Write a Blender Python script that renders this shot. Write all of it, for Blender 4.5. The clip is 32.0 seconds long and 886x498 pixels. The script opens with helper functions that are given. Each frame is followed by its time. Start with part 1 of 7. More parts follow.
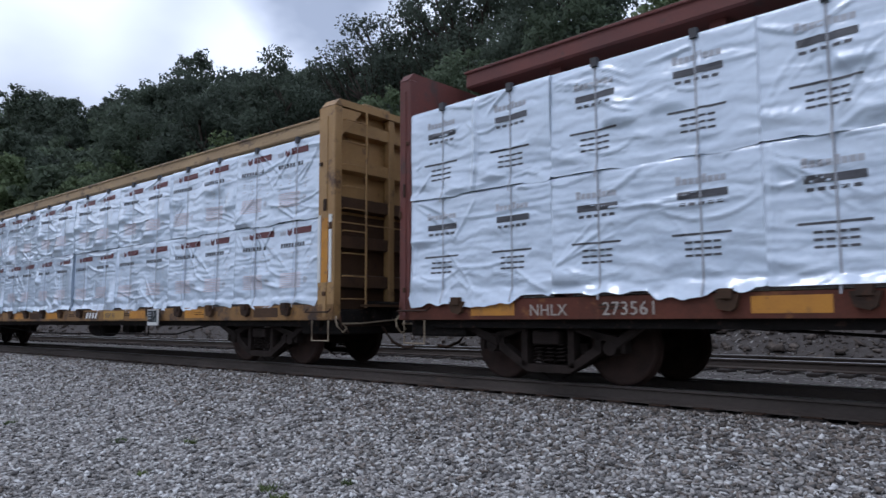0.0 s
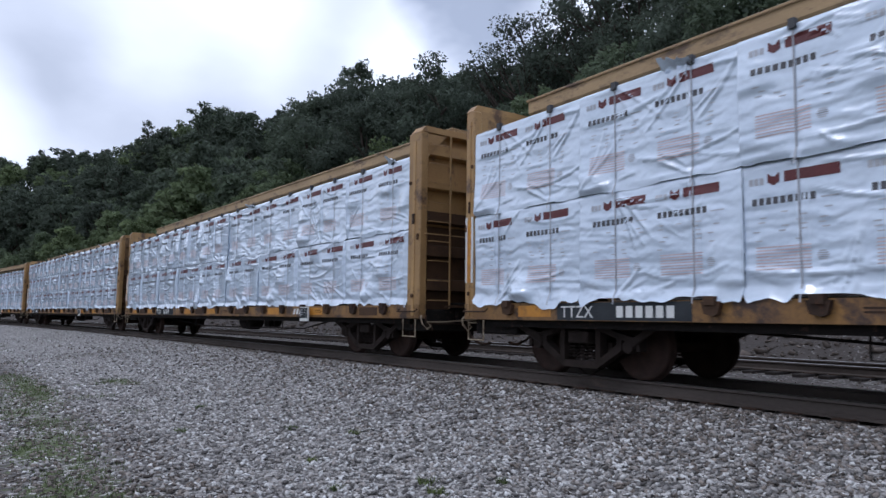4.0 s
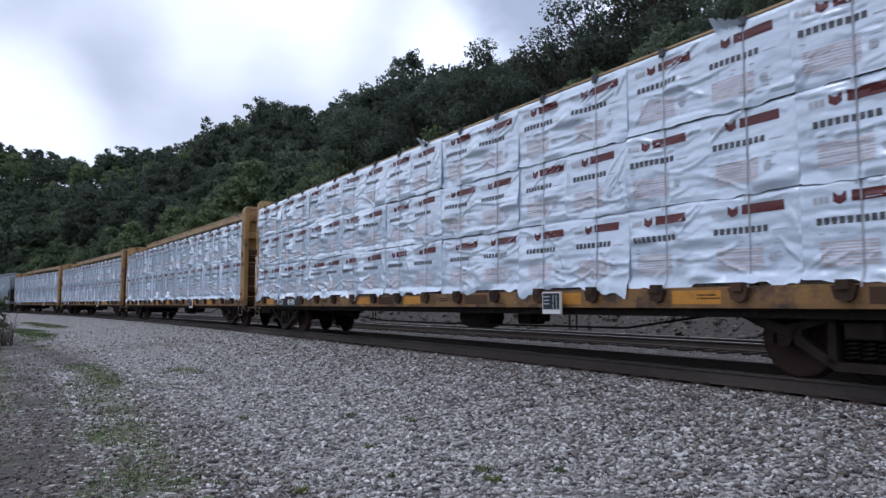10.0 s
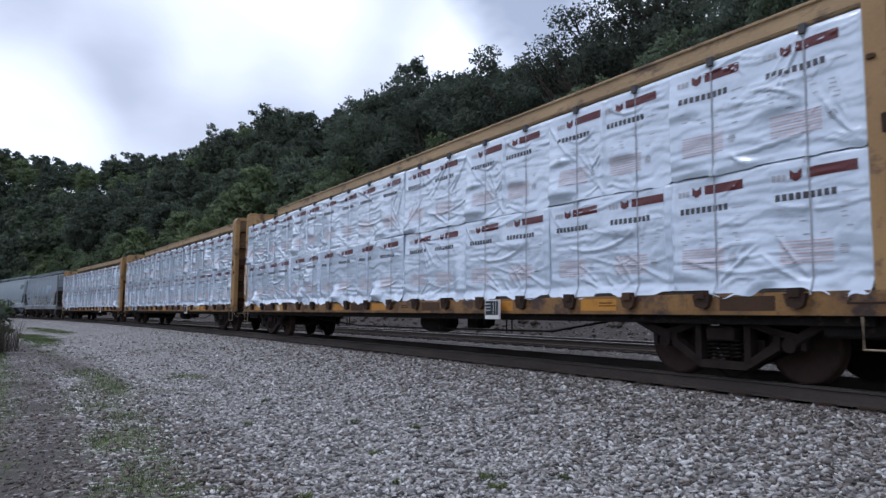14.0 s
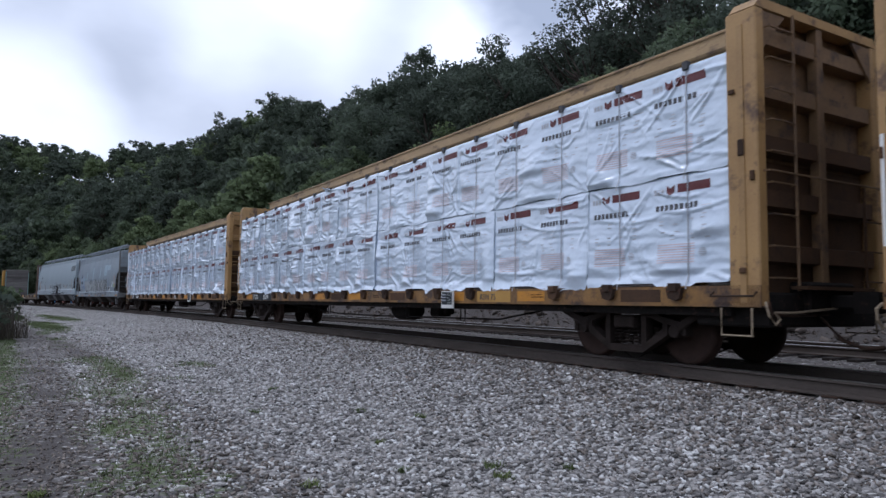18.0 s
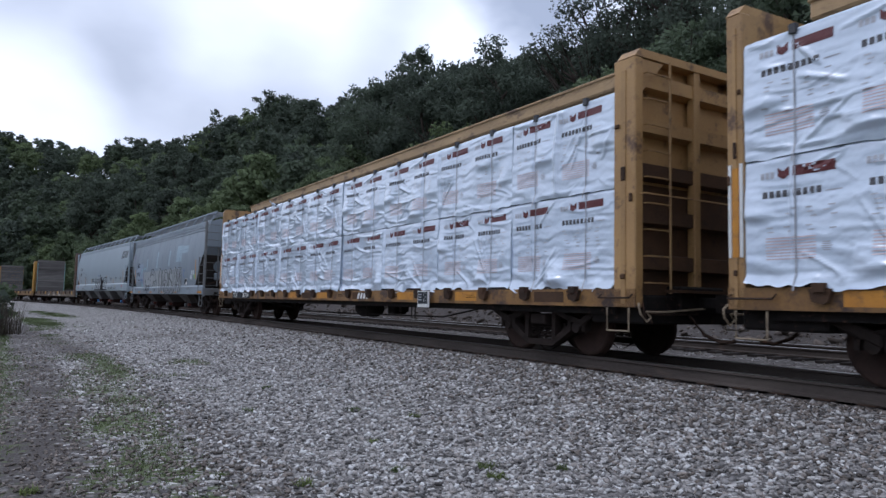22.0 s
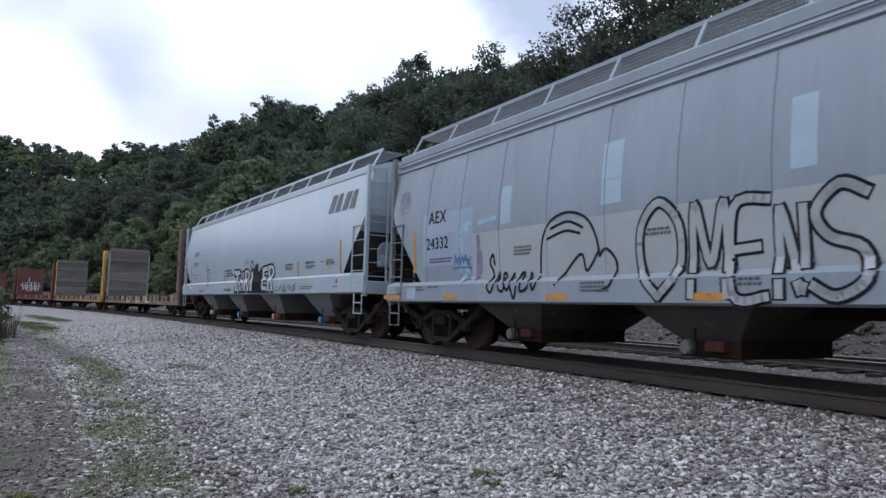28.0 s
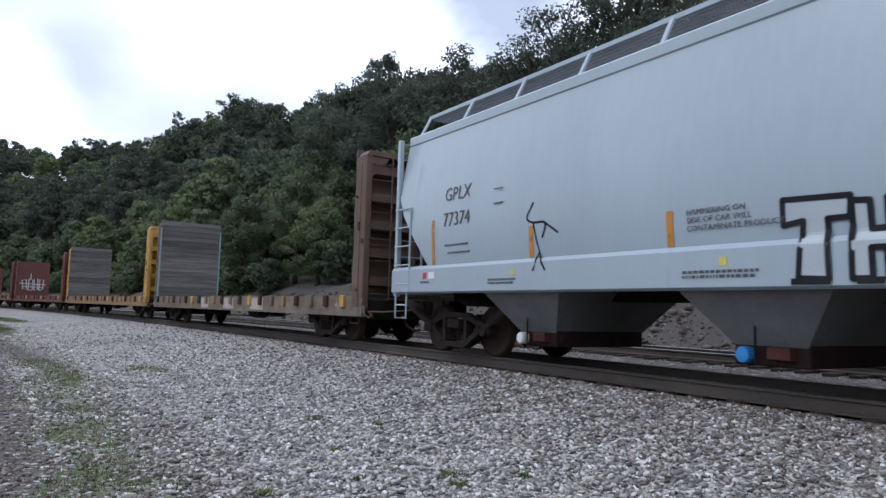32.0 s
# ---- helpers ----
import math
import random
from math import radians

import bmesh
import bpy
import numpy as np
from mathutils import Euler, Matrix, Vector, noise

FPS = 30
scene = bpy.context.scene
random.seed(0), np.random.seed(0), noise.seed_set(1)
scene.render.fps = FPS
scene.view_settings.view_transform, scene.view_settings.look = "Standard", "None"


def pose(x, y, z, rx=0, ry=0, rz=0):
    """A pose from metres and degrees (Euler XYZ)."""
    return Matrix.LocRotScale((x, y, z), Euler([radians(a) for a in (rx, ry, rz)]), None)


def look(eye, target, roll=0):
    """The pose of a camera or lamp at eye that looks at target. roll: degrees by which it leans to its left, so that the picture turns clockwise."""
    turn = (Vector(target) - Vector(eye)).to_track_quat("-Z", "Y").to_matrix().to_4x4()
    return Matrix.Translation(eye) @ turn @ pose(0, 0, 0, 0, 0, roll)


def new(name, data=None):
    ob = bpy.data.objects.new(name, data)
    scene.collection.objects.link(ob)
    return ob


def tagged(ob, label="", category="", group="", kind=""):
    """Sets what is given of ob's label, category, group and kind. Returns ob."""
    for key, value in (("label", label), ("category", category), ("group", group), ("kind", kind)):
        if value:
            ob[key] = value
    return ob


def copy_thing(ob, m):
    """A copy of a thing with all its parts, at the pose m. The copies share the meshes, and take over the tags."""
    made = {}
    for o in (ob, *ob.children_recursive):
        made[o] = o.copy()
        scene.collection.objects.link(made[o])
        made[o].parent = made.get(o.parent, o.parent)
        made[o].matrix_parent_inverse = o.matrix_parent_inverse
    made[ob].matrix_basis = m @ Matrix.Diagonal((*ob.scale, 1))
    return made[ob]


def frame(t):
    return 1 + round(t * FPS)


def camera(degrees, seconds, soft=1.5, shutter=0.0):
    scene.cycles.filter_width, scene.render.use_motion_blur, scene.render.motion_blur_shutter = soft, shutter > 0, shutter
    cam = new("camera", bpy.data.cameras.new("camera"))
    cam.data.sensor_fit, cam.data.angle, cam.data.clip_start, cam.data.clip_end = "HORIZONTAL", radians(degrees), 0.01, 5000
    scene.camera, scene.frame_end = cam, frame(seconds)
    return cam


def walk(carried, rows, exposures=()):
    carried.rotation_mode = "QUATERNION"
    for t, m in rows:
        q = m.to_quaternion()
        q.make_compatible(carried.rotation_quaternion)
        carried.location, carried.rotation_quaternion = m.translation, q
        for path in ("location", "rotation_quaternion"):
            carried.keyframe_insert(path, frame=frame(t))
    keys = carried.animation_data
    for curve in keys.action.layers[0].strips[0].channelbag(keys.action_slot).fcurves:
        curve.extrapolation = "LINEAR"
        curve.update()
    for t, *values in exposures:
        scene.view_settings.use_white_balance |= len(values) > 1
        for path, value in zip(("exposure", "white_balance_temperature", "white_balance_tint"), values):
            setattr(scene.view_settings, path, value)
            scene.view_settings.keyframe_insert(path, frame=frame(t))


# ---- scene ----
# Camera: hand-held beside the track, turning only.
cam = camera(65.0, 32.0, soft=1.45, shutter=0.14)
D, R, ZR = 8.495, 480.1, 0.70          # track distance, curve radius, rail-top height
EYE = (0.0, 0.0, ZR + 0.808)
PATH = [
    (0.0, 43.09, 5.75, 0.25), (0.5, 46.93, 5.8, 0.22), (1.0, 50.99, 6.13, -0.44), (1.5, 52.79, 5.94, -0.97), (2.0, 53.97, 5.77, -0.86),
    (2.5, 54.44, 5.42, -1.39), (4.5, 56.15, 5.84, -0.57), (5.0, 56.49, 5.84, -0.61), (5.5, 56.46, 5.58, -0.57), (6.0, 56.58, 5.23, -0.64),
    (6.5, 56.97, 4.9, -0.62), (7.0, 56.89, 4.85, -0.18), (7.5, 57.2, 4.91, 0.15), (8.0, 58.23, 5.24, -0.09), (8.5, 58.97, 5.24, -0.18),
    (9.0, 59.46, 5.01, -0.23), (9.5, 59.93, 4.85, -0.2), (10.0, 60.13, 4.72, -0.23), (10.5, 60.17, 4.66, -0.27), (11.0, 60.28, 4.72, -0.32),
    (11.5, 60.26, 4.74, -0.21), (12.0, 60.36, 4.86, -0.38), (12.5, 60.28, 4.96, -0.33), (13.0, 60.23, 4.88, -0.11), (13.5, 60.35, 5.09, -0.13),
    (14.0, 60.48, 5.23, -0.33), (14.5, 60.58, 5.16, -0.39), (16.5, 61.14, 4.71, -0.63), (17.0, 61.09, 4.64, -0.47), (17.5, 60.96, 4.55, -0.78),
    (18.0, 60.99, 4.41, -0.73), (18.5, 60.88, 4.33, -0.85), (19.0, 60.88, 4.2, -0.81), (19.5, 60.93, 4.14, -0.7), (20.0, 60.93, 4.23, -0.78),
    (20.5, 60.9, 4.28, -0.98), (21.0, 60.82, 4.32, -1.15), (21.5, 60.7, 4.36, -1.15), (22.0, 60.59, 4.4, -1.24), (22.5, 60.6, 4.41, -1.1),
    (23.0, 60.6, 4.27, -1.03), (23.5, 60.5, 4.38, -1.13), (24.0, 60.47, 4.65, -1.1), (24.5, 60.46, 4.73, -1.13), (25.0, 60.6, 4.82, -1.28),
    (25.5, 60.7, 5.03, -1.54), (26.0, 60.6, 5.31, -1.66), (26.5, 60.41, 5.45, -1.62), (28.5, 60.35, 4.68, -1.64), (29.0, 60.44, 4.46, -1.89),
    (29.5, 60.37, 4.34, -1.89), (30.0, 59.2, 4.94, -0.96), (30.5, 55.34, 4.93, -0.99), (31.0, 55.11, 4.9, -1.12), (31.5, 57.07, 5.13, -1.43),
    (32.0, 57.66, 5.06, -1.6)]
EXPOSURES = [(0, -0.42, 5680, 14), (4, -0.36, 5740, 15), (24.5, -0.37, 5720, 15), (26.5, -0.18, 5760, 15), (29, 0.0, 5850, 14), (32, 0.05, 5850, 14)]
walk(cam, [(t, pose(*EYE, 90 + p, r, y)) for t, y, p, r in PATH], EXPOSURES)

# ---- light: a cloudy day
world = bpy.data.worlds.new("cloudy_sky")
scene.world = world
world.use_nodes = True
SUN_EL, SUN_ROT = radians(48), radians(200)


def make_sky():
    nt = world.node_tree
    nt.nodes.clear()
    N = nt.nodes.new
    L = nt.links.new
    out, bg = N("ShaderNodeOutputWorld"), N("ShaderNodeBackground")
    sky = N("ShaderNodeTexSky")
    sky.sky_type, sky.sun_disc, sky.sun_elevation, sky.sun_rotation = "NISHITA", False, SUN_EL, SUN_ROT
    tc, mp = N("ShaderNodeTexCoord"), N("ShaderNodeMapping")
    mp.inputs["Scale"].default_value = (1.0, 1.0, 1.9)
    mp.inputs["Location"].default_value = (0.35, 0.1, 0.2)
    n1, n2 = N("ShaderNodeTexNoise"), N("ShaderNodeTexNoise")
    n1.inputs["Scale"].default_value, n1.inputs["Detail"].default_value, n1.inputs["Roughness"].default_value = 1.7, 6, 0.48
    n2.inputs["Scale"].default_value, n2.inputs["Detail"].default_value, n2.inputs["Roughness"].default_value = 2.6, 5, 0.5
    shade, cover = N("ShaderNodeValToRGB"), N("ShaderNodeValToRGB")
    shade.color_ramp.elements[0].position, shade.color_ramp.elements[0].color = 0.24, (7.6, 8.2, 9.2, 1)
    shade.color_ramp.elements[1].position, shade.color_ramp.elements[1].color = 0.60, (14.2, 14.8, 15.8, 1)
    cover.color_ramp.elements[0].position, cover.color_ramp.elements[0].color = 0.26, (0.35, 0.35, 0.35, 1)
    cover.color_ramp.elements[1].position, cover.color_ramp.elements[1].color = 0.48, (1, 1, 1, 1)
    mix = N("ShaderNodeMix")
    mix.data_type = "RGBA"
    L(tc.outputs["Generated"], mp.inputs["Vector"])
    L(mp.outputs["Vector"], n1.inputs["Vector"])
    L(mp.outputs["Vector"], n2.inputs["Vector"])

    def banks(src, rows):
        """Shift the cloud noise about some directions: (azimuth, height, half width, by how much)."""
        for az, el, wide, by in rows:
            d, r, add = N("ShaderNodeVectorMath"), N("ShaderNodeMapRange"), N("ShaderNodeMath")
            d.operation, add.operation = "DOT_PRODUCT", "ADD"
            a, e = radians(az), radians(el)
            d.inputs[1].default_value = (-math.sin(a) * math.cos(e), math.cos(a) * math.cos(e), math.sin(e))
            L(tc.outputs["Generated"], d.inputs[0])
            r.interpolation_type = "SMOOTHSTEP"
            r.inputs["From Min"].default_value, r.inputs["From Max"].default_value = math.cos(radians(wide)), 1.0
            r.inputs["To Min"].default_value, r.inputs["To Max"].default_value = 0.0, by
            L(d.outputs["Value"], r.inputs["Value"])
            L(src, add.inputs[0])
            L(r.outputs["Result"], add.inputs[1])
            src = add.outputs[0]
        return src
    L(banks(n1.outputs["Fac"], ((91, 19.5, 10, -0.2), (80, 18, 10, -0.2), (70, 16.5, 8, -0.14), (64, 26, 7, -0.08), (96, 27, 10, -0.08), (78, 24, 13, 0.24), (92, 13, 7, 0.25), (57, 22, 8, 0.16))), shade.inputs["Fac"])
    L(banks(n2.outputs["Fac"], ((53, 27, 9, -0.30), (70, 20, 14, 0.15), (86, 20, 20, 0.2))), cover.inputs["Fac"])
    L(cover.outputs["Color"], mix.inputs["Factor"])
    L(sky.outputs["Color"], mix.inputs["A"])
    L(shade.outputs["Color"], mix.inputs["B"])
    L(mix.outputs["Result"], bg.inputs["Color"])
    bg.inputs["Strength"].default_value = 0.10
    L(bg.outputs["Background"], out.inputs["Surface"])


make_sky()
sun = new("sun", bpy.data.lights.new("sun", "SUN"))
sun.data.energy, sun.data.angle, sun.data.color = 0.8, radians(14), (1.0, 0.96, 0.9)
sun.matrix_world = look((0, 0, 50), (18, 32, 0))

# ---- materials
MATS = {}


def mat(name, c1, c2=None, rough=0.7, metal=0.0, scale=3.0, fine=40.0, bump=0.15, spots=None, spot_amount=0.5, tint=0.0, stretch=(1, 1, 1), island=False, gloss=0.5):
    """A worn surface: two colours mixed by coarse and fine grain, spots of a third (rust, dirt), fine relief."""
    if name in MATS:
        return MATS[name]
    m = MATS[name] = bpy.data.materials.new(name)
    m.use_nodes = True
    nt = m.node_tree
    b = nt.nodes["Principled BSDF"]
    N, L = nt.nodes.new, nt.links.new
    c2 = c2 or tuple(x * 0.72 for x in c1)
    tc, mp = N("ShaderNodeTexCoord"), N("ShaderNodeMapping")
    mp.inputs["Scale"].default_value = stretch
    L(tc.outputs["Object"], mp.inputs["Vector"])
    n1, n2 = N("ShaderNodeTexNoise"), N("ShaderNodeTexNoise")
    for n, s, d in ((n1, scale, 5), (n2, fine, 3)):
        n.inputs["Scale"].default_value, n.inputs["Detail"].default_value = s, d
        L(mp.outputs["Vector"], n.inputs["Vector"])
    add = N("ShaderNodeMath")
    add.operation = "MULTIPLY_ADD"
    L(n2.outputs["Fac"], add.inputs[0])
    add.inputs[1].default_value = 0.45
    L(n1.outputs["Fac"], add.inputs[2])
    ramp = N("ShaderNodeMapRange")
    ramp.inputs["From Min"].default_value, ramp.inputs["From Max"].default_value = 0.5, 0.95
    L(add.outputs[0], ramp.inputs["Value"])
    mx = N("ShaderNodeMix")
    mx.data_type = "RGBA"
    L(ramp.outputs["Result"], mx.inputs["Factor"])
    mx.inputs["A"].default_value, mx.inputs["B"].default_value = (*c1, 1), (*c2, 1)
    col = mx.outputs["Result"]
    if spots:
        n3 = N("ShaderNodeTexNoise")
        n3.inputs["Scale"].default_value, n3.inputs["Detail"].default_value, n3.inputs["Roughness"].default_value = scale * 1.7, 8, 0.68
        L(mp.outputs["Vector"], n3.inputs["Vector"])
        r3 = N("ShaderNodeMapRange")
        r3.inputs["From Min"].default_value, r3.inputs["From Max"].default_value = 0.74 - 0.36 * spot_amount, 0.86 - 0.36 * spot_amount
        L(n3.outputs["Fac"], r3.inputs["Value"])
        m3 = N("ShaderNodeMix")
        m3.data_type = "RGBA"
        L(r3.outputs["Result"], m3.inputs["Factor"])
        L(col, m3.inputs["A"])
        m3.inputs["B"].default_value = (*spots, 1)
        col = m3.outputs["Result"]
    if tint or island:
        src = N("ShaderNodeNewGeometry").outputs["Random Per Island"] if island else N("ShaderNodeObjectInfo").outputs["Random"]
        hs, rr = N("ShaderNodeHueSaturation"), N("ShaderNodeMapRange")
        rr.inputs["To Min"].default_value, rr.inputs["To Max"].default_value = 1 - (tint or 0.3), 1 + (tint or 0.3)
        L(src, rr.inputs["Value"])
        L(rr.outputs["Result"], hs.inputs["Value"])
        L(col, hs.inputs["Color"])
        col = hs.outputs["Color"]
    L(col, b.inputs["Base Color"])
    b.inputs["Roughness"].default_value, b.inputs["Metallic"].default_value = rough, metal
    b.inputs["Specular IOR Level"].default_value = 0.12 if rough > 0.72 else gloss
    if bump:
        bp = N("ShaderNodeBump")
        bp.inputs["Strength"].default_value, bp.inputs["Distance"].default_value = bump, 0.01
        L(n2.outputs["Fac"], bp.inputs["Height"])
        L(bp.outputs["Normal"], b.inputs["Normal"])
    return m


RUST = (0.11, 0.05, 0.03)
M_TAN = mat("tan_paint", (0.37, 0.222, 0.085), (0.275, 0.158, 0.06), 0.55, 0, 1.6, 30, 0.1, (0.10, 0.055, 0.03), 0.52, 0.12)
M_BROWNBULK = mat("brown_paint", (0.12, 0.072, 0.05), (0.08, 0.052, 0.038), 0.7, 0, 1.6, 30, 0.15, RUST, 0.55)
M_SILL = mat("grimy_sill", (0.27, 0.14, 0.035), (0.13, 0.068, 0.028), 0.65, 0, 1.4, 25, 0.15, (0.05, 0.028, 0.02), 0.7, 0.1)
M_RUSTSILL = mat("rusty_maroon_sill", (0.13, 0.045, 0.03), (0.08, 0.035, 0.025), 0.75, 0, 1.4, 25, 0.15, (0.22, 0.10, 0.04), 0.5)
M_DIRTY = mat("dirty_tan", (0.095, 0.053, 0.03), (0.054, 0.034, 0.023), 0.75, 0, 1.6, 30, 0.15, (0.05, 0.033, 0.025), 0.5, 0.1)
M_ORANGE = mat("orange_panel", (0.52, 0.23, 0.02), (0.40, 0.17, 0.02), 0.55, 0, 4, 40, 0.1, (0.17, 0.08, 0.03), 0.52)
M_YELLOW = mat("yellow_paint", (0.46, 0.26, 0.05), (0.38, 0.21, 0.05), 0.55, 0, 2, 40, 0.1, (0.2, 0.1, 0.04), 0.35)
M_MAROON = mat("maroon_paint", (0.13, 0.032, 0.022), (0.09, 0.025, 0.02), 0.65, 0, 1.6, 30, 0.12, (0.06, 0.03, 0.025), 0.45)
M_RED = mat("red_paint", (0.12, 0.035, 0.028), (0.085, 0.028, 0.023), 0.65, 0, 1.2, 30, 0.12, (0.1, 0.03, 0.025), 0.4)
M_IRON = mat("dark_iron", (0.018, 0.015, 0.014), (0.011, 0.010, 0.009), 0.85, 0.0, 6, 60, 0.3, (0.06, 0.035, 0.025), 0.45)
M_TRUCK = mat("truck_iron", (0.032, 0.024, 0.021), (0.017, 0.013, 0.011), 0.85, 0.0, 5, 60, 0.3, (0.04, 0.026, 0.02), 0.4)
M_TREAD = mat("wheel_steel", (0.050, 0.030, 0.024), (0.026, 0.018, 0.015), 0.75, 0.0, 5, 50, 0.15)
M_BRACKET = mat("bracket_iron", (0.055, 0.035, 0.025), (0.035, 0.025, 0.02), 0.8, 0.1, 8, 60, 0.3, RUST, 0.5)
M_WRAP = mat("white_wrap", (0.612, 0.70, 0.815), (0.545, 0.632, 0.75), 0.25, 0, 2.2, 20, 0.12)


def crumple(m):
    """Crease lines and facets of thin sheeting, over the grain."""
    nt = m.node_tree
    b = nt.nodes["Principled BSDF"]
    N, L = nt.nodes.new, nt.links.new
    b.inputs["Specular IOR Level"].default_value = 0.8
    b.inputs["Coat Weight"].default_value, b.inputs["Coat Roughness"].default_value, b.inputs["Coat IOR"].default_value = 0.8, 0.1, 1.7
    tc, n0 = N("ShaderNodeTexCoord"), N("ShaderNodeTexNoise")
    n0.inputs["Scale"].default_value, n0.inputs["Detail"].default_value = 1.6, 3
    mixv = N("ShaderNodeMix")
    mixv.data_type, mixv.blend_type = "RGBA", "ADD"
    mixv.inputs["Factor"].default_value = 0.4
    L(tc.outputs["Object"], n0.inputs["Vector"])
    L(tc.outputs["Object"], mixv.inputs["A"])
    L(n0.outputs["Color"], mixv.inputs["B"])
    last = b.inputs["Normal"].links[0].from_socket
    for kind, scale, dist, power in (("F1", 1.6, 0.03, 0.35), ("F1", 5.0, 0.004, 0.15), ("DISTANCE_TO_EDGE", 1.4, 0.025, 0.4)):
        v, bp, mp = N("ShaderNodeTexVoronoi"), N("ShaderNodeBump"), N("ShaderNodeMapping")
        v.feature = kind
        v.inputs["Scale"].default_value = scale
        mp.inputs["Rotation"].default_value, mp.inputs["Scale"].default_value = (0.0, 0.5 * scale, 0.0), (1.0, 1.0, 0.55)
        L(mixv.outputs["Result"], mp.inputs["Vector"])
        L(mp.outputs["Vector"], v.inputs["Vector"])
        bp.inputs["Strength"].default_value, bp.inputs["Distance"].default_value = power, dist
        L(v.outputs["Distance"], bp.inputs["Height"])
        L(last, bp.inputs["Normal"])
        last = bp.outputs["Normal"]
    for turn, scale, dist in ((0.5, 2.4, 0.06), (-0.7, 3.6, 0.035), (1.15, 3.0, 0.045)):      # pulled crease lines
        n, mp, bp = N("ShaderNodeTexNoise"), N("ShaderNodeMapping"), N("ShaderNodeBump")
        n.noise_type = "RIDGED_MULTIFRACTAL"
        n.inputs["Scale"].default_value, n.inputs["Detail"].default_value, n.inputs["Roughness"].default_value = scale, 3, 0.5
        mp.inputs["Rotation"].default_value, mp.inputs["Scale"].default_value = (0.0, turn, 0.0), (0.32, 1.0, 1.5)
        L(mixv.outputs["Result"], mp.inputs["Vector"])
        L(mp.outputs["Vector"], n.inputs["Vector"])
        bp.inputs["Strength"].default_value, bp.inputs["Distance"].default_value = 0.9, dist
        L(n.outputs["Fac"], bp.inputs["Height"])
        L(last, bp.inputs["Normal"])
        last = bp.outputs["Normal"]
    L(last, b.inputs["Normal"])


crumple(M_WRAP)
M_STRAP = mat("strap_band", (0.36, 0.37, 0.40), (0.28, 0.29, 0.32), 0.5)
M_CLIP = mat("corner_guard", (0.05, 0.05, 0.055), None, 0.6)
M_INK = mat("black_print", (0.05, 0.05, 0.055), (0.08, 0.08, 0.09), 0.5)
M_GREYINK = mat("grey_print", (0.34, 0.35, 0.38), (0.45, 0.46, 0.5), 0.5)
M_REDINK = mat("dark_red_print", (0.115, 0.016, 0.018), (0.085, 0.014, 0.015), 0.45)
M_REDFINE = mat("faded_red_print", (0.50, 0.36, 0.36), (0.6, 0.5, 0.5), 0.5)
M_DARKBOARD = mat("dark_board", (0.03, 0.034, 0.038), (0.05, 0.055, 0.06), 0.8)
M_WHITE = mat("white_paint", (0.72, 0.72, 0.70), (0.6, 0.6, 0.58), 0.5)
M_HOPG = mat("grey_hopper_paint", (0.228, 0.272, 0.312), (0.185, 0.219, 0.25), 0.5, 0, 1.3, 14, 0.05, (0.20, 0.19, 0.175), 0.36, 0, (1, 1, 0.16))
M_HOPW = mat("white_hopper_paint", (0.342, 0.402, 0.446), (0.305, 0.358, 0.398), 0.3, 0, 0.9, 12, 0.04, (0.24, 0.27, 0.29), 0.24, 0, (1, 1, 0.2))
M_CHUTE = mat("chute_grey", (0.155, 0.155, 0.155), (0.105, 0.105, 0.11), 0.7, 0, 1.5, 30, 0.1, (0.09, 0.085, 0.08), 0.45)
M_WOOD = mat("weathered_plank", (0.165, 0.155, 0.147), (0.085, 0.079, 0.076), 0.9, 0, 2.5, 30, 0.5, (0.06, 0.055, 0.06), 0.4, 0.3, (1, 0.25, 4))
M_TEAL = mat("teal_edge", (0.12, 0.3, 0.28), (0.2, 0.26, 0.25), 0.6, 0, 3)
M_OLDDECK = mat("worn_sill", (0.20, 0.165, 0.13), (0.11, 0.085, 0.065), 0.8, 0, 1.8, 25, 0.2, (0.42, 0.40, 0.36), 0.35)
M_DECKTAN = mat("dull_tan_sill", (0.27, 0.18, 0.10), (0.19, 0.12, 0.07), 0.75, 0, 1.8, 25, 0.2, (0.1, 0.06, 0.04), 0.45)
M_RAILTOP = mat("polished_rail", (0.42, 0.41, 0.40), (0.33, 0.32, 0.31), 0.3, 0.9, 3, 60, 0.05)
M_RAIL = mat("rail_side", (0.105, 0.088, 0.077), (0.062, 0.052, 0.046), 0.8, 0.1, 2, 40, 0.25, (0.12, 0.09, 0.072), 0.4, 0, (0.3, 1, 1))
M_TIE = mat("tie_wood", (0.05, 0.042, 0.038), (0.03, 0.026, 0.024), 0.95, 0, 4, 50, 0.5, (0.08, 0.07, 0.065), 0.35, 0.25)
M_STONE = mat("ballast_stone", (0.36, 0.343, 0.33), (0.20, 0.19, 0.184), 0.9, 0, 9, 60, 0.4, (0.42, 0.36, 0.31), 0.25, 0.62, (1, 1, 1), True)


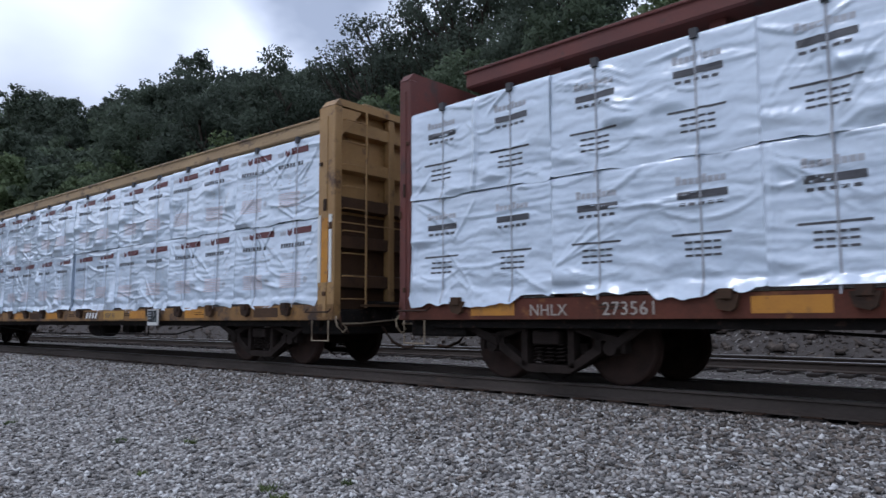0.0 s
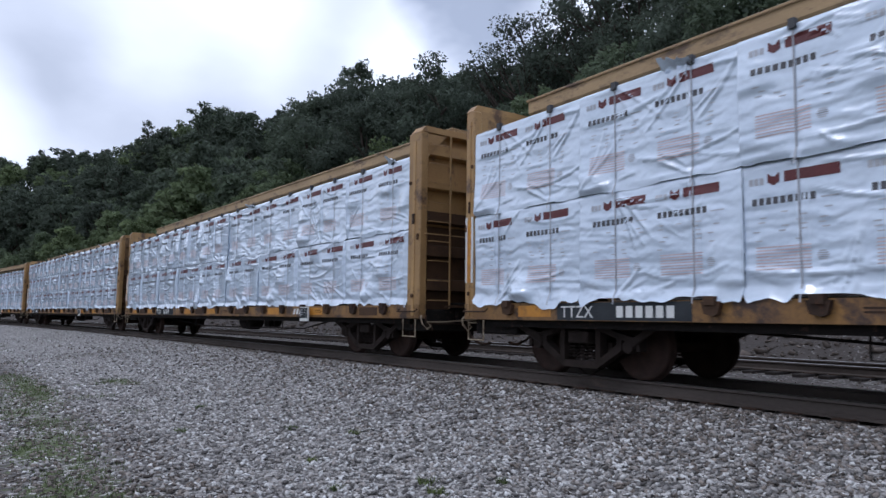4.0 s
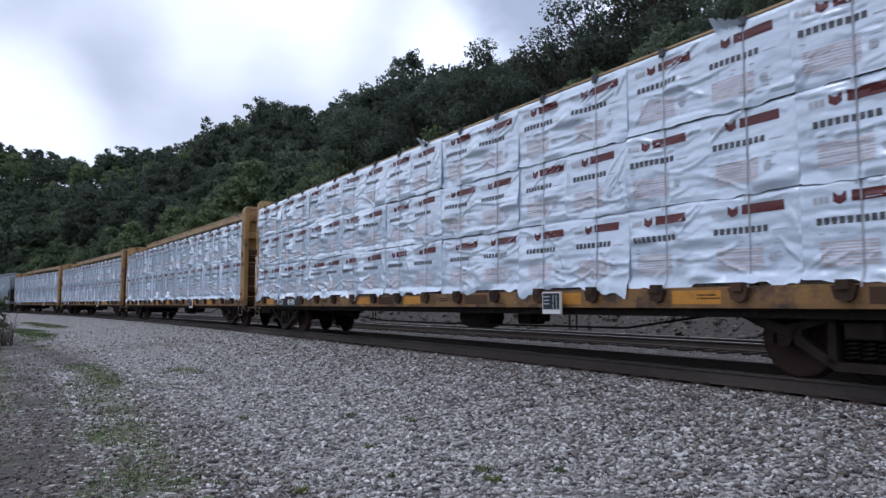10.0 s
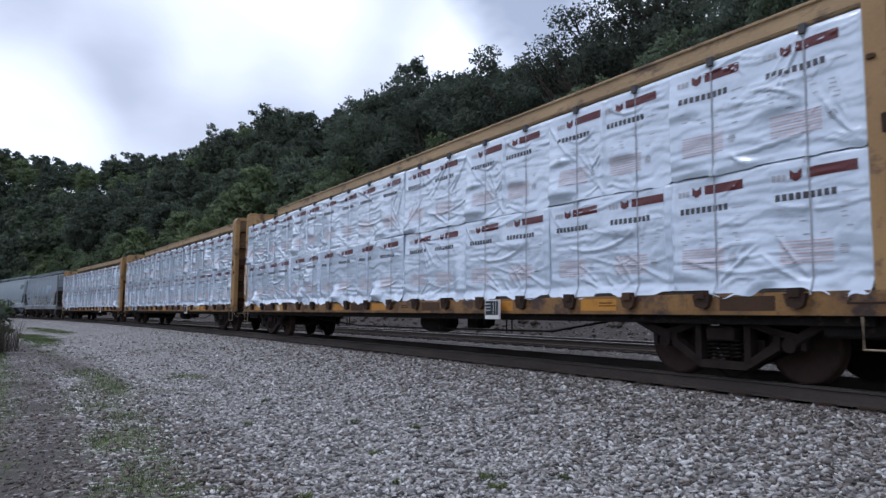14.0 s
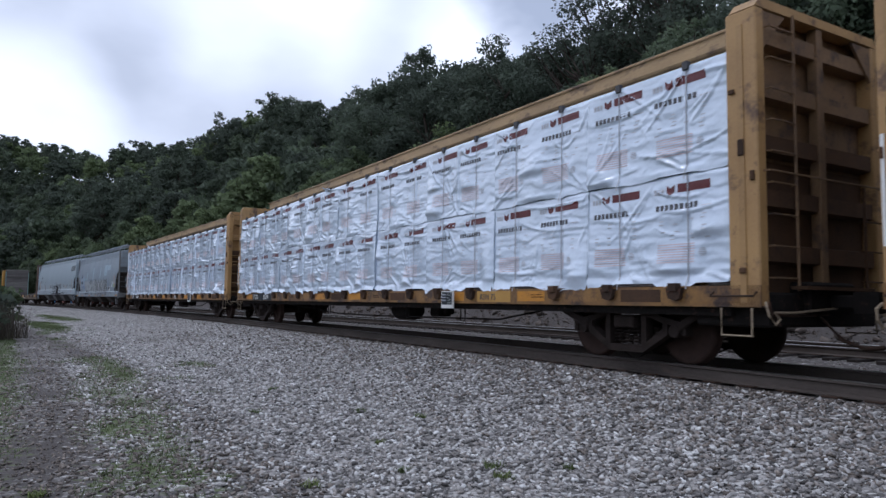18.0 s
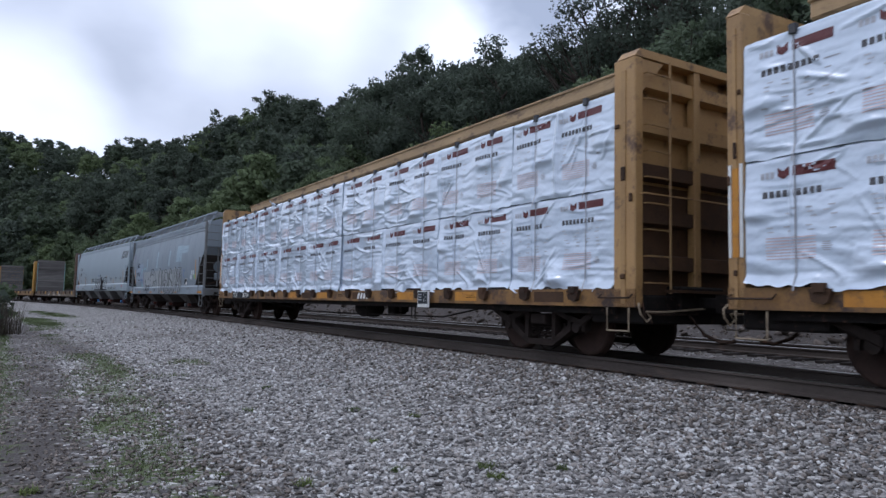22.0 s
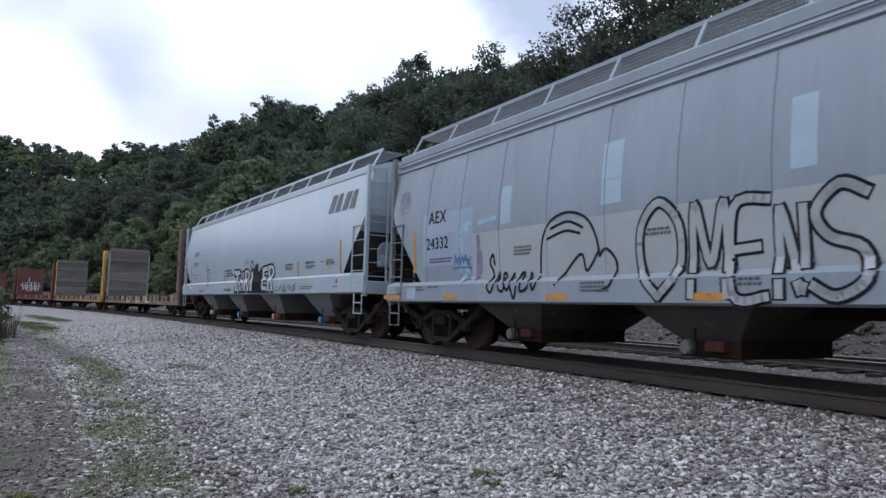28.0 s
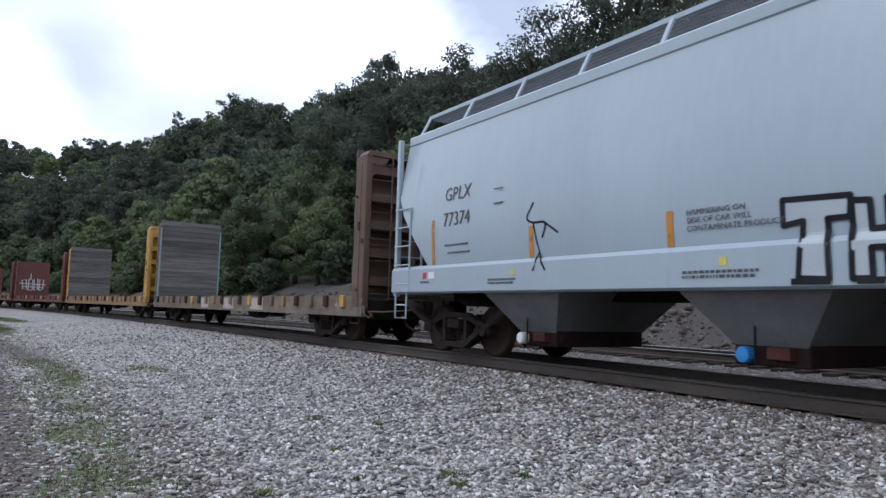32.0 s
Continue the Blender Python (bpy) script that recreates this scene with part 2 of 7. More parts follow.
def stone_ramp(m, stops):
    """Give every stone a colour of its own out of a range."""
    nt = m.node_tree
    b = nt.nodes["Principled BSDF"]
    N, L = nt.nodes.new, nt.links.new
    r, geo, mx = N("ShaderNodeValToRGB"), N("ShaderNodeNewGeometry"), N("ShaderNodeMix")
    el = r.color_ramp.elements
    el[0].position, el[0].color = stops[0][0], (*stops[0][1], 1)
    el[1].position, el[1].color = stops[-1][0], (*stops[-1][1], 1)
    for p, c in stops[1:-1]:
        el.new(p).color = (*c, 1)
    L(geo.outputs["Random Per Island"], r.inputs["Fac"])
    mx.data_type, mx.blend_type = "RGBA", "MIX"
    mx.inputs["Factor"].default_value = 0.3
    L(r.outputs["Color"], mx.inputs["A"])
    L(b.inputs["Base Color"].links[0].from_socket, mx.inputs["B"])
    L(mx.outputs["Result"], b.inputs["Base Color"])


stone_ramp(M_STONE, ((0.0, (0.081, 0.076, 0.073)), (0.25, (0.238, 0.225, 0.214)), (0.45, (0.362, 0.346, 0.329)), (0.6, (0.302, 0.265, 0.232)), (0.75, (0.464, 0.454, 0.437)), (1.0, (0.756, 0.751, 0.740))))
M_BARK = mat("bark", (0.07, 0.055, 0.045), (0.04, 0.033, 0.028), 0.95, 0, 3, 30, 0.6)
M_BLUE = mat("blue_cap", (0.04, 0.25, 0.62), None, 0.4)
M_PINK = mat("pink_cap", (0.5, 0.22, 0.18), None, 0.5)
M_SIGNRED = mat("red_decal", (0.6, 0.04, 0.05), None, 0.5)
M_SIGNYEL = mat("yellow_decal", (0.58, 0.52, 0.12), None, 0.5)
M_SPRAY = mat("black_spray", (0.014, 0.014, 0.017), (0.028, 0.028, 0.032), 0.8)
M_SPRAYBLUE = mat("blue_spray", (0.12, 0.2, 0.42), None, 0.6)
M_PURPLE = mat("purple_spray", (0.16, 0.14, 0.22), (0.22, 0.2, 0.28), 0.6)
M_SPRAYWHITE = mat("white_spray", (0.6, 0.6, 0.6), None, 0.6)
M_SPRAYPALE = mat("pale_spray", (0.40, 0.44, 0.46), (0.36, 0.40, 0.43), 0.6)
M_PALEBAND = mat("pale_band", (0.325, 0.345, 0.355), (0.285, 0.306, 0.317), 0.5, 0, 1.0, 14, 0.04, (0.22, 0.23, 0.235), 0.3)
M_CHORD = mat("worn_chord", (0.35, 0.23, 0.11), (0.24, 0.155, 0.075), 0.6, 0, 2.2, 30, 0.15, (0.10, 0.06, 0.035), 0.6, 0.1, (0.4, 1, 1))
M_PATCH = mat("pale_patch", (0.52, 0.56, 0.58), (0.46, 0.5, 0.53), 0.5)
M_CYAN = mat("cyan_spray", (0.25, 0.44, 0.52), (0.24, 0.36, 0.42), 0.6, 0, 6)

M_FADED = mat("faded_white", (0.42, 0.38, 0.34), (0.3, 0.25, 0.21), 0.7, 0, 8, 50, 0.1, (0.14, 0.07, 0.04), 0.4)
M_PALEBLUE = mat("faded_blue", (0.30, 0.40, 0.47), (0.26, 0.34, 0.40), 0.5)
M_HOPBLUE = mat("hazy_blue", (0.22, 0.28, 0.37), (0.27, 0.32, 0.39), 0.5)
M_GREENTAG = mat("green_tag", (0.25, 0.5, 0.15), None, 0.5)
M_GREYDARK = mat("dark_grey_paint", (0.045, 0.047, 0.05), (0.08, 0.083, 0.088), 0.5)


def leaf_mat(name, c, var):
    m = mat(name, c, tuple(x * 0.66 for x in c), 0.65, 0, 0.35, 2.0, 0, None, 0, var, (1, 1, 1), True)
    nt = m.node_tree
    N, L = nt.nodes.new, nt.links.new
    b = nt.nodes["Principled BSDF"]
    b.inputs["Specular IOR Level"].default_value = 0.12
    # every tree has its own green: by the tree, and by its spot in the woods
    info, tc, n, add, hs = N("ShaderNodeObjectInfo"), N("ShaderNodeTexCoord"), N("ShaderNodeTexNoise"), N("ShaderNodeMath"), N("ShaderNodeHueSaturation")
    n.inputs["Scale"].default_value, n.inputs["Detail"].default_value = 0.07, 1
    L(tc.outputs["Object"], n.inputs["Vector"])
    add.operation = "ADD"
    L(info.outputs["Random"], add.inputs[0])
    L(n.outputs["Fac"], add.inputs[1])
    for name_, lo, hi in (("Value", 0.78, 1.33), ("Hue", 0.515, 0.482), ("Saturation", 0.70, 1.0)):
        r = N("ShaderNodeMapRange")
        r.inputs["From Min"].default_value, r.inputs["From Max"].default_value = 0.2, 1.7
        r.inputs["To Min"].default_value, r.inputs["To Max"].default_value = lo, hi
        L(add.outputs[0], r.inputs["Value"])
        L(r.outputs["Result"], hs.inputs[name_])
    L(b.inputs["Base Color"].links[0].from_socket, hs.inputs["Color"])
    L(hs.outputs["Color"], b.inputs["Base Color"])
    tr, mx = N("ShaderNodeBsdfTranslucent"), N("ShaderNodeMixShader")
    L(hs.outputs["Color"], tr.inputs["Color"])
    mx.inputs[0].default_value = 0.42
    L(b.outputs[0], mx.inputs[1])
    L(tr.outputs[0], mx.inputs[2])
    L(mx.outputs[0], nt.nodes["Material Output"].inputs["Surface"])
    return m


M_LEAF = [leaf_mat("oak_leaves", (0.098, 0.134, 0.080), 0.12), leaf_mat("dark_leaves", (0.081, 0.107, 0.075), 0.12), leaf_mat("light_leaves", (0.126, 0.174, 0.080), 0.12)]
M_GRASS = leaf_mat("grass_blades", (0.125, 0.165, 0.055), 0.4)
M_DRYGRASS = leaf_mat("dry_stems", (0.065, 0.056, 0.042), 0.4)


# ---- shape helpers
def mesh_of(bm, material, smooth=False):
    me = bpy.data.meshes.new("mesh")
    bm.to_mesh(me)
    bm.free()
    for m in (material if isinstance(material, (list, tuple)) else [material]):
        me.materials.append(m)
    if smooth:
        for p in me.polygons:
            p.use_smooth = True
    return me


def part(name, bm, material, parent, label="", smooth=False, at=None):
    me = bm if isinstance(bm, bpy.types.Mesh) else mesh_of(bm, material, smooth)
    ob = new(name, me)
    ob.parent = parent
    if at is not None:
        ob.matrix_basis = at
    if label:
        ob["label"] = label
    return ob


def box(bm, x0, x1, y0, y1, z0, z1, bev=0.0, mi=0):
    vs = [bm.verts.new((x, y, z)) for x in (x0, x1) for y in (y0, y1) for z in (z0, z1)]
    fs = [bm.faces.new([vs[i] for i in q]) for q in ((0, 1, 3, 2), (4, 6, 7, 5), (0, 4, 5, 1), (2, 3, 7, 6), (0, 2, 6, 4), (1, 5, 7, 3))]
    for f in fs:
        f.material_index = mi
    if bev:
        es = list({e for f in fs for e in f.edges})
        r = bmesh.ops.bevel(bm, geom=es, offset=bev, segments=1, affect="EDGES", profile=0.5)
        for f in r["faces"]:
            f.material_index = mi
    return vs


def boxes(*rows, bev=0.0):
    bm = bmesh.new()
    for r in rows:
        box(bm, *r, bev=bev)
    return bm


def prism(bm, outline, axis, a, b, mi=0):
    """Extrude a closed outline of (p, q) pairs along an axis from a to b: x -> (y, z), y -> (x, z), z -> (x, y)."""
    def v(p, q, w):
        return {"x": (w, p, q), "y": (p, w, q), "z": (p, q, w)}[axis]
    A, B = [bm.verts.new(v(p, q, a)) for p, q in outline], [bm.verts.new(v(p, q, b)) for p, q in outline]
    n = len(outline)
    fs = [bm.faces.new(A), bm.faces.new(B[::-1])] + [bm.faces.new((A[i], B[i], B[(i + 1) % n], A[(i + 1) % n])) for i in range(n)]
    for f in fs:
        f.material_index = mi
    bmesh.ops.recalc_face_normals(bm, faces=fs)


def tube(bm, pts, r, seg=6):
    """A round bar through points."""
    rings = []
    for i, p in enumerate(pts):
        p = Vector(p)
        d = (Vector(pts[min(i + 1, len(pts) - 1)]) - Vector(pts[max(i - 1, 0)])).normalized()
        a = d.orthogonal().normalized()
        c = d.cross(a)
        rr = r[i] if isinstance(r, (list, tuple)) else r
        rings.append([bm.verts.new(p + rr * (math.cos(k * math.tau / seg) * a + math.sin(k * math.tau / seg) * c)) for k in range(seg)])
    for A, B in zip(rings, rings[1:]):
        for k in range(seg):
            bm.faces.new((A[k], A[(k + 1) % seg], B[(k + 1) % seg], B[k]))
    bm.faces.new(rings[0][::-1])
    bm.faces.new(rings[-1])
    return bm


def lathe(bm, profile, seg=24, mi=0):
    """Spin (radius, y) pairs round the y axis."""
    rings = [[bm.verts.new((r * math.cos(k * math.tau / seg), y, r * math.sin(k * math.tau / seg))) for k in range(seg)] for r, y in profile]
    for A, B in zip(rings, rings[1:]):
        for k in range(seg):
            f = bm.faces.new((A[k], B[k], B[(k + 1) % seg], A[(k + 1) % seg]))
            f.material_index = mi
    for ring in (rings[0], rings[-1]):
        bm.faces.new(ring).material_index = mi
    bmesh.ops.recalc_face_normals(bm, faces=bm.faces)
    return bm


def text_part(body, size, material, parent, m, name="lettering", shear=0.0, squeeze=1.0):
    cu = bpy.data.curves.new("text", "FONT")
    cu.body, cu.size, cu.extrude, cu.shear, cu.space_character = body, size, 0.002, shear, 1.05
    cu.resolution_u = 2
    cu.materials.append(material)
    ob = new(name, cu)
    ob.parent = parent
    ob.matrix_basis = m @ Matrix.Diagonal((squeeze, 1, 1, 1))
    return ob


# ---- the curved track
def trk(s, u=0.0, z=0.0):
    th = s / R
    return Vector(((R + u) * math.sin(th), D - R + (R + u) * math.cos(th), z))


def trk_pose(s, u=0.0, z=ZR):
    return Matrix.Translation(trk(s, u, z)) @ pose(0, 0, 0, 0, 0, -math.degrees(s / R))


def gone(t):
    """Metres that the train has come along by t."""
    return 5.70 * t + 0.00343 * (t * t / 2 - 16 * t) - 0.14 * max(0.0, t - 28.6) ** 2 / (max(0.0, t - 28.6) + 0.35)


def lump(x, y, f, seed=0.0):
    return noise.noise(Vector((x * f, y * f, seed)))


HILL_S = (0, 60, 100, 130, 160, 200, 240, 280, 330, 420, 520)      # along the hill: how far the ridge stands over its mean
HILL_UP = (1, -3, -1, 2, 12, 9, 9, 14, 22, 25, 28)


def ground_z(s, u):
    n = 0.05 * lump(s, u, 0.35) + 0.02 * lump(s, u, 1.3, 4)
    prof = [(-300, -6), (-60, -1.5), (-16, -0.1), (-6.0, 0.0), (-4.2, 0.12), (-1.9, 0.45), (-1.4, 0.515), (-0.86, 0.515), (-0.8, 0.46), (1.3, 0.455), (2.6, 0.38), (4.4, 0.40), (5.1, 0.455),
            (7.8, 0.455), (8.6, 0.45), (9.6, 0.9), (11.0, 1.75), (13.5, 2.7), (35, 10.5), (55, 20), (75, 32), (95, 34), (140, 30), (400, 10)]
    z = float(np.interp(u, [p[0] for p in prof], [p[1] for p in prof]))
    if u > 8.6:
        k = min(1, (u - 8.6) / 4)
        z += k * (0.35 * lump(s, u, 0.3, 7) + 0.18 * lump(s, u, 0.9, 9))
    if u > 14:
        k = min(1, (u - 14) / 25)
        z += k * (3.5 * lump(s, u, 0.018, 3) + 1.2 * lump(s, u, 0.06, 5))
        z += min(1.0, (u - 14) / 61) * float(np.interp(-s, HILL_S, HILL_UP))
    elif abs(u) < 1.5 or 5 < u < 7.9:
        n *= 0.3
    return z + n


# ---- ground
def ground_material():
    m = bpy.data.materials.new("gravel_ground")
    m.use_nodes = True
    nt = m.node_tree
    b = nt.nodes["Principled BSDF"]
    N, L = nt.nodes.new, nt.links.new
    tc = N("ShaderNodeTexCoord")
    vo, vo2, no = N("ShaderNodeTexVoronoi"), N("ShaderNodeTexVoronoi"), N("ShaderNodeTexNoise")
    vo.inputs["Scale"].default_value, vo2.inputs["Scale"].default_value, no.inputs["Scale"].default_value = 19.0, 19.0, 0.5
    vo2.feature = "DISTANCE_TO_EDGE"
    for n in (vo, vo2, no):
        L(tc.outputs["Object"], n.inputs["Vector"])
    sep = N("ShaderNodeSeparateColor")
    L(vo.outputs["Color"], sep.inputs["Color"])
    ramp = N("ShaderNodeValToRGB")
    e = ramp.color_ramp.elements
    e[0].position, e[0].color = 0.0, (0.05, 0.047, 0.045, 1)
    e[1].position, e[1].color = 1.0, (0.54, 0.52, 0.495, 1)
    k = e.new(0.45)
    k.color = (0.235, 0.22, 0.207, 1)
    L(sep.outputs["Red"], ramp.inputs["Fac"])
    # cell rims darkened in the colour, as shade in the gaps between stones
    gap_shade = N("ShaderNodeMapRange")
    gap_shade.inputs["From Max"].default_value, gap_shade.inputs["To Min"].default_value = 0.12, 0.35
    L(vo2.outputs["Distance"], gap_shade.inputs["Value"])
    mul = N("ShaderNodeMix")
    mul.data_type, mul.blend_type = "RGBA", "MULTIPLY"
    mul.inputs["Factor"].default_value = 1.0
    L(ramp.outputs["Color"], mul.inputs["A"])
    L(gap_shade.outputs["Result"], mul.inputs["B"])
    col = mul.outputs["Result"]
    at = N("ShaderNodeAttribute")
    at.attribute_name = "cover"
    sp = N("ShaderNodeSeparateColor")
    L(at.outputs["Color"], sp.inputs["Color"])
    fine = N("ShaderNodeTexNoise")
    fine.inputs["Scale"].default_value, fine.inputs["Detail"].default_value = 6.0, 8
    L(tc.outputs["Object"], fine.inputs["Vector"])
    for ch, ca, cb, soft in (("Red", (0.032, 0.026, 0.023), (0.085, 0.073, 0.066), 0.75), ("Green", (0.052, 0.070, 0.022), (0.095, 0.118, 0.042), 0.9), ("Blue", (0.022, 0.024, 0.012), (0.045, 0.045, 0.02), 0.3)):
        cm, ad, mr, mx = N("ShaderNodeMix"), N("ShaderNodeMath"), N("ShaderNodeMapRange"), N("ShaderNodeMix")
        cm.data_type = mx.data_type = "RGBA"
        cm.inputs["A"].default_value, cm.inputs["B"].default_value = (*ca, 1), (*cb, 1)
        L(fine.outputs["Fac"], cm.inputs["Factor"])
        ad.operation = "MULTIPLY_ADD"
        L(fine.outputs["Fac"], ad.inputs[0])
        ad.inputs[1].default_value = soft
        poke = N("ShaderNodeMath")
        poke.operation = "MULTIPLY_ADD"
        L(sep.outputs["Green"], poke.inputs[0])
        poke.inputs[1].default_value = -0.5 if ch != "Blue" else 0.0
        L(sp.outputs[ch], poke.inputs[2])
        L(poke.outputs[0], ad.inputs[2])
        mr.inputs["From Min"].default_value, mr.inputs["From Max"].default_value = 0.18 + soft * 0.5, 0.42 + soft * 0.5
        L(ad.outputs[0], mr.inputs["Value"])
        L(mr.outputs["Result"], mx.inputs["Factor"])
        L(col, mx.inputs["A"])
        L(cm.outputs["Result"], mx.inputs["B"])
        col = mx.outputs["Result"]
    L(col, b.inputs["Base Color"])
    b.inputs["Roughness"].default_value = 0.92
    bp = N("ShaderNodeBump")
    bp.inputs["Strength"].default_value, bp.inputs["Distance"].default_value = 0.8, 0.03
    L(vo2.outputs["Distance"], bp.inputs["Height"])
    L(bp.outputs["Normal"], b.inputs["Normal"])
    return m


def cover_at(s, u):
    """How much dirt track, grass and forest floor there is; dirt also paints shade between the rails."""
    n = lump(s, u, 0.25, 11)
    dirt_shade = 0.95 * math.exp(-((u + 8.5 + 0.25 * n) / 0.55) ** 4) * (0.75 + 0.5 * lump(s, u, 0.5, 7)) + math.exp(-((u + 10.3 + 0.3 * n) / 0.7) ** 2)
    dirt_shade = max(dirt_shade, 0.62 if u < -7.9 else 0, (0.30 + 0.25 * n) * max(0.0, min(1.0, (-s - 14) / 10)) if -9 < u < -2.5 else 0, 0.8 * math.exp(-((u + 7.4 - (s + 22) * 0.05) / 0.8) ** 2) * max(0.0, min(1.0, (-s - 15) / 6)), 0.45 * math.exp(-((u + 6.9) / 0.9) ** 2), 0.55 if u < -11 else 0)
    dirt_shade = max(dirt_shade, math.exp(-((s + 13.15) / 0.7) ** 2 - ((u + 8.42) / 0.3) ** 2) * 1.3)
    strip = math.exp(-((u + 7.6 + 0.5 * n) / 0.6) ** 2) * max(0.0, min(1, 0.5 + 1.2 * lump(s, u, 0.6, 21))) * (0.9 if s > -13 else 0.5)
    strip = max(strip, 0.95 * math.exp(-((s + 16.5) / 4.0) ** 2 - ((u + 7.05) / 0.38) ** 2), 0.85 * math.exp(-((s + 16.7) / 1.3) ** 2 - ((u + 5.38) / 0.35) ** 2), 0.9 * math.exp(-((u + 9.15) / 0.35) ** 2) * (1 if s < -9 else 0.5),
                0.9 * math.exp(-((s + 58) / 12) ** 2 - ((u + 4.9) / 0.7) ** 2), 0.8 * math.exp(-((s + 6.4) / 0.5) ** 2 - ((u + 7.9) / 0.5) ** 2), 0.5 * math.exp(-((u + 6.0) / 0.8) ** 2) * max(0.0, lump(s, u, 0.8, 5)) * 2)
    if -21 < s < -2:
        strip = max(strip, (0.66 + 0.36 * lump(s, u, 1.1, 31)) * math.exp(-((u + 7.4 + 0.35 * n) / 0.55) ** 2), (0.7 + 0.4 * lump(s, u, 0.9, 33)) * math.exp(-((u + 9.2) / 0.6) ** 2))
    verge = 1.0 if (u < -11.8 + n) else 0.0
    far = math.exp(-((s + 44) / 7) ** 2 - ((u + 6.9) / 0.8) ** 2)
    # between the rails the dirt colour paints stain and the shade under the train
    dirt_shade = max(dirt_shade, 0.95 + 0.3 * n if 8.1 < u < 15.5 else 0, 0.72 if 1.4 < u < 8.2 else 0, 0.9 if -1.25 < u < 1.4 else 0)
    wood = max(0.0, min(1.0, (u - 12.3 + 1.2 * n - (2.6 if -54 < s < -38 else 0.0)) / 1.2))
    return min(1, dirt_shade), min(1, max(strip * 0.9, verge, far * 1.2)), wood


def build_ground():
    S = sorted(set([-900, -760, -650, -560, -480] + list(np.arange(-420, -120, 6)) + list(np.arange(-120, -40, 2)) + list(np.arange(-40, 12, 0.5)) + list(np.arange(12, 60, 6)) + [80, 120, 180, 260, 360, 480]))
    U = [-300, -200, -130, -90, -60, -40, -28, -20, -16] + list(np.arange(-14, 14, 0.35)) + list(np.arange(14, 90, 3)) + [100, 120, 150, 200, 280, 400, 700]
    verts, cols = [], []
    for s in S:
        for u in U:
            p = trk(s, u, ground_z(s, u))
            verts.append(p)
            cols.append((*cover_at(s, u), 1.0))
    nu = len(U)
    faces = [(i * nu + j, (i + 1) * nu + j, (i + 1) * nu + j + 1, i * nu + j + 1) for i in range(len(S) - 1) for j in range(nu - 1)]
    me = bpy.data.meshes.new("ground")
    me.from_pydata(verts, [], faces)
    at = me.color_attributes.new("cover", "FLOAT_COLOR", "POINT")
    at.data.foreach_set("color", [x for c in cols for x in c])
    for p in me.polygons:
        p.use_smooth = True
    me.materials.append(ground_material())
    tagged(new("ground", me), "grey crushed-stone ground with dirt tracks and weeds", "ground", kind="structure")


build_ground()


# ---- rails and ties
def sweep(outline, u0, s0, s1, step, z, mi_of):
    bm = bmesh.new()
    rows = []
    n = int((s1 - s0) / step)
    for i in range(n + 1):
        s = s0 + (s1 - s0) * i / n
        rows.append([bm.verts.new(trk(s, u0 + p, z + q)) for p, q in outline])
    k = len(outline)
    for A, B in zip(rows, rows[1:]):
        for j in range(k):
            bm.faces.new((A[j], B[j], B[(j + 1) % k], A[(j + 1) % k])).material_index = mi_of(j)
    bmesh.ops.recalc_face_normals(bm, faces=bm.faces)
    return bm


RAIL_SECTION = [(-0.076, -0.185), (0.076, -0.185), (0.076, -0.170), (0.011, -0.150), (0.011, -0.045), (0.037, -0.036), (0.037, -0.006), (0.028, 0.0), (-0.028, 0.0),
                (-0.037, -0.006), (-0.037, -0.036), (-0.011, -0.045), (-0.011, -0.150), (-0.076, -0.170)]
TRACK_TWO = 6.48


def build_track(uc, label, name):
    root = tagged(new(name), label, "railway track", kind="structure")
    for side in (-1, 1):
        bm = sweep(RAIL_SECTION, uc + side * 0.755, -420, 70, 2.0, ZR, lambda j: 1 if j in (6, 7, 8) else 0)
        part("rail", mesh_of(bm, [M_RAIL, M_RAILTOP]), None, root, "rusty steel rail with polished head")
    bm = bmesh.new()
    box(bm, -0.115, 0.115, -1.3, 1.3, -0.17, 0.0, 0.012)
    tie = mesh_of(bm, M_TIE)
    bm = bmesh.new()
    box(bm, -0.1, 0.1, -0.18, 0.18, 0, 0.016, 0.004)
    plate = mesh_of(bm, M_BRACKET)
    rest = bmesh.new()
    s, i = -300.0, 0
    while s < 30:
        m = trk_pose(s, uc, ZR - 0.19) @ pose(0.02 * math.sin(i * 7.1), 0.05 * math.sin(i * 3.3), 0, 0, 0, 1.5 * math.sin(i * 2.7))
        if s > -70:
            t = part("tie", tie, None, root, at=m)
            for side in (-1, 1):
                part("tie_plate", plate, None, t, at=pose(0, side * 0.755, 0.0))
        else:
            vs = box(rest, -0.115, 0.115, -1.3, 1.3, -0.17, 0.0)
            for v in vs:
                v.co = m @ v.co
        s += 0.53
        i += 1
    ob = part("tie_row", mesh_of(rest, M_TIE), None, root, "far wooden ties")
    ob["kind"] = "stuff"
    return root


build_track(0.0, "railway track on grey ballast with rusty rails", "track_1")
build_track(TRACK_TWO, "second railway track behind the train", "track_2")


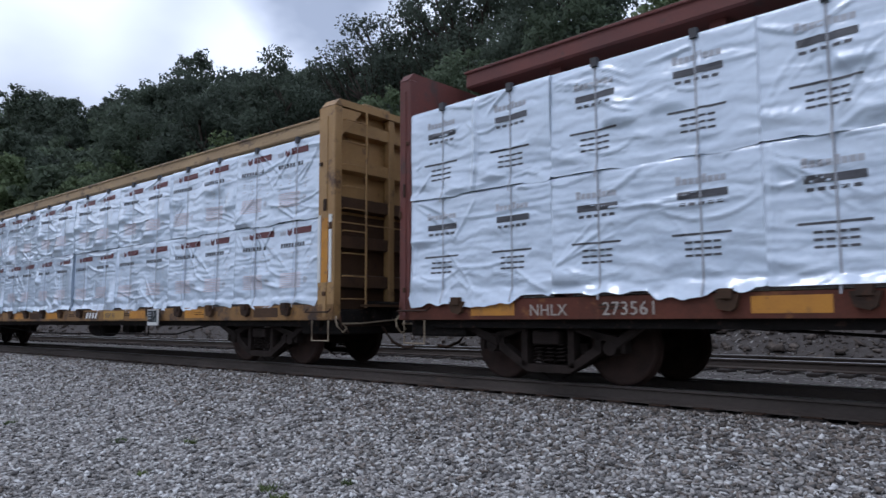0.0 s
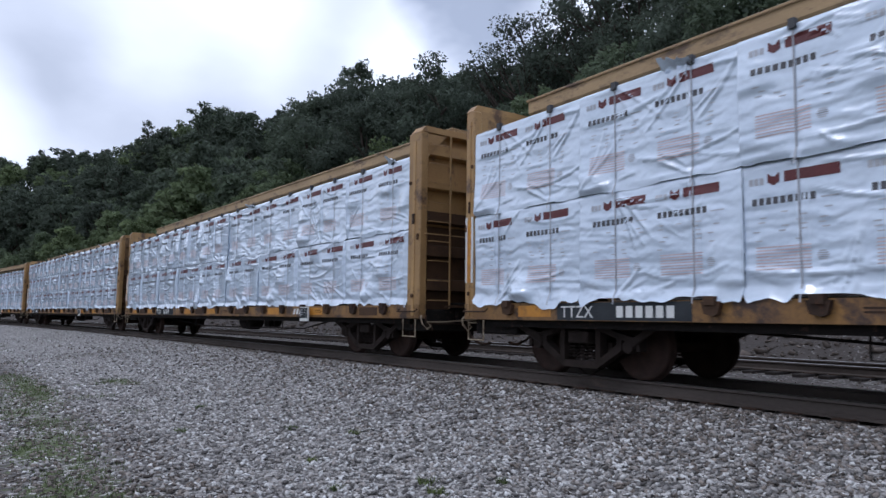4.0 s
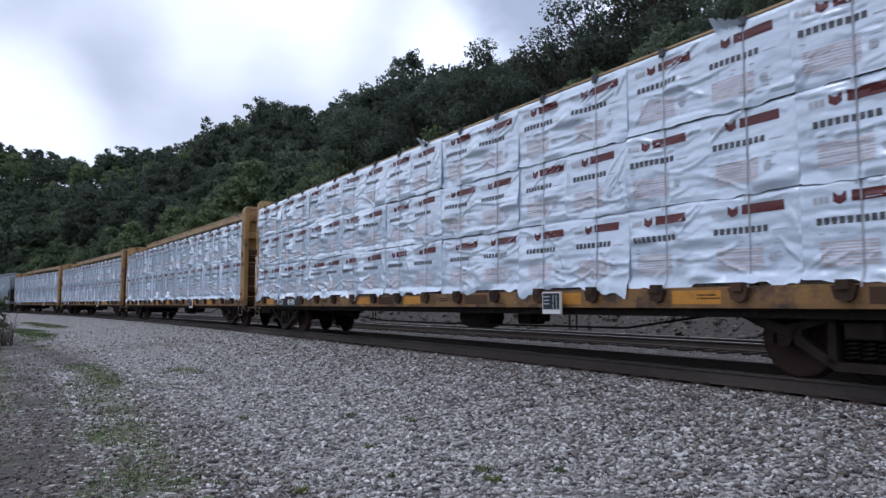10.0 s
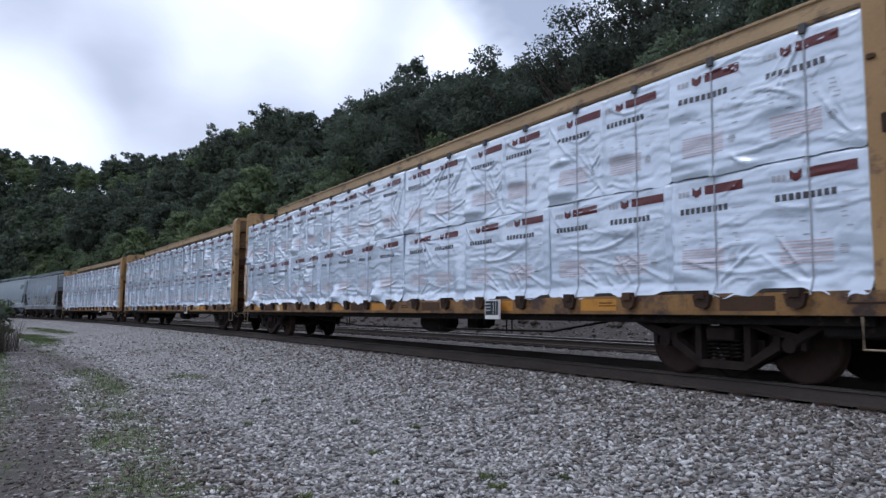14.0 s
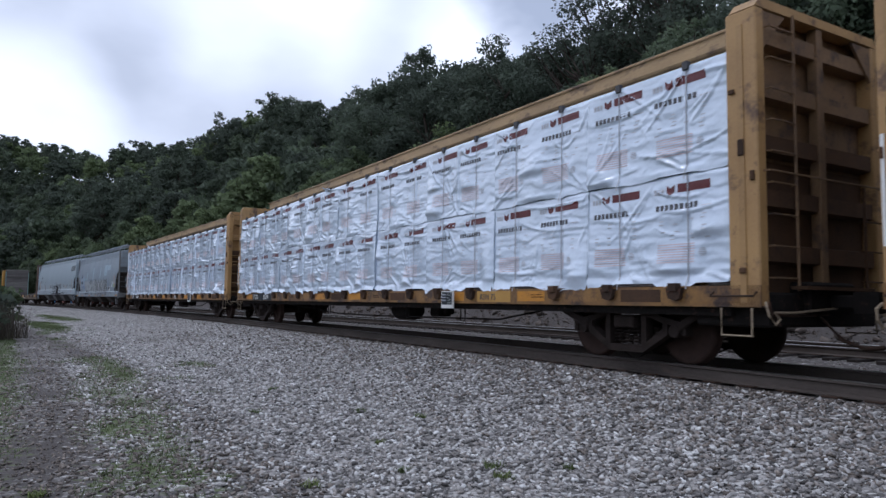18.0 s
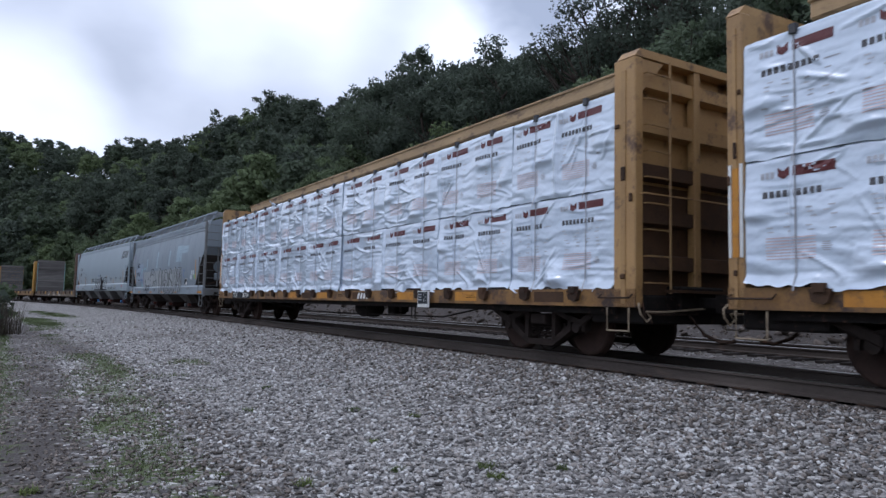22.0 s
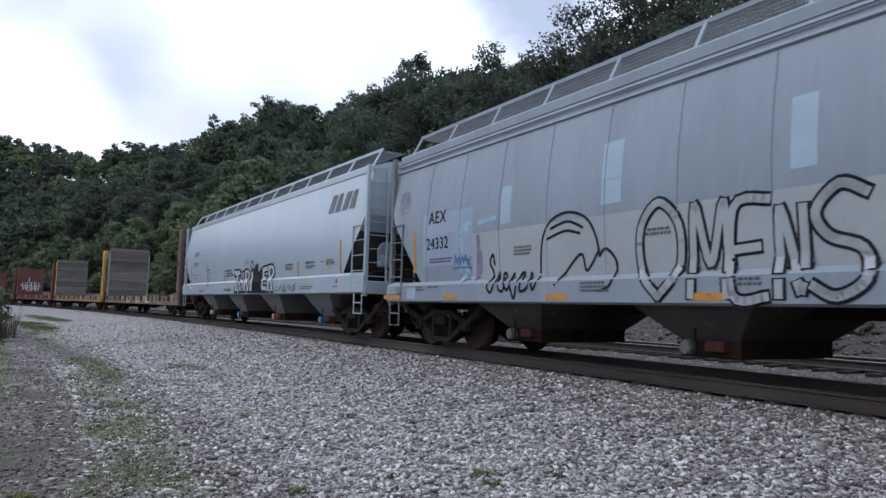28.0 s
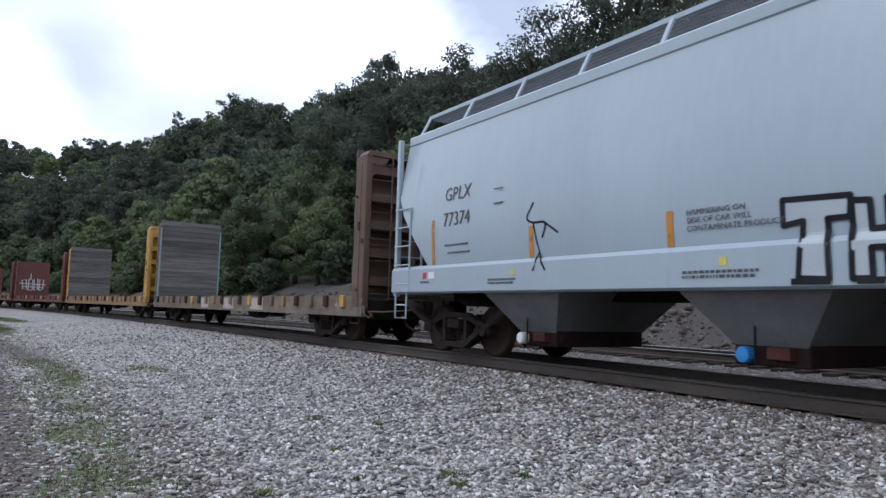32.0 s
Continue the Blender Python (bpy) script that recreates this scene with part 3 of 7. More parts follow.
# ---- train parts
def wheelset_mesh():
    bm = bmesh.new()
    prof = [(0.06, -1.05), (0.085, -1.04), (0.085, -0.86), (0.10, -0.83), (0.13, -0.80), (0.14, -0.79), (0.36, -0.755), (0.40, -0.79), (0.452, -0.792), (0.457, -0.72),
            (0.460, -0.70), (0.485, -0.69), (0.485, -0.665), (0.41, -0.66), (0.37, -0.70), (0.14, -0.66), (0.11, -0.6), (0.085, -0.4)]
    prof = prof + [(r, -y) for r, y in prof[::-1]]
    lathe(bm, prof, 32)
    for side in (-1, 1):
        for k in range(3):
            a = k * math.tau / 3
            vs = box(bm, 0.018, 0.04, -0.012, 0.012, -0.012, 0.012)
            for v in vs:
                x, y, z = v.co
                v.co = ((x + 0.01) * math.cos(a) - z * math.sin(a), side * 1.055 + y, (x + 0.01) * math.sin(a) + z * math.cos(a))
    return mesh_of(bm, M_TREAD, True)


WHEELSET = wheelset_mesh()
AX = 0.9


def side_frame_mesh():
    """Cast truck side frame: a bow over two axle boxes with a spring window."""
    bm = bmesh.new()
    strips = [
        [(-1.09, 0.50), (-1.09, 0.57), (-0.70, 0.65), (-0.70, 0.56)], [(-1.10, 0.40), (-1.10, 0.56), (-1.04, 0.56), (-1.04, 0.40)], [(-0.78, 0.40), (-0.78, 0.58), (-0.70, 0.60), (-0.70, 0.44)],
        [(-0.70, 0.56), (-0.70, 0.65), (-0.36, 0.78), (-0.33, 0.68)], [(-0.78, 0.40), (-0.70, 0.48), (-0.33, 0.24), (-0.33, 0.13)], [(-0.40, 0.20), (-0.40, 0.70), (-0.31, 0.70), (-0.31, 0.20)],
        [(-0.33, 0.13), (-0.33, 0.23), (0.33, 0.23), (0.33, 0.13)], [(-0.36, 0.68), (-0.36, 0.78), (0.36, 0.78), (0.36, 0.68)]]
    for o in strips:
        prism(bm, o, "y", -0.07, 0.07)
        if max(p[0] for p in o) < 0:
            prism(bm, [(-x, z) for x, z in o], "y", -0.07, 0.07)
    for x in (-AX, AX):
        box(bm, x - 0.11, x + 0.11, -0.09, 0.10, 0.44, 0.58, 0.02)
        n0 = len(bm.verts)
        lathe(bm, [(0.0, -0.13), (0.07, -0.13), (0.09, -0.10), (0.09, 0.08), (0.0, 0.08)], 12)
        bm.verts.ensure_lookup_table()
        for v in bm.verts[n0:]:
            v.co = (x + v.co.x, v.co.y, 0.457 + v.co.z)
    return mesh_of(bm, M_TRUCK)


def spring_mesh():
    bm = bmesh.new()
    for k in range(3):
        pts = []
        for i in range(41):
            a = i / 40 * 5 * math.tau
            pts.append((-0.17 + 0.17 * k + 0.068 * math.cos(a), 0.068 * math.sin(a), 0.25 + 0.24 * i / 40))
        tube(bm, pts, 0.015, 4)
    return mesh_of(bm, M_TRUCK, True)


def bolster_mesh():
    bm = bmesh.new()
    box(bm, -0.2, 0.2, -1.12, 1.12, 0.48, 0.66, 0.02)
    box(bm, -0.32, 0.32, -0.35, 0.35, 0.62, 0.76, 0.02)
    for x in (-0.42, 0.42):
        box(bm, x - 0.05, x + 0.05, -0.9, 0.9, 0.36, 0.5, 0.01)
    return mesh_of(bm, M_TRUCK)


SIDE_FRAME, SPRINGS, BOLSTER = side_frame_mesh(), spring_mesh(), bolster_mesh()


def add_truck(car, x):
    b = part("truck", BOLSTER, None, car, "dark cast-steel wheel truck", at=pose(x, 0, 0))
    for side in (-1, 1):
        part("side_frame", SIDE_FRAME, None, b, at=pose(0, side * 1.0, 0, 0, 0, 0 if side > 0 else 180))
        part("spring_set", SPRINGS, None, b, at=pose(0, side * 1.0, 0))
    for dx in (-AX, AX):
        part("wheelset", WHEELSET, None, b, "pair of steel wheels on an axle", at=pose(dx, 0, 0.457))


def coupler_mesh(reach):
    bm = bmesh.new()
    box(bm, 0, reach - 0.2, -0.07, 0.07, 0.80, 0.96, 0.015)
    prism(bm, [(reach - 0.25, -0.12), (reach - 0.05, -0.16), (reach + 0.05, -0.13), (reach - 0.02, -0.02), (reach + 0.06, 0.06), (reach + 0.04, 0.16), (reach - 0.12, 0.16), (reach - 0.25, 0.1)], "z", 0.74, 1.0)
    box(bm, -0.2, 0.02, -0.22, 0.22, 0.72, 1.02, 0.02)
    return mesh_of(bm, M_IRON)


def hose_mesh(sign):
    bm = bmesh.new()
    tube(bm, [(0, -0.35, 0.78), (0.12, -0.35, 0.66), (0.35, -0.33, 0.42), (0.6, -0.30, 0.33), (0.8, -0.28, 0.36)], 0.028, 6)
    tube(bm, [(0, -1.2, 0.72), (0.02, -0.8, 0.70), (0.05, -0.1, 0.72)], 0.018, 6)
    tube(bm, [(0.0, -1.22, 0.86), (0.02, -1.22, 0.72), (0.05, -1.15, 0.58), (0.03, -1.06, 0.58), (0.0, -1.1, 0.72)], 0.016, 6)
    return mesh_of(bm, M_BRACKET, True)


def end_gear(car, xf, xr, reach=0.62):
    for sign, x in ((1, xf), (-1, xr)):
        rot = 0 if sign > 0 else 180
        part("coupler", coupler_mesh(reach), None, car, at=pose(x, 0, 0, 0, 0, rot))
        part("air_hose", hose_mesh(sign), None, car, at=pose(x, 0, 0, 0, 0, rot))


M_LEVER = mat("tan_lever", (0.30, 0.24, 0.16), (0.2, 0.15, 0.1), 0.7, 0, 8, 50, 0.2, (0.1, 0.06, 0.04), 0.4)


def edge_marks(root, yn, sign, thick):
    """Orange upright panel between two white strips on the edge of an end post."""
    for k, (a, b, m) in enumerate(((-0.95, -0.78, M_WHITE), (-0.72, -0.34, M_ORANGE), (-0.28, -0.12, M_WHITE))):
        part("edge_panel", boxes((a * thick, b * thick, min(yn, yn - sign * 0.016), max(yn, yn - sign * 0.016), 1.42, 2.55 if k != 1 else 2.5)), m, root)


def bulkhead(car, x, sign, paint, width=1.37, top=4.50, deck=1.07, thick=0.42, wood=False, mark=True):
    """An end wall across the car; sign +1 faces forward. Posts, cap, sheet, ribs, ladder."""
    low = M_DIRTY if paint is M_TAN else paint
    root = part("bulkhead", boxes((-thick + 0.03, -thick + 0.06, -width + 0.15, width - 0.15, 0.95, top - 0.1)), paint, car, "steel end wall with posts and ribs", at=pose(x, 0, 0, 0, 0, 0 if sign > 0 else 180))
    for y in (-width, width - 0.17):
        part("end_post", boxes((-thick, 0, y, y + 0.17, 0.80, top - 0.12), bev=0.018), paint, root)
    bm = bmesh.new()
    c = 0.10
    prism(bm, [(-width, top - 0.12), (-width + c, top), (width - c, top), (width, top - 0.12)], "x", -thick * 0.85, 0.0)
    part("top_cap", bm, paint, root)
    for y in (-1, 1):
        bm = bmesh.new()
        prism(bm, [(y * (width - 0.17), top - 0.14), (y * (width - 0.62), top - 0.14), (y * (width - 0.17), top - 0.62)], "x", -0.06, -0.02)
        part("gusset", bm, paint, root)
    if wood:
        z, i = 1.07, 0
        while z < top - 0.05:
            h = 0.235
            bm = boxes((-thick - 0.05, -thick + 0.02, -width + 0.02, width - 0.02, z, z + h - 0.012), bev=0.006)
            part("plank", bm, M_WOOD, root, at=pose(0, 0.01 * math.sin(i * 5.3), 0))
            z += h
            i += 1
        for y in (-width - 0.01, width - 0.05) if wood == "teal" and sign < 0 else ():
            part("edge_strip", boxes((-thick - 0.07, -thick - 0.02, y, y + 0.06, 1.07, top - 0.25)), M_TEAL, root)
    back = -thick + 0.06
    if not wood and thick > 0.3:
        back = -0.21
        part("face_sheet", boxes((-0.23, -0.21, -width + 0.16, width - 0.16, 0.92, top - 0.11)), paint, root)
    for i in range(5):
        z = 1.35 + i * (top - 1.75) / 4.2
        bm = bmesh.new()
        prism(bm, [(back, z - 0.03), (-0.05, z), (-0.05, z + 0.2), (back, z + 0.23)], "y", -width + 0.17, width - 0.17)
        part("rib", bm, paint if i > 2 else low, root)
    part("mid_post", boxes((-0.16, -0.02, -0.07, 0.07, 0.95, top - 0.12), bev=0.01), paint, root)
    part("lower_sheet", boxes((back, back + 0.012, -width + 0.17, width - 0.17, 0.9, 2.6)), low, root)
    part("draft_box", boxes((-0.3, 0.06, -0.5, 0.5, 0.72, 1.12), bev=0.03), M_IRON, root)
    part("end_frame", boxes((-1.1, -0.02, -1.15, 1.15, 0.56, 0.98), bev=0.03), M_IRON, root)
    for y0 in ((-width + 0.2, -width + 0.68) if sign > 0 else (width - 0.68, width - 0.2),):
        bm = bmesh.new()
        for i in range(9):
            z = 1.15 + 0.38 * i
            tube(bm, [(-0.02, y0[0], z), (0.05, y0[0], z), (0.05, y0[1], z), (-0.02, y0[1], z)], 0.012, 5)
        tube(bm, [(0.045, y0[1], 1.0), (0.045, y0[1], top - 0.12)], 0.02, 5)
        part("ladder", bm, paint, root)
    bm = bmesh.new()
    lathe(bm, [(0.03, -0.05), (0.28, -0.04), (0.30, 0.0), (0.28, 0.03), (0.05, 0.04)], 20)
    for v in bm.verts:
        v.co = (0.03 + v.co.y, 0.45 + v.co.x * 0.8, 2.15 + v.co.z * 0.8)
    if sign > 0 and wood:
        part("brake_wheel", bm, M_BRACKET, root)
        part("brake_box", boxes((-0.05, 0.03, 0.25, 0.62, 1.75, 2.1), bev=0.02), M_BRACKET, root)
    else:
        bm.free()
    yn = -width if sign > 0 else width
    for xa, xb, dy, za, zb, m in ((-0.62, -0.42, 0.03, 2.62, 2.82, M_BRACKET), (-0.24, -0.1, 0.035, 2.3, 2.42, M_DIRTY), (-0.62, -0.42, 0.04, 1.2, 1.27, M_DIRTY), (-0.9, -0.7, 0.03, 3.4, 3.46, M_DIRTY)):
        part("side_fitting", boxes((xa * thick, xb * thick, min(yn, yn + dy * (-1 if sign > 0 else 1)), max(yn, yn + dy * (-1 if sign > 0 else 1)), za, zb), bev=0.01), m, root)
    part("post_groove", boxes((-thick * 0.62, -thick * 0.42, min(yn, yn - sign * 0.012), max(yn, yn - sign * 0.012), 0.85, top - 0.3)), paint, root)
    if mark:
        edge_marks(root, yn, sign, thick)
    # grab bar across the end, low second ladder, uncoupling lever
    bm = bmesh.new()
    tube(bm, [(-0.02, -width + 0.1, 2.42), (0.07, -width + 0.12, 2.42), (0.07, width - 0.12, 2.42), (-0.02, width - 0.1, 2.42)], 0.013, 5)
    part("grab_bar", bm, paint, root)
    bm = bmesh.new()
    y0 = width - 0.55 if sign > 0 else -width + 0.55
    y1 = width - 0.12 if sign > 0 else -width + 0.12
    for z in (1.15, 1.55, 1.95):
        tube(bm, [(-0.02, y0, z), (0.05, y0, z), (0.05, y1, z), (-0.02, y1, z)], 0.012, 5)
    tube(bm, [(0.045, y0, 1.0), (0.045, y0, 2.4)], 0.02, 5)
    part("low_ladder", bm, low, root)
    bm = bmesh.new()
    tube(bm, [(0.03, yn * 0.97, 0.86), (0.07, yn * 1.0, 0.80), (0.08, yn * 0.98, 0.70), (0.09, yn * 0.9, 0.60), (0.09, yn * 0.84, 0.66), (0.08, yn * 0.9, 0.74), (0.08, yn * 0.6, 0.74), (0.1, 0.0, 0.80)], 0.015, 6)
    part("uncoupling_lever", bm, M_LEVER, root)
    for y in (-0.55, -0.15, 0.35):
        part("cap_lug", boxes((-0.14, -0.07, y, y + 0.09, top - 0.005, top + 0.035), bev=0.008), paint, root)
    part("step_platform", boxes((-0.02, 0.18, -0.75, 0.75, 1.02, 1.06)), M_DIRTY, root)
    return root


def steps(car, x, y, sign, z=0.79, w=0.42, material=None):
    bm = bmesh.new()
    for zz in (z - 0.33,):
        tube(bm, [(0, 0, z), (0, 0, zz), (w, 0, zz), (w, 0, z)], 0.016, 5)
    part("stirrup_step", bm, material or M_BRACKET, car, at=pose(x, y, 0))


def underbody(car, half, deck_z):
    """Centre sill, brake tanks, pipes and sagging rods under the floor."""
    part("centre_sill", boxes((-half + 0.6, half - 0.6, -0.2, 0.2, deck_z - 0.36, deck_z - 0.05)), M_IRON, car)
    # near-black underframe bars, added to draw the shadow band below the side sills
    for side in (-1, 1):
        part("under_rail", boxes((-half + 0.5, half - 0.5, min(side * 1.24, side * 1.14), max(side * 1.24, side * 1.14), deck_z - 0.38, deck_z - 0.1)), M_IRON, car)
    for i in range(7):
        x = -half + 3 + i * (2 * half - 6) / 6
        part("cross_bearer", boxes((x - 0.06, x + 0.06, -1.2, 1.2, deck_z - 0.36, deck_z - 0.08)), M_IRON, car)
    bm = bmesh.new()
    lathe(bm, [(0.02, -0.55), (0.2, -0.5), (0.23, -0.4), (0.23, 0.4), (0.2, 0.5), (0.02, 0.55)], 16)
    for v in bm.verts:
        v.co = (v.co.y + 1.5, -0.62 + v.co.x, 0.62 + v.co.z)
    part("air_reservoir", bm, M_IRON, car, smooth=True)
    part("control_valve", boxes((2.9, 3.3, -0.8, -0.45, 0.5, 0.8), (3.3, 3.5, -0.7, -0.5, 0.55, 0.75), bev=0.03), M_IRON, car)
    bm = bmesh.new()
    tube(bm, [(-half + 4.5, -0.9, 0.72), (-2.5, -0.8, 0.46), (0.0, -0.75, 0.45)], 0.018, 5)
    tube(bm, [(0.0, -0.75, 0.45), (half - 6, -0.8, 0.5), (half - 4.5, -0.9, 0.7)], 0.018, 5)
    tube(bm, [(-half + 1, -0.45, 0.72), (half - 1, -0.45, 0.70)], 0.022, 5)
    part("brake_rod", bm, M_IRON, car)
    for x in (-5.2, -2.6, 2.2, 4.6):
        bm = bmesh.new()
        tube(bm, [(x, -1.05, 0.8), (x, -1.05, 0.45), (x + 0.16, -1.05, 0.45), (x + 0.16, -1.05, 0.8)], 0.014, 5)
        part("rod_hanger", bm, M_IRON, car)


HALF = 11.58    # half the body of a centre-beam car
SLOT = 1.22


def centerbeam_car(name, paint, panel, label, top=4.54, chord=4.74):
    car = tagged(new(name), label, "flatcar", "freight cars in the train")
    part("deck", boxes((-HALF + 0.3, HALF - 0.3, -1.33, 1.33, 1.0, 1.07)), M_IRON, car)
    for side in (-1, 1):
        bm = bmesh.new()
        prism(bm, [(side * 1.37, 0.80), (side * 1.37, 1.06), (side * 1.27, 1.06), (side * 1.27, 1.02), (side * 1.33, 1.0), (side * 1.33, 0.83), (side * 1.25, 0.80)], "x", -HALF, HALF)
        sill = part("side_sill", mesh_of(bm, M_SILL if paint is M_TAN else M_RUSTSILL), None, car, "painted steel side sill with tie-down brackets")
        n = 18
        for i in range(n):
            x = -HALF + 1.2 + i * SLOT
            bm = bmesh.new()
            y = side * 1.37
            prism(bm, [(x - 0.13, 1.04), (x + 0.13, 1.04), (x + 0.09, 0.90), (x + 0.03, 0.87), (x - 0.09, 0.90)], "y", min(y, y + side * 0.07), max(y, y + side * 0.07))
            box(bm, x - 0.07, x + 0.07, min(y, y + side * 0.10), max(y, y + side * 0.10), 1.0, 1.10)
            part("tie_down_winch", bm, M_BRACKET if i % 3 else M_DIRTY, sill)
            if i not in (4, 9, 13):
                part("reflector_panel", boxes((x + 0.22, x + 0.95, min(y, y + side * 0.004), max(y, y + side * 0.004), 0.85, 1.02)), (panel, M_SILL, M_DIRTY, M_SILL, panel, M_DIRTY)[(i * 5) % 6] if paint is M_TAN else (panel, M_RUSTSILL, M_DIRTY)[i % 3], sill)
        for i in range(6):
            x = -8.2 + i * 3.1
            bm = boxes((x, x + 0.34, side * 1.372 - 0.002, side * 1.372 + 0.002, 0.91, 0.93), (x, x + 0.28, side * 1.372 - 0.002, side * 1.372 + 0.002, 0.95, 0.97))
            part("stencil", bm, M_BRACKET, sill)
    bulkhead(car, HALF, 1, paint, top=top, mark=False)
    bulkhead(car, -HALF, -1, paint, top=top, thick=0.24, mark=paint is M_TAN)
    part("top_chord", boxes((-HALF + 0.4, HALF - 0.4, -0.30, 0.30, chord - 0.26, chord), bev=0.03), M_CHORD if paint is M_TAN else paint, car, "long beam over the load")
    part("chord_flange", boxes((-HALF + 0.4, HALF - 0.4, -0.335, 0.335, chord - 0.03, chord + 0.012), bev=0.008), M_CHORD if paint is M_TAN else paint, car)
    for i in range(9):
        x = -9.6 + 2.4 * i
        part("beam_post", boxes((x - 0.1, x + 0.1, -0.09, 0.09, 1.07, chord - 0.26)), paint, car)
    underbody(car, HALF, 1.07)
    for x in (-9.15, 9.15):
        add_truck(car, x)
    end_gear(car, HALF, -HALF)
    for x in (HALF - 0.55, -HALF + 0.1):
        for side in (-1, 1):
            steps(car, x, side * 1.36, side, material=M_LEVER)
    for sign in (-1, 1):
        bm = bmesh.new()
        tube(bm, [(sign * (HALF - 0.05), -1.38, 0.98), (sign * (HALF - 0.05), -1.44, 0.93), (sign * (HALF - 0.65), -1.44, 0.93), (sign * (HALF - 0.65), -1.38, 0.98)], 0.014, 5)
        part("grab_iron", bm, M_BRACKET, car)
    return car


def placard(car, x):
    sign_plate = part("placard", boxes((-0.21, 0.21, -1.50, -1.46, 0.70, 1.04)), M_WHITE, car, "white-framed information board", at=pose(x, 0, 0))
    for x0, x1, z0, z1 in ((-0.19, 0.04, 0.77, 1.02), (0.055, 0.115, 0.77, 1.02), (0.13, 0.19, 0.77, 1.02)):
        part("board_face", boxes((x0, x1, -1.504, -1.50, z0, z1)), M_DARKBOARD, sign_plate)
    for z in (0.955, 0.90, 0.845):
        part("notice", boxes((-0.17, -0.17 + 0.1 + z * 0.04, -1.508, -1.504, z, z + 0.02)), M_GREYINK, sign_plate)


# ---- wrapped loads
WRAP_STEP = 0.024
WRAPS = {}


def fold_lines(length, height, seed):
    """Pulled folds of the sheeting: (from, to, sag, half width, height of the crest)."""
    rs = random.Random(int(seed * 1000))
    out = []
    for _ in range(rs.randrange(4, 7)):         # slack drapes running along the pack
        x0, w = rs.uniform(-0.2, length * 0.7), rs.uniform(0.5, 1.7)
        z0 = height * rs.choice((rs.uniform(0.03, 0.3), rs.uniform(0.7, 0.97), rs.uniform(0.3, 0.7)))
        out.append(((x0, z0), (x0 + w, z0 + rs.uniform(-0.14, 0.14)), -rs.uniform(0.02, 0.16), rs.uniform(0.022, 0.05), rs.uniform(0.012, 0.034)))
    for _ in range(rs.randrange(5, 9)):        # slanting pulls from the straps and corners
        x0 = rs.choice((0.0, length * 0.245, length * 0.755, length, length * 0.5))
        z0 = height * rs.choice((0.0, 0.92, 1.0, rs.uniform(0, 1)))
        a = rs.choice((1, -1)) * rs.uniform(0.25, 1.1)
        r = rs.uniform(0.35, 1.1) * (1 if x0 < length / 2 else -1)
        for k in range(rs.choice((1, 2, 3))):
            b = a + 0.16 * k
            out.append(((x0, z0 - 0.03 * k), (x0 + r * math.cos(b), z0 + abs(r) * math.sin(b) * (1 if z0 < height / 2 else -1) * (1 if a > 0 else -0.4)), rs.uniform(-0.06, 0.06), rs.uniform(0.018, 0.045), rs.uniform(0.010, 0.03)))
    for _ in range(rs.randrange(3, 7)):        # short crinkles
        x0, z0, a, r = rs.uniform(0, length), rs.uniform(0, height), rs.uniform(-0.9, 0.9), rs.uniform(0.1, 0.35)
        out.append(((x0, z0), (x0 + r * math.cos(a), z0 + r * math.sin(a)), rs.uniform(-0.03, 0.03), rs.uniform(0.014, 0.028), rs.uniform(0.005, 0.014)))
    if rs.random() < 0.7:                       # a loose upright pleat
        x0 = length * rs.choice((0.02, 0.25, 0.5, 0.74, 0.97))
        out.append(((x0, 0.0), (x0 + rs.uniform(-0.06, 0.06), height), rs.uniform(-0.05, 0.05), rs.uniform(0.05, 0.11), rs.uniform(0.03, 0.075)))
    return out


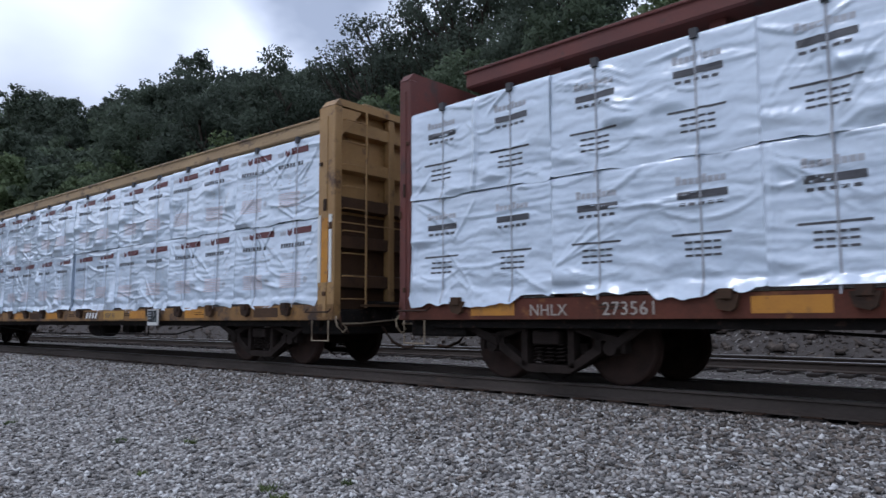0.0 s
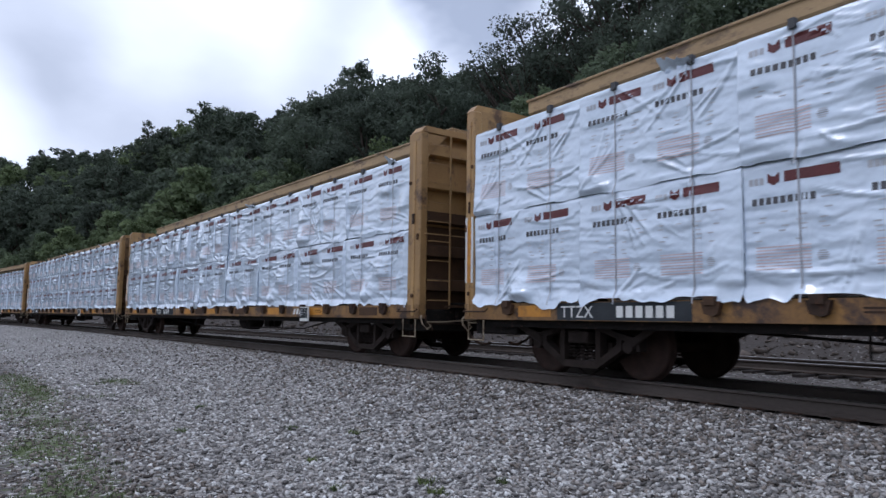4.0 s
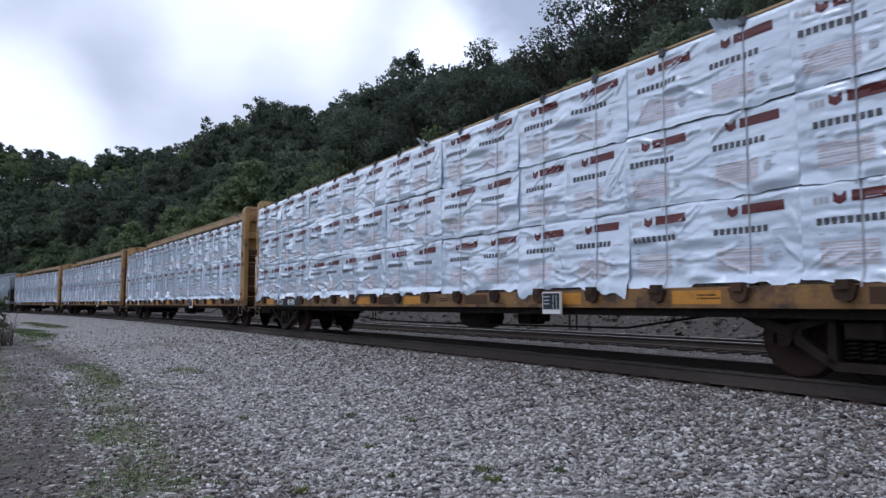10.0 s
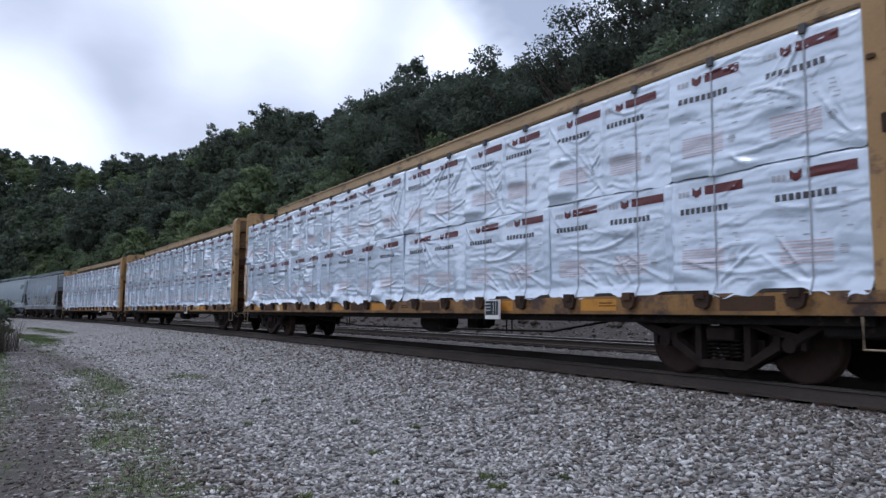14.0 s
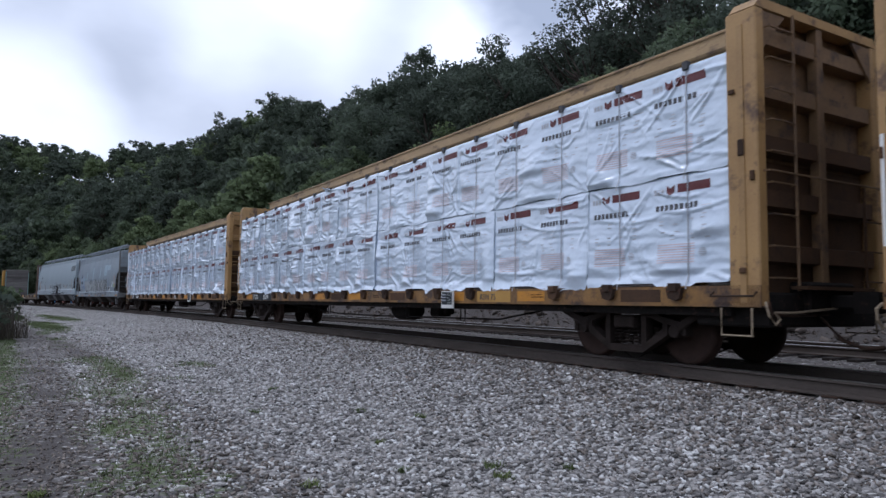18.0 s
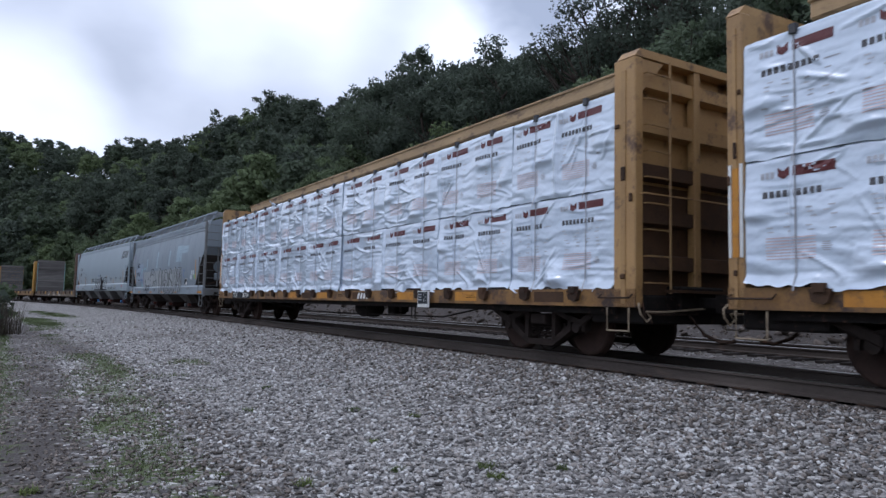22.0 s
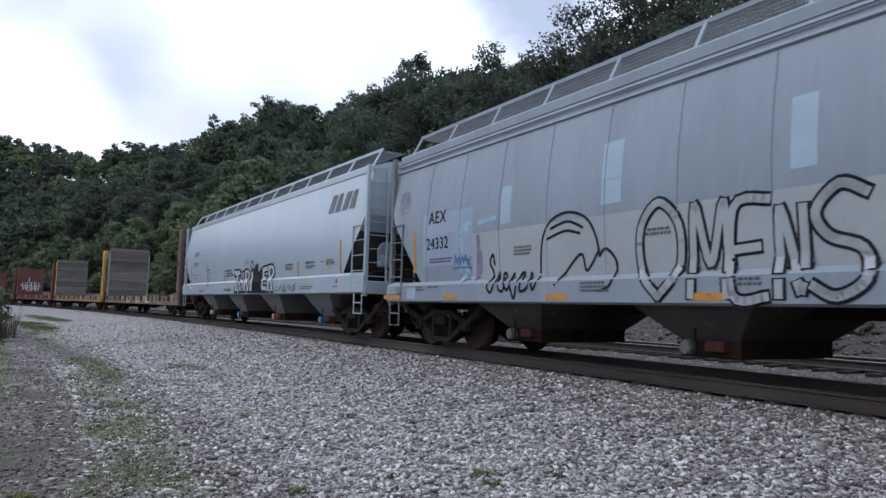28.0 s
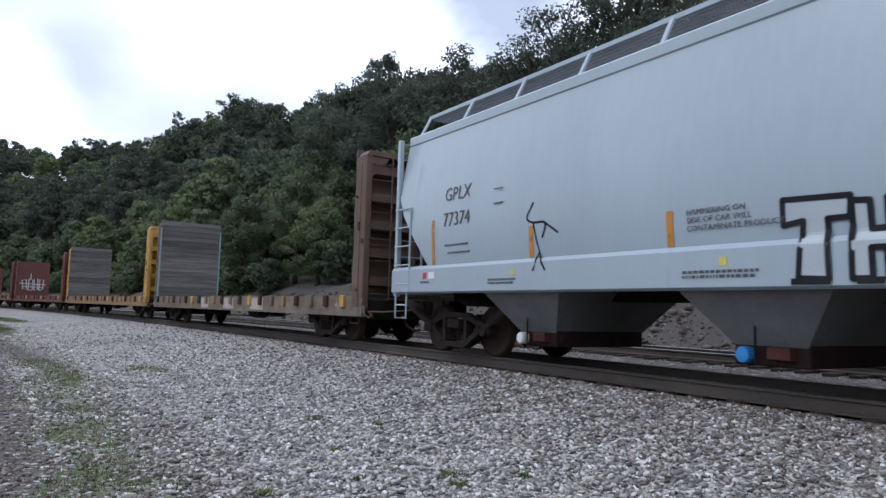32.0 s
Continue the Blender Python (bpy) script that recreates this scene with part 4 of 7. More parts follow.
def wrap_field(length, height, seed):
    """Relief of one pack's wrap on a grid: slack bulges, then the crests of its folds."""
    key = (length, height, seed)
    if key in WRAPS:
        return WRAPS[key]
    nx, nz = int(length / WRAP_STEP), int(height / WRAP_STEP)
    X, Z = np.meshgrid(np.linspace(0, length, nx + 1), np.linspace(0, height, nz + 1))
    rs = np.random.RandomState(int(seed * 100) % 99991)
    y = np.zeros_like(X)
    for _ in range(7):
        y += 0.009 * np.sin(X * rs.uniform(0.8, 3.4) + Z * rs.uniform(-2.8, 2.8) + rs.uniform(0, 6.3))
    for (x0, z0), (x1, z1), sag, w, h in fold_lines(length, height, seed):
        dx, dz = x1 - x0, z1 - z0
        l2 = dx * dx + dz * dz
        k = np.clip(((X - x0) * dx + (Z - z0) * dz) / l2, 0, 1)
        bow = sag * 4 * k * (1 - k)
        l = math.sqrt(l2)
        off = ((X - x0 - k * dx) * -dz + (Z - z0 - k * dz) * dx) / l * (1 if dx >= 0 else -1) - bow
        end = np.hypot(np.clip(-((X - x0) * dx + (Z - z0) * dz) / l, 0, None), np.clip(((X - x1) * dx + (Z - z1) * dz) / l, 0, None))
        wide = np.where(off > 0, w * 1.3, w * 0.42)
        crest = np.clip(1 - np.abs(off) / wide, 0, 1) ** 1.15 * (0.25 + 0.75 * np.sqrt(np.clip(4 * k * (1 - k), 0, 1))) * np.clip(1 - end / w, 0, 1)
        y = np.maximum(y, y * 0.6 + h * crest * 1.25)
    for _ in range(rs.choice((1, 2, 2, 3))):    # bellies: film hanging slack, full below and drawn in under it
        xc = length * rs.choice((0.08, 0.35, 0.5, 0.64, 0.9)) + rs.uniform(-0.1, 0.1)
        w, zb, hh, lean = rs.uniform(0.22, 0.5), height * rs.choice((rs.uniform(0.05, 0.12), rs.uniform(0.3, 0.6))), rs.uniform(0.35, 0.75), rs.uniform(-0.35, 0.35)
        zr = (zb + hh - Z) / hh
        fall = np.where(zr < 1, np.clip(zr, 0, 1) ** 1.5, np.exp(-((zr - 1) / 0.11) ** 2))
        dx = np.clip(np.abs(X - xc - lean * (Z - zb)) / w, 0, 1)
        y += rs.uniform(0.035, 0.085) * fall * np.cos(dx * math.pi / 2) ** 1.3
    y += 0.034 * np.abs(np.sin((X - length / 2 + SLOT / 2) * math.pi / SLOT)) ** 0.6 * (0.6 + 0.4 * np.sin(Z * rs.uniform(1.5, 3.5) + rs.uniform(0, 6.3)))     # film swelling between the straps
    for sx in (length / 2 - SLOT / 2, length / 2 + SLOT / 2):
        y *= 1 - 0.8 * np.exp(-((X - sx) / 0.045) ** 2)
    ripple = np.zeros_like(X)                  # fine tension ripples along the film
    for _ in range(9):
        zc, xc, wl = rs.uniform(0, height), rs.uniform(0, length), rs.uniform(0.07, 0.14)
        ripple += 0.0028 * np.sin((Z - 0.12 * rs.uniform(-1, 1) * X) / wl * 6.3) * np.exp(-((Z - zc) / 0.16) ** 2 - ((X - xc) / 0.6) ** 2)
    y += ripple + 0.0008 * rs.normal(size=X.shape)
    WRAPS[key] = (y, nx, nz)
    return WRAPS[key]


def wrap_y(x, z, length, height, seed, amp):
    """How far the wrap stands out at x, z of the pack's face."""
    f, nx, nz = wrap_field(length, height, seed)
    a, b = min(nx - 0.001, max(0.0, x / length * nx)), min(nz - 0.001, max(0.0, z / height * nz))
    i, j = int(a), int(b)
    a, b = a - i, b - j
    return amp * float((f[j, i] * (1 - a) + f[j, i + 1] * a) * (1 - b) + (f[j + 1, i] * (1 - a) + f[j + 1, i + 1] * a) * b)


def bundle_mesh(length, height, depth, seed, amp, hem):
    """A wrapped pack: creased outer face, rounded edges, ragged hem. Origin at the bottom of the outer face, face towards -y."""
    f, nx, nz = wrap_field(length, height, seed)
    bm = bmesh.new()
    g = []
    for j in range(nz + 1):
        z = height * j / nz
        row = []
        for i in range(nx + 1):
            x = length * (i / nx - 0.5)
            ex, ez = min(i, nx - i) / 1.5, min(j, nz - j) / 2.0
            e = min(1.0, math.sqrt(min(ex, 1.0)) * 0.25 + 0.75) * min(1.0, 0.4 + 0.6 * min(ez, 1.0))
            y = -amp * float(f[j, i]) * e + (1 - e) * 0.012
            dz = 0.0
            if j < 4:
                sag = -0.05 - 0.20 * noise.noise(Vector((x * 1.2, seed, 2.0))) - 0.09 * noise.noise(Vector((x * 4.6, seed, 7.0)))
                sag = min(sag, -0.015) if hem else max(-0.05, min(0.35 * sag, -0.012))
                dz = sag * min(1.0, ex) * (1, 0.7, 0.4, 0.15)[j]
                y = min(y, -0.012) - (0.018 if hem else 0.006) * (3 - j) - 0.03 * max(0.0, noise.noise(Vector((x * 4.0, seed, 5.0))))
            row.append(bm.verts.new((x, y, z + dz)))
        g.append(row)
    for j in range(nz):
        for i in range(nx):
            bm.faces.new((g[j][i], g[j][i + 1], g[j + 1][i + 1], g[j + 1][i]))
    back = [[bm.verts.new((x, depth, z)) for x in (-length / 2, length / 2)] for z in (0, height)]
    bm.faces.new([back[0][1], back[0][0], back[1][0], back[1][1]])
    bm.faces.new(g[nz] + [back[1][1], back[1][0]])
    low = [bm.verts.new((x, 0.012, 0.0)) for x in (length / 2, -length / 2)]
    bm.faces.new(low + [back[0][0], back[0][1]])
    bm.faces.new([r[0] for r in g[::-1]] + [back[0][0], back[1][0]])
    bm.faces.new([r[nx] for r in g] + [back[1][1], back[0][1]])
    return mesh_of(bm, M_WRAP, True)


def decal(bm, x0, x1, z0, z1, length, height, seed, amp, mi, lean=0.0):
    """A printed bar lying on the creased face."""
    nx, nz = max(1, int((x1 - x0) / 0.03)), max(1, int((z1 - z0) / 0.03))
    g = [[bm.verts.new((x0 + (x1 - x0) * i / nx + lean * (j / nz), -wrap_y(x0 + (x1 - x0) * i / nx + length / 2, z0 + (z1 - z0) * j / nz, length, height, seed, amp) - 0.005, z0 + (z1 - z0) * j / nz)) for i in range(nx + 1)]
         for j in range(nz + 1)]
    for j in range(nz):
        for i in range(nx):
            bm.faces.new((g[j][i], g[j][i + 1], g[j + 1][i + 1], g[j + 1][i])).material_index = mi


def strap_mesh(height, length, seed, amp, x, clip):
    bm = bmesh.new()
    n = 24
    pts = []
    for j in range(n + 1):
        z = -0.10 + (height + 0.10) * j / n
        pts.append((-wrap_y(x + length / 2, z, length, height, seed, amp) - 0.010 - 0.07 * min(1.0, max(0.0, (0.09 - z) / 0.15)), z))
    for (ya, za), (yb, zb) in zip(pts, pts[1:]):
        vs = [bm.verts.new(c) for c in ((x - 0.010, ya, za), (x + 0.010, ya, za), (x + 0.010, yb, zb), (x - 0.010, yb, zb))]
        bm.faces.new(vs)
    if clip:
        box(bm, x - 0.04, x + 0.04, -0.045, 0.03, height - 0.06, height + 0.05, mi=1)
    return mesh_of(bm, [M_STRAP, M_CLIP])


def sheet_print(length, height, seed, amp):
    """Printed marks on a wallboard pack: stripes, chevrons, word blocks and fine print."""
    out = []
    rng = random.Random(seed)
    fine = bmesh.new()
    top = height - 0.19

    def d(bm, x0, x1, z0, z1, mi, lean=0.0):
        decal(bm, x0, x1, z0, z1, length, height, seed, amp, mi, lean)
    for x in (-length / 2 + 0.04 + rng.uniform(0, 0.20), 0.06 + rng.uniform(-0.05, 0.14)):
        cut = rng.uniform(0.8, 1.0)
        for k in range(3):
            d(fine, x + 0.02 + 0.062 * k, x + 0.068 + 0.062 * k, top - 0.055, top + 0.02, 0)
        bm = bmesh.new()
        for k in (0, 1):
            for q in range(3):
                d(bm, x + 0.235 + 0.068 * k + 0.0227 * q, x + 0.235 + 0.068 * k + 0.0227 * (q + 1), top - 0.045 - 0.014 * (q if k == 0 else 2 - q), top + 0.055 - 0.018 * (q if k == 0 else 2 - q), 0)
        out.append(("chevron", mesh_of(bm, M_REDINK)))
        bm = bmesh.new()
        d(bm, x + 0.42, x + 0.42 + 0.60 * cut, top - 0.055, top + 0.06, 0)
        out.append(("stripe", mesh_of(bm, M_REDINK)))
        bm = bmesh.new()
        for k in range(9):
            lx = x + 0.05 + k * 0.08
            d(bm, lx, lx + 0.056, top - 0.28, top - 0.203, 0)
        out.append(("word_mark", mesh_of(bm, M_INK)))
        d(fine, x + 0.80, x + 0.98, top - 0.275, top - 0.262, 0)
        for k in range(7):
            for q in range(4):
                if rng.random() < 0.55:
                    xx = x + 0.04 + 0.24 * q + rng.uniform(0, 0.1)
                    d(fine, xx, xx + 0.075, top - 0.38 - 0.05 * k, top - 0.366 - 0.05 * k, 0)
        zb = 0.36 + 0.30 * (height - 1.0)
        for k in range(8):
            d(fine, x + 0.08, x + 0.68, zb - 0.034 * k, zb + 0.013 - 0.034 * k, 1)
        for k in range(5):
            d(fine, x + 0.76 - 0.012 * (2 - abs(k - 2)), x + 0.84 + 0.012 * (2 - abs(k - 2)), zb - 0.16 + 0.022 * k, zb - 0.148 + 0.022 * k, 0)
    out.append(("fine_print", mesh_of(fine, [M_GREYINK, M_REDFINE])))
    return out


def plain_print(length, height, seed, amp):
    """Block of company printing, drawn as plain bars, once on each half."""
    out = []
    fine = bmesh.new()

    def d(bm, x0, x1, z0, z1, mi, lean=0.0):
        decal(bm, x0, x1, z0, z1, length, height, seed, amp, mi, lean)
    for x in (-length * 0.25, length * 0.25):
        z = height * 0.80
        bm = bmesh.new()
        for k in range(8):
            lx = x - 0.27 + k * 0.068
            d(bm, lx, lx + 0.056, z - 0.04, z + (0.055 if k in (0, 4) else 0.025), 0)
        out.append(("word_mark", mesh_of(bm, M_GREYINK)))
        bm = bmesh.new()
        d(bm, x - 0.26, x + 0.28, z - 0.195, z - 0.115, 0)
        out.append(("stripe", mesh_of(bm, M_INK)))
        for k in range(5):
            d(fine, x - 0.24 + 0.1 * k, x - 0.17 + 0.1 * k, z - 0.27, z - 0.235, 0)
        d(fine, x - 0.34, x + 0.30, z - 0.585, z - 0.56, 0)
        for k in range(3):
            for q in range(4):
                d(fine, x - 0.2 + 0.1 * q, x - 0.115 + 0.1 * q, z - 0.67 - 0.07 * k, z - 0.645 - 0.07 * k, 0)
    out.append(("fine_print", mesh_of(fine, [M_INK])))
    return out


BUNDLES = {}


def bundle(kind, height, variant, clip, hem, length=2.503, depth=1.15):
    key = (kind, height, variant, hem)
    if key not in BUNDLES:
        seed, amp = 3.7 * variant + (40 if kind == "plain" else 0) + (90 if hem else 0) + height * 7, 1.0 if kind == "sheet" else 0.8
        pr = sheet_print if kind == "sheet" else plain_print
        BUNDLES[key] = (bundle_mesh(length, height, depth, seed, amp, hem), pr(length, height, seed, amp), [[strap_mesh(height, length, seed, amp, x, k) for x in (-SLOT / 2, SLOT / 2)] for k in (False, True)])
    w, p, straps = BUNDLES[key]
    root = new("wrapped_pack", w)
    for nm, me in p:
        ob = part(nm, me, None, root)
        if nm in ("fine_print", "word_mark", "chevron"):
            ob["kind"] = "stuff"
    for s in straps[clip]:
        part("strap", s, None, root)
    return tagged(root, "white plastic-wrapped wallboard bundle with red and black printing" if kind == "sheet" else "white plastic-wrapped lumber bundle with black printing", "wrapped bundle",
                  "wrapped bundles on the flatcars")


def flap(pack, height, rng):
    """Loose end of the wrap standing up from the top edge."""
    bm = bmesh.new()
    w, up, x0 = rng.uniform(0.3, 0.6), rng.uniform(0.12, 0.22), rng.uniform(0.1, 0.4)
    n, k = 10, 5
    g = [[bm.verts.new((x0 + w * i / n + 0.05 * j / k, -0.02 - 0.10 * (j / k) ** 2 + 0.03 * math.sin(i * 1.7 + j), height - 0.05 + (up * (1 - 0.8 * (i / n))) * j / k + 0.02 * math.sin(i * 2.3))) for i in range(n + 1)] for j in range(k + 1)]
    for j in range(k):
        for i in range(n):
            bm.faces.new((g[j][i], g[j][i + 1], g[j + 1][i + 1], g[j + 1][i]))
    part("loose_flap", mesh_of(bm, M_WRAP, True), None, pack, "torn flap of white wrap")


MOVERS = []     # (thing, pose in the train at rest position, metres along the train)


def on_train(ob, c, local=None):
    MOVERS.append((ob, c, local or Matrix.Identity(4)))


def load_car(c, kind, heights, rng):
    z = 1.12
    for h_i, h in enumerate(heights):
        for i in range(9):
            b = bundle(kind, h, rng.randrange(9), h_i == len(heights) - 1, h_i == 0)
            jit = rng.uniform(-0.015, 0.02) + (0.05 if (i >= 5) else 0.0)
            on_train(b, c, pose(-10.08 + 2.498 * i, -1.335 + jit * 0.6, z))
            if len(heights) == 3 and h_i == 2 and i in (4, 7) or len(heights) == 2 and h_i == 1 and rng.random() < 0.12:
                flap(b, h, rng)
        z += h + 0.012
    return z


# ---- the train: front end of each car, in metres along it
rng = random.Random(5)
FRONTS = {1: -9.15, 2: -33.8, 3: -58.33, 4: -82.91, 5: -107.5, 6: -132.25}
tan_car = centerbeam_car("centerbeam_flatcar", M_TAN, M_ORANGE, "tan centre-beam flatcar with steel end walls")
cars = {1: tan_car}
for n in (2, 3, 4, 5, 6):
    cars[n] = copy_thing(tan_car, Matrix.Identity(4))
cars[0] = centerbeam_car("centerbeam_flatcar", M_MAROON, M_ORANGE, "maroon centre-beam flatcar with rusty side sill")
for b in tan_car.children:
    if b.name.startswith("bulkhead") and b.location.x > 0:
        edge_marks(b, -1.37, 1, 0.42)
M_RUSTTAN = mat("rust_worn_tan", (0.20, 0.115, 0.05), (0.105, 0.06, 0.03), 0.7, 0, 1.3, 30, 0.15, (0.05, 0.03, 0.022), 0.62)
for n in (3, 5):            # two cars whose end walls are worn to rust
    for b in cars[n].children:
        if b.name.startswith("bulkhead") and b.location.x > 0:
            for ob in [b] + list(b.children):
                if ob.material_slots and ob.material_slots[0].material is M_TAN and not ob.name.startswith(("end_post", "top_cap", "post_groove")):
                    ob.material_slots[0].link = "OBJECT"
                    ob.material_slots[0].material = M_RUSTTAN
BOARD_AT = {0: 6.2, 1: 5.78, 2: 4.63, 3: 6.9, 4: 6.81, 5: 6.8, 6: 5.72}
for n, car in cars.items():
    c = (FRONTS[n] if n else -7.54 + 2 * HALF) - HALF
    on_train(car, c)
    placard(car, HALF - BOARD_AT[n])
    if n == 0:
        load_car(c, "plain", (1.42, 1.30), rng)
    elif n == 3:
        load_car(c, "sheet", (1.03, 1.03, 1.03), rng)
    else:
        load_car(c, "sheet", (1.43, 1.43), rng)


# ---- covered hoppers
def hopper_section(roof, wide, base):
    return [(wide - 0.04, base), (wide - 0.02, 0.5 * base + 0.9), (wide + 0.00, 1.9), (wide + 0.02, 2.3), (wide + 0.01, 2.7), (wide - 0.03, 3.1), (wide - 0.09, 3.5), (wide - 0.16, 3.9), (wide - 0.24, roof - 0.06),
            (wide - 0.25, roof), (0.95, roof + 0.14), (0.45, roof + 0.22), (0.0, roof + 0.24)]


def grate_mesh(reach, y0, y1, z, material):
    """Open grating: cross bars on long bearers."""
    v, f = [], []

    def bar(xa, xb, ya, yb, za, zb):
        n = len(v)
        v.extend([(x, y, zz) for x in (xa, xb) for y in (ya, yb) for zz in (za, zb)])
        f.extend([tuple(n + i for i in q) for q in ((0, 1, 3, 2), (4, 6, 7, 5), (0, 4, 5, 1), (2, 3, 7, 6), (0, 2, 6, 4), (1, 5, 7, 3))])
    for i in range(int(2 * reach / 0.06)):
        bar(-reach + 0.06 * i, -reach + 0.06 * i + 0.016, y0, y1, z, z + 0.022)
    for i in range(7):
        y = y0 + (y1 - y0 - 0.01) * i / 6
        bar(-reach, reach, y, y + 0.01, z - 0.012, z + 0.02)
    me = bpy.data.meshes.new("grating")
    me.from_pydata(v, [], f)
    me.materials.append(material)
    return me


def hopper_car(name, half, paint, sill_paint, label, bays, roof, wide=1.55, split=2.95, cut=0.9, inset=0.3, base=1.52, seams=0, grating=None, lip=0.02, foot=0.37, chutes=None, gear=None):
    gear = gear or sill_paint
    grating = grating or M_GRATE
    car = tagged(new(name), label, "hopper car", "freight cars in the train")
    prof = hopper_section(roof, wide, base)
    full = [(-y, z) for y, z in prof] + [(y, z) for y, z in prof[-2::-1]]
    n = len(full)

    def end_x(z):
        return half - inset - max(0.0, split - z) * cut
    bm = bmesh.new()
    nx = 24
    rows = []
    for y, z in full:
        e = end_x(z)
        rows.append([bm.verts.new((-e + 2 * e * i / nx, y, z)) for i in range(nx + 1)])
    for A, B in zip(rows, rows[1:]):
        for i in range(nx):
            bm.faces.new((A[i], A[i + 1], B[i + 1], B[i]))
    bmesh.ops.recalc_face_normals(bm, faces=bm.faces)
    body = part("body", mesh_of(bm, paint, True), None, car, "curved steel tank body")
    for sgn in (-1, 1):
        # lower rows take a dark colour: grime plus painted shade of the overhang
        bm = bmesh.new()
        for k in range(len(prof) - 1):
            (y0, z0), (y1, z1) = prof[k], prof[k + 1]
            e0, e1 = sgn * end_x(z0), sgn * end_x(z1)
            vs = [bm.verts.new(p) for p in ((e0, -y0, z0), (e0, y0, z0), (e1, y1, z1), (e1, -y1, z1))]
            try:
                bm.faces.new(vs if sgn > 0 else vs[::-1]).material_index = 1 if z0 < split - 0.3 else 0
            except ValueError:
                pass
        z0, e0, yb = prof[0][1], sgn * end_x(prof[0][1]), prof[0][0]
        e2 = sgn * (end_x(prof[0][1]) - 0.7)
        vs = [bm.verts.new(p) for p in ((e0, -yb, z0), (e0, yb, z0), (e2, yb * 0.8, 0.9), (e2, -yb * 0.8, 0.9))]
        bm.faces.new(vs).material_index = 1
        part("slope_sheet", mesh_of(bm, [paint, M_GRIMESHADE]), None, car, "sloping end sheet, coloured dark below for grime and shade")
    if seams:
        for i in range(1, seams):
            x = -half + 0.6 + (2 * half - 1.2) * i / seams
            bm = bmesh.new()
            pts = [(x, -(y + 0.004), z) for y, z in prof[:8]]
            tube(bm, pts, 0.007, 4)
            part("seam", bm, paint, body)
    for side in (-1, 1):
        bm = bmesh.new()
        y = side * wide
        prism(bm, [(y - side * 0.03, base + lip + 0.03), (y + side * 0.035, base + lip - 0.04), (y + side * 0.035, base - foot + 0.03), (y - side * 0.02, base - foot), (y - side * 0.14, base - foot), (y - side * 0.1, base - 0.1)], "x", -half + 0.15, half - 0.15)
        part("side_sill", bm, sill_paint, car)
        part("roof_edge", boxes((-half + inset, half - inset, min(y - side * 0.29, y - side * 0.20), max(y - side * 0.29, y - side * 0.17), roof - 0.16, roof + 0.05), bev=0.03), sill_paint, car)
        # raised walkway on the roof with its posts
        wy = side * 0.98
        deck = part("walkway", grate_mesh(half - 0.5, min(wy, side * 0.35), max(wy, side * 0.35), roof + 0.46, grating), None, car, "open steel grating walkway")
        deck["kind"] = "stuff"
        part("walkway_edge", boxes((-half + 0.5, half - 0.5, wy - 0.02, wy + 0.02, roof + 0.46, roof + 0.53)), sill_paint, car)
        k = int((2 * half - 1) / 1.55)
        for i in range(k + 1):
            x = -half + 0.55 + (2 * half - 1.1) * i / k
            bm = bmesh.new()
            vs = box(bm, x - 0.035, x + 0.035, wy - 0.02, wy + 0.02, roof - 0.02, roof + 0.5)
            for v in vs:
                if v.co.z < roof + 0.2:
                    v.co.y += side * 0.28
            part("walkway_post", bm, sill_paint, car)
        # corner posts, ladders and steps
        for sgn in (-1, 1):
            xe = sgn * (half - 0.22)
            part("corner_post", boxes((xe - 0.055, xe + 0.055, min(y, y - side * 0.10), max(y, y - side * 0.10), base - 0.45, roof - 0.02), bev=0.012), gear, car)
            bm = bmesh.new()
            xi = sgn * (half - 0.85)
            tube(bm, [(xi, y + side * 0.03, base - 0.35), (xi, y + side * 0.03, base + 1.32)], 0.022, 5)
            ladder = part("side_ladder", bm, gear, car)
            for i in range(5):
                z = base - 0.2 + 0.38 * i
                part("rung", tube(bmesh.new(), [(xe, y + side * 0.03, z), (xi, y + side * 0.03, z)], 0.014, 5), gear, ladder)
            bm = bmesh.new()
            for z in (base - 0.62, base - 0.88):
                tube(bm, [(xe - sgn * 0.06, y, base - 0.36), (xe - sgn * 0.06, y, z), (xe - sgn * 0.50, y, z), (xe - sgn * 0.50, y, base - 0.36)], 0.02, 5)
            part("stirrup_step", bm, gear, car)
    for sgn in (-1, 1):
        xe = sgn * (half - 0.22)
        part("end_sill", boxes((min(xe - sgn * 0.1, xe + sgn * 0.1), max(xe - sgn * 0.1, xe + sgn * 0.1), -wide, wide, base - 0.4, base - 0.08), bev=0.015), gear, car)
        part("end_platform", boxes((min(xe, xe - sgn * 1.6), max(xe, xe - sgn * 1.6), -1.3, 1.3, base - 0.18, base - 0.14)), M_GRATE, car)
        for y0 in ((-wide + 0.04, -wide + 0.62), (wide - 0.62, wide - 0.04)):
            bm = bmesh.new()
            tube(bm, [(xe, y0[1] if y0[0] < 0 else y0[0], 1.3), (xe, y0[1] if y0[0] < 0 else y0[0], roof)], 0.03, 5)
            ladder = part("end_ladder", bm, gear, car)
            for i in range(9):
                z = base + 0.04 + 0.34 * i
                part("rung", tube(bmesh.new(), [(xe + sgn * 0.04, y0[0], z), (xe + sgn * 0.04, y0[1], z)], 0.013, 5), gear, ladder)
        bm = bmesh.new()
        tube(bm, [(xe - sgn * 0.3, -1.35, base + 0.1), (xe - sgn * 0.3, -0.3, base + 0.35), (xe - sgn * 0.3, -0.3, base + 1.2)], 0.025, 5)
        part("end_pipe", bm, M_BRACKET, car)
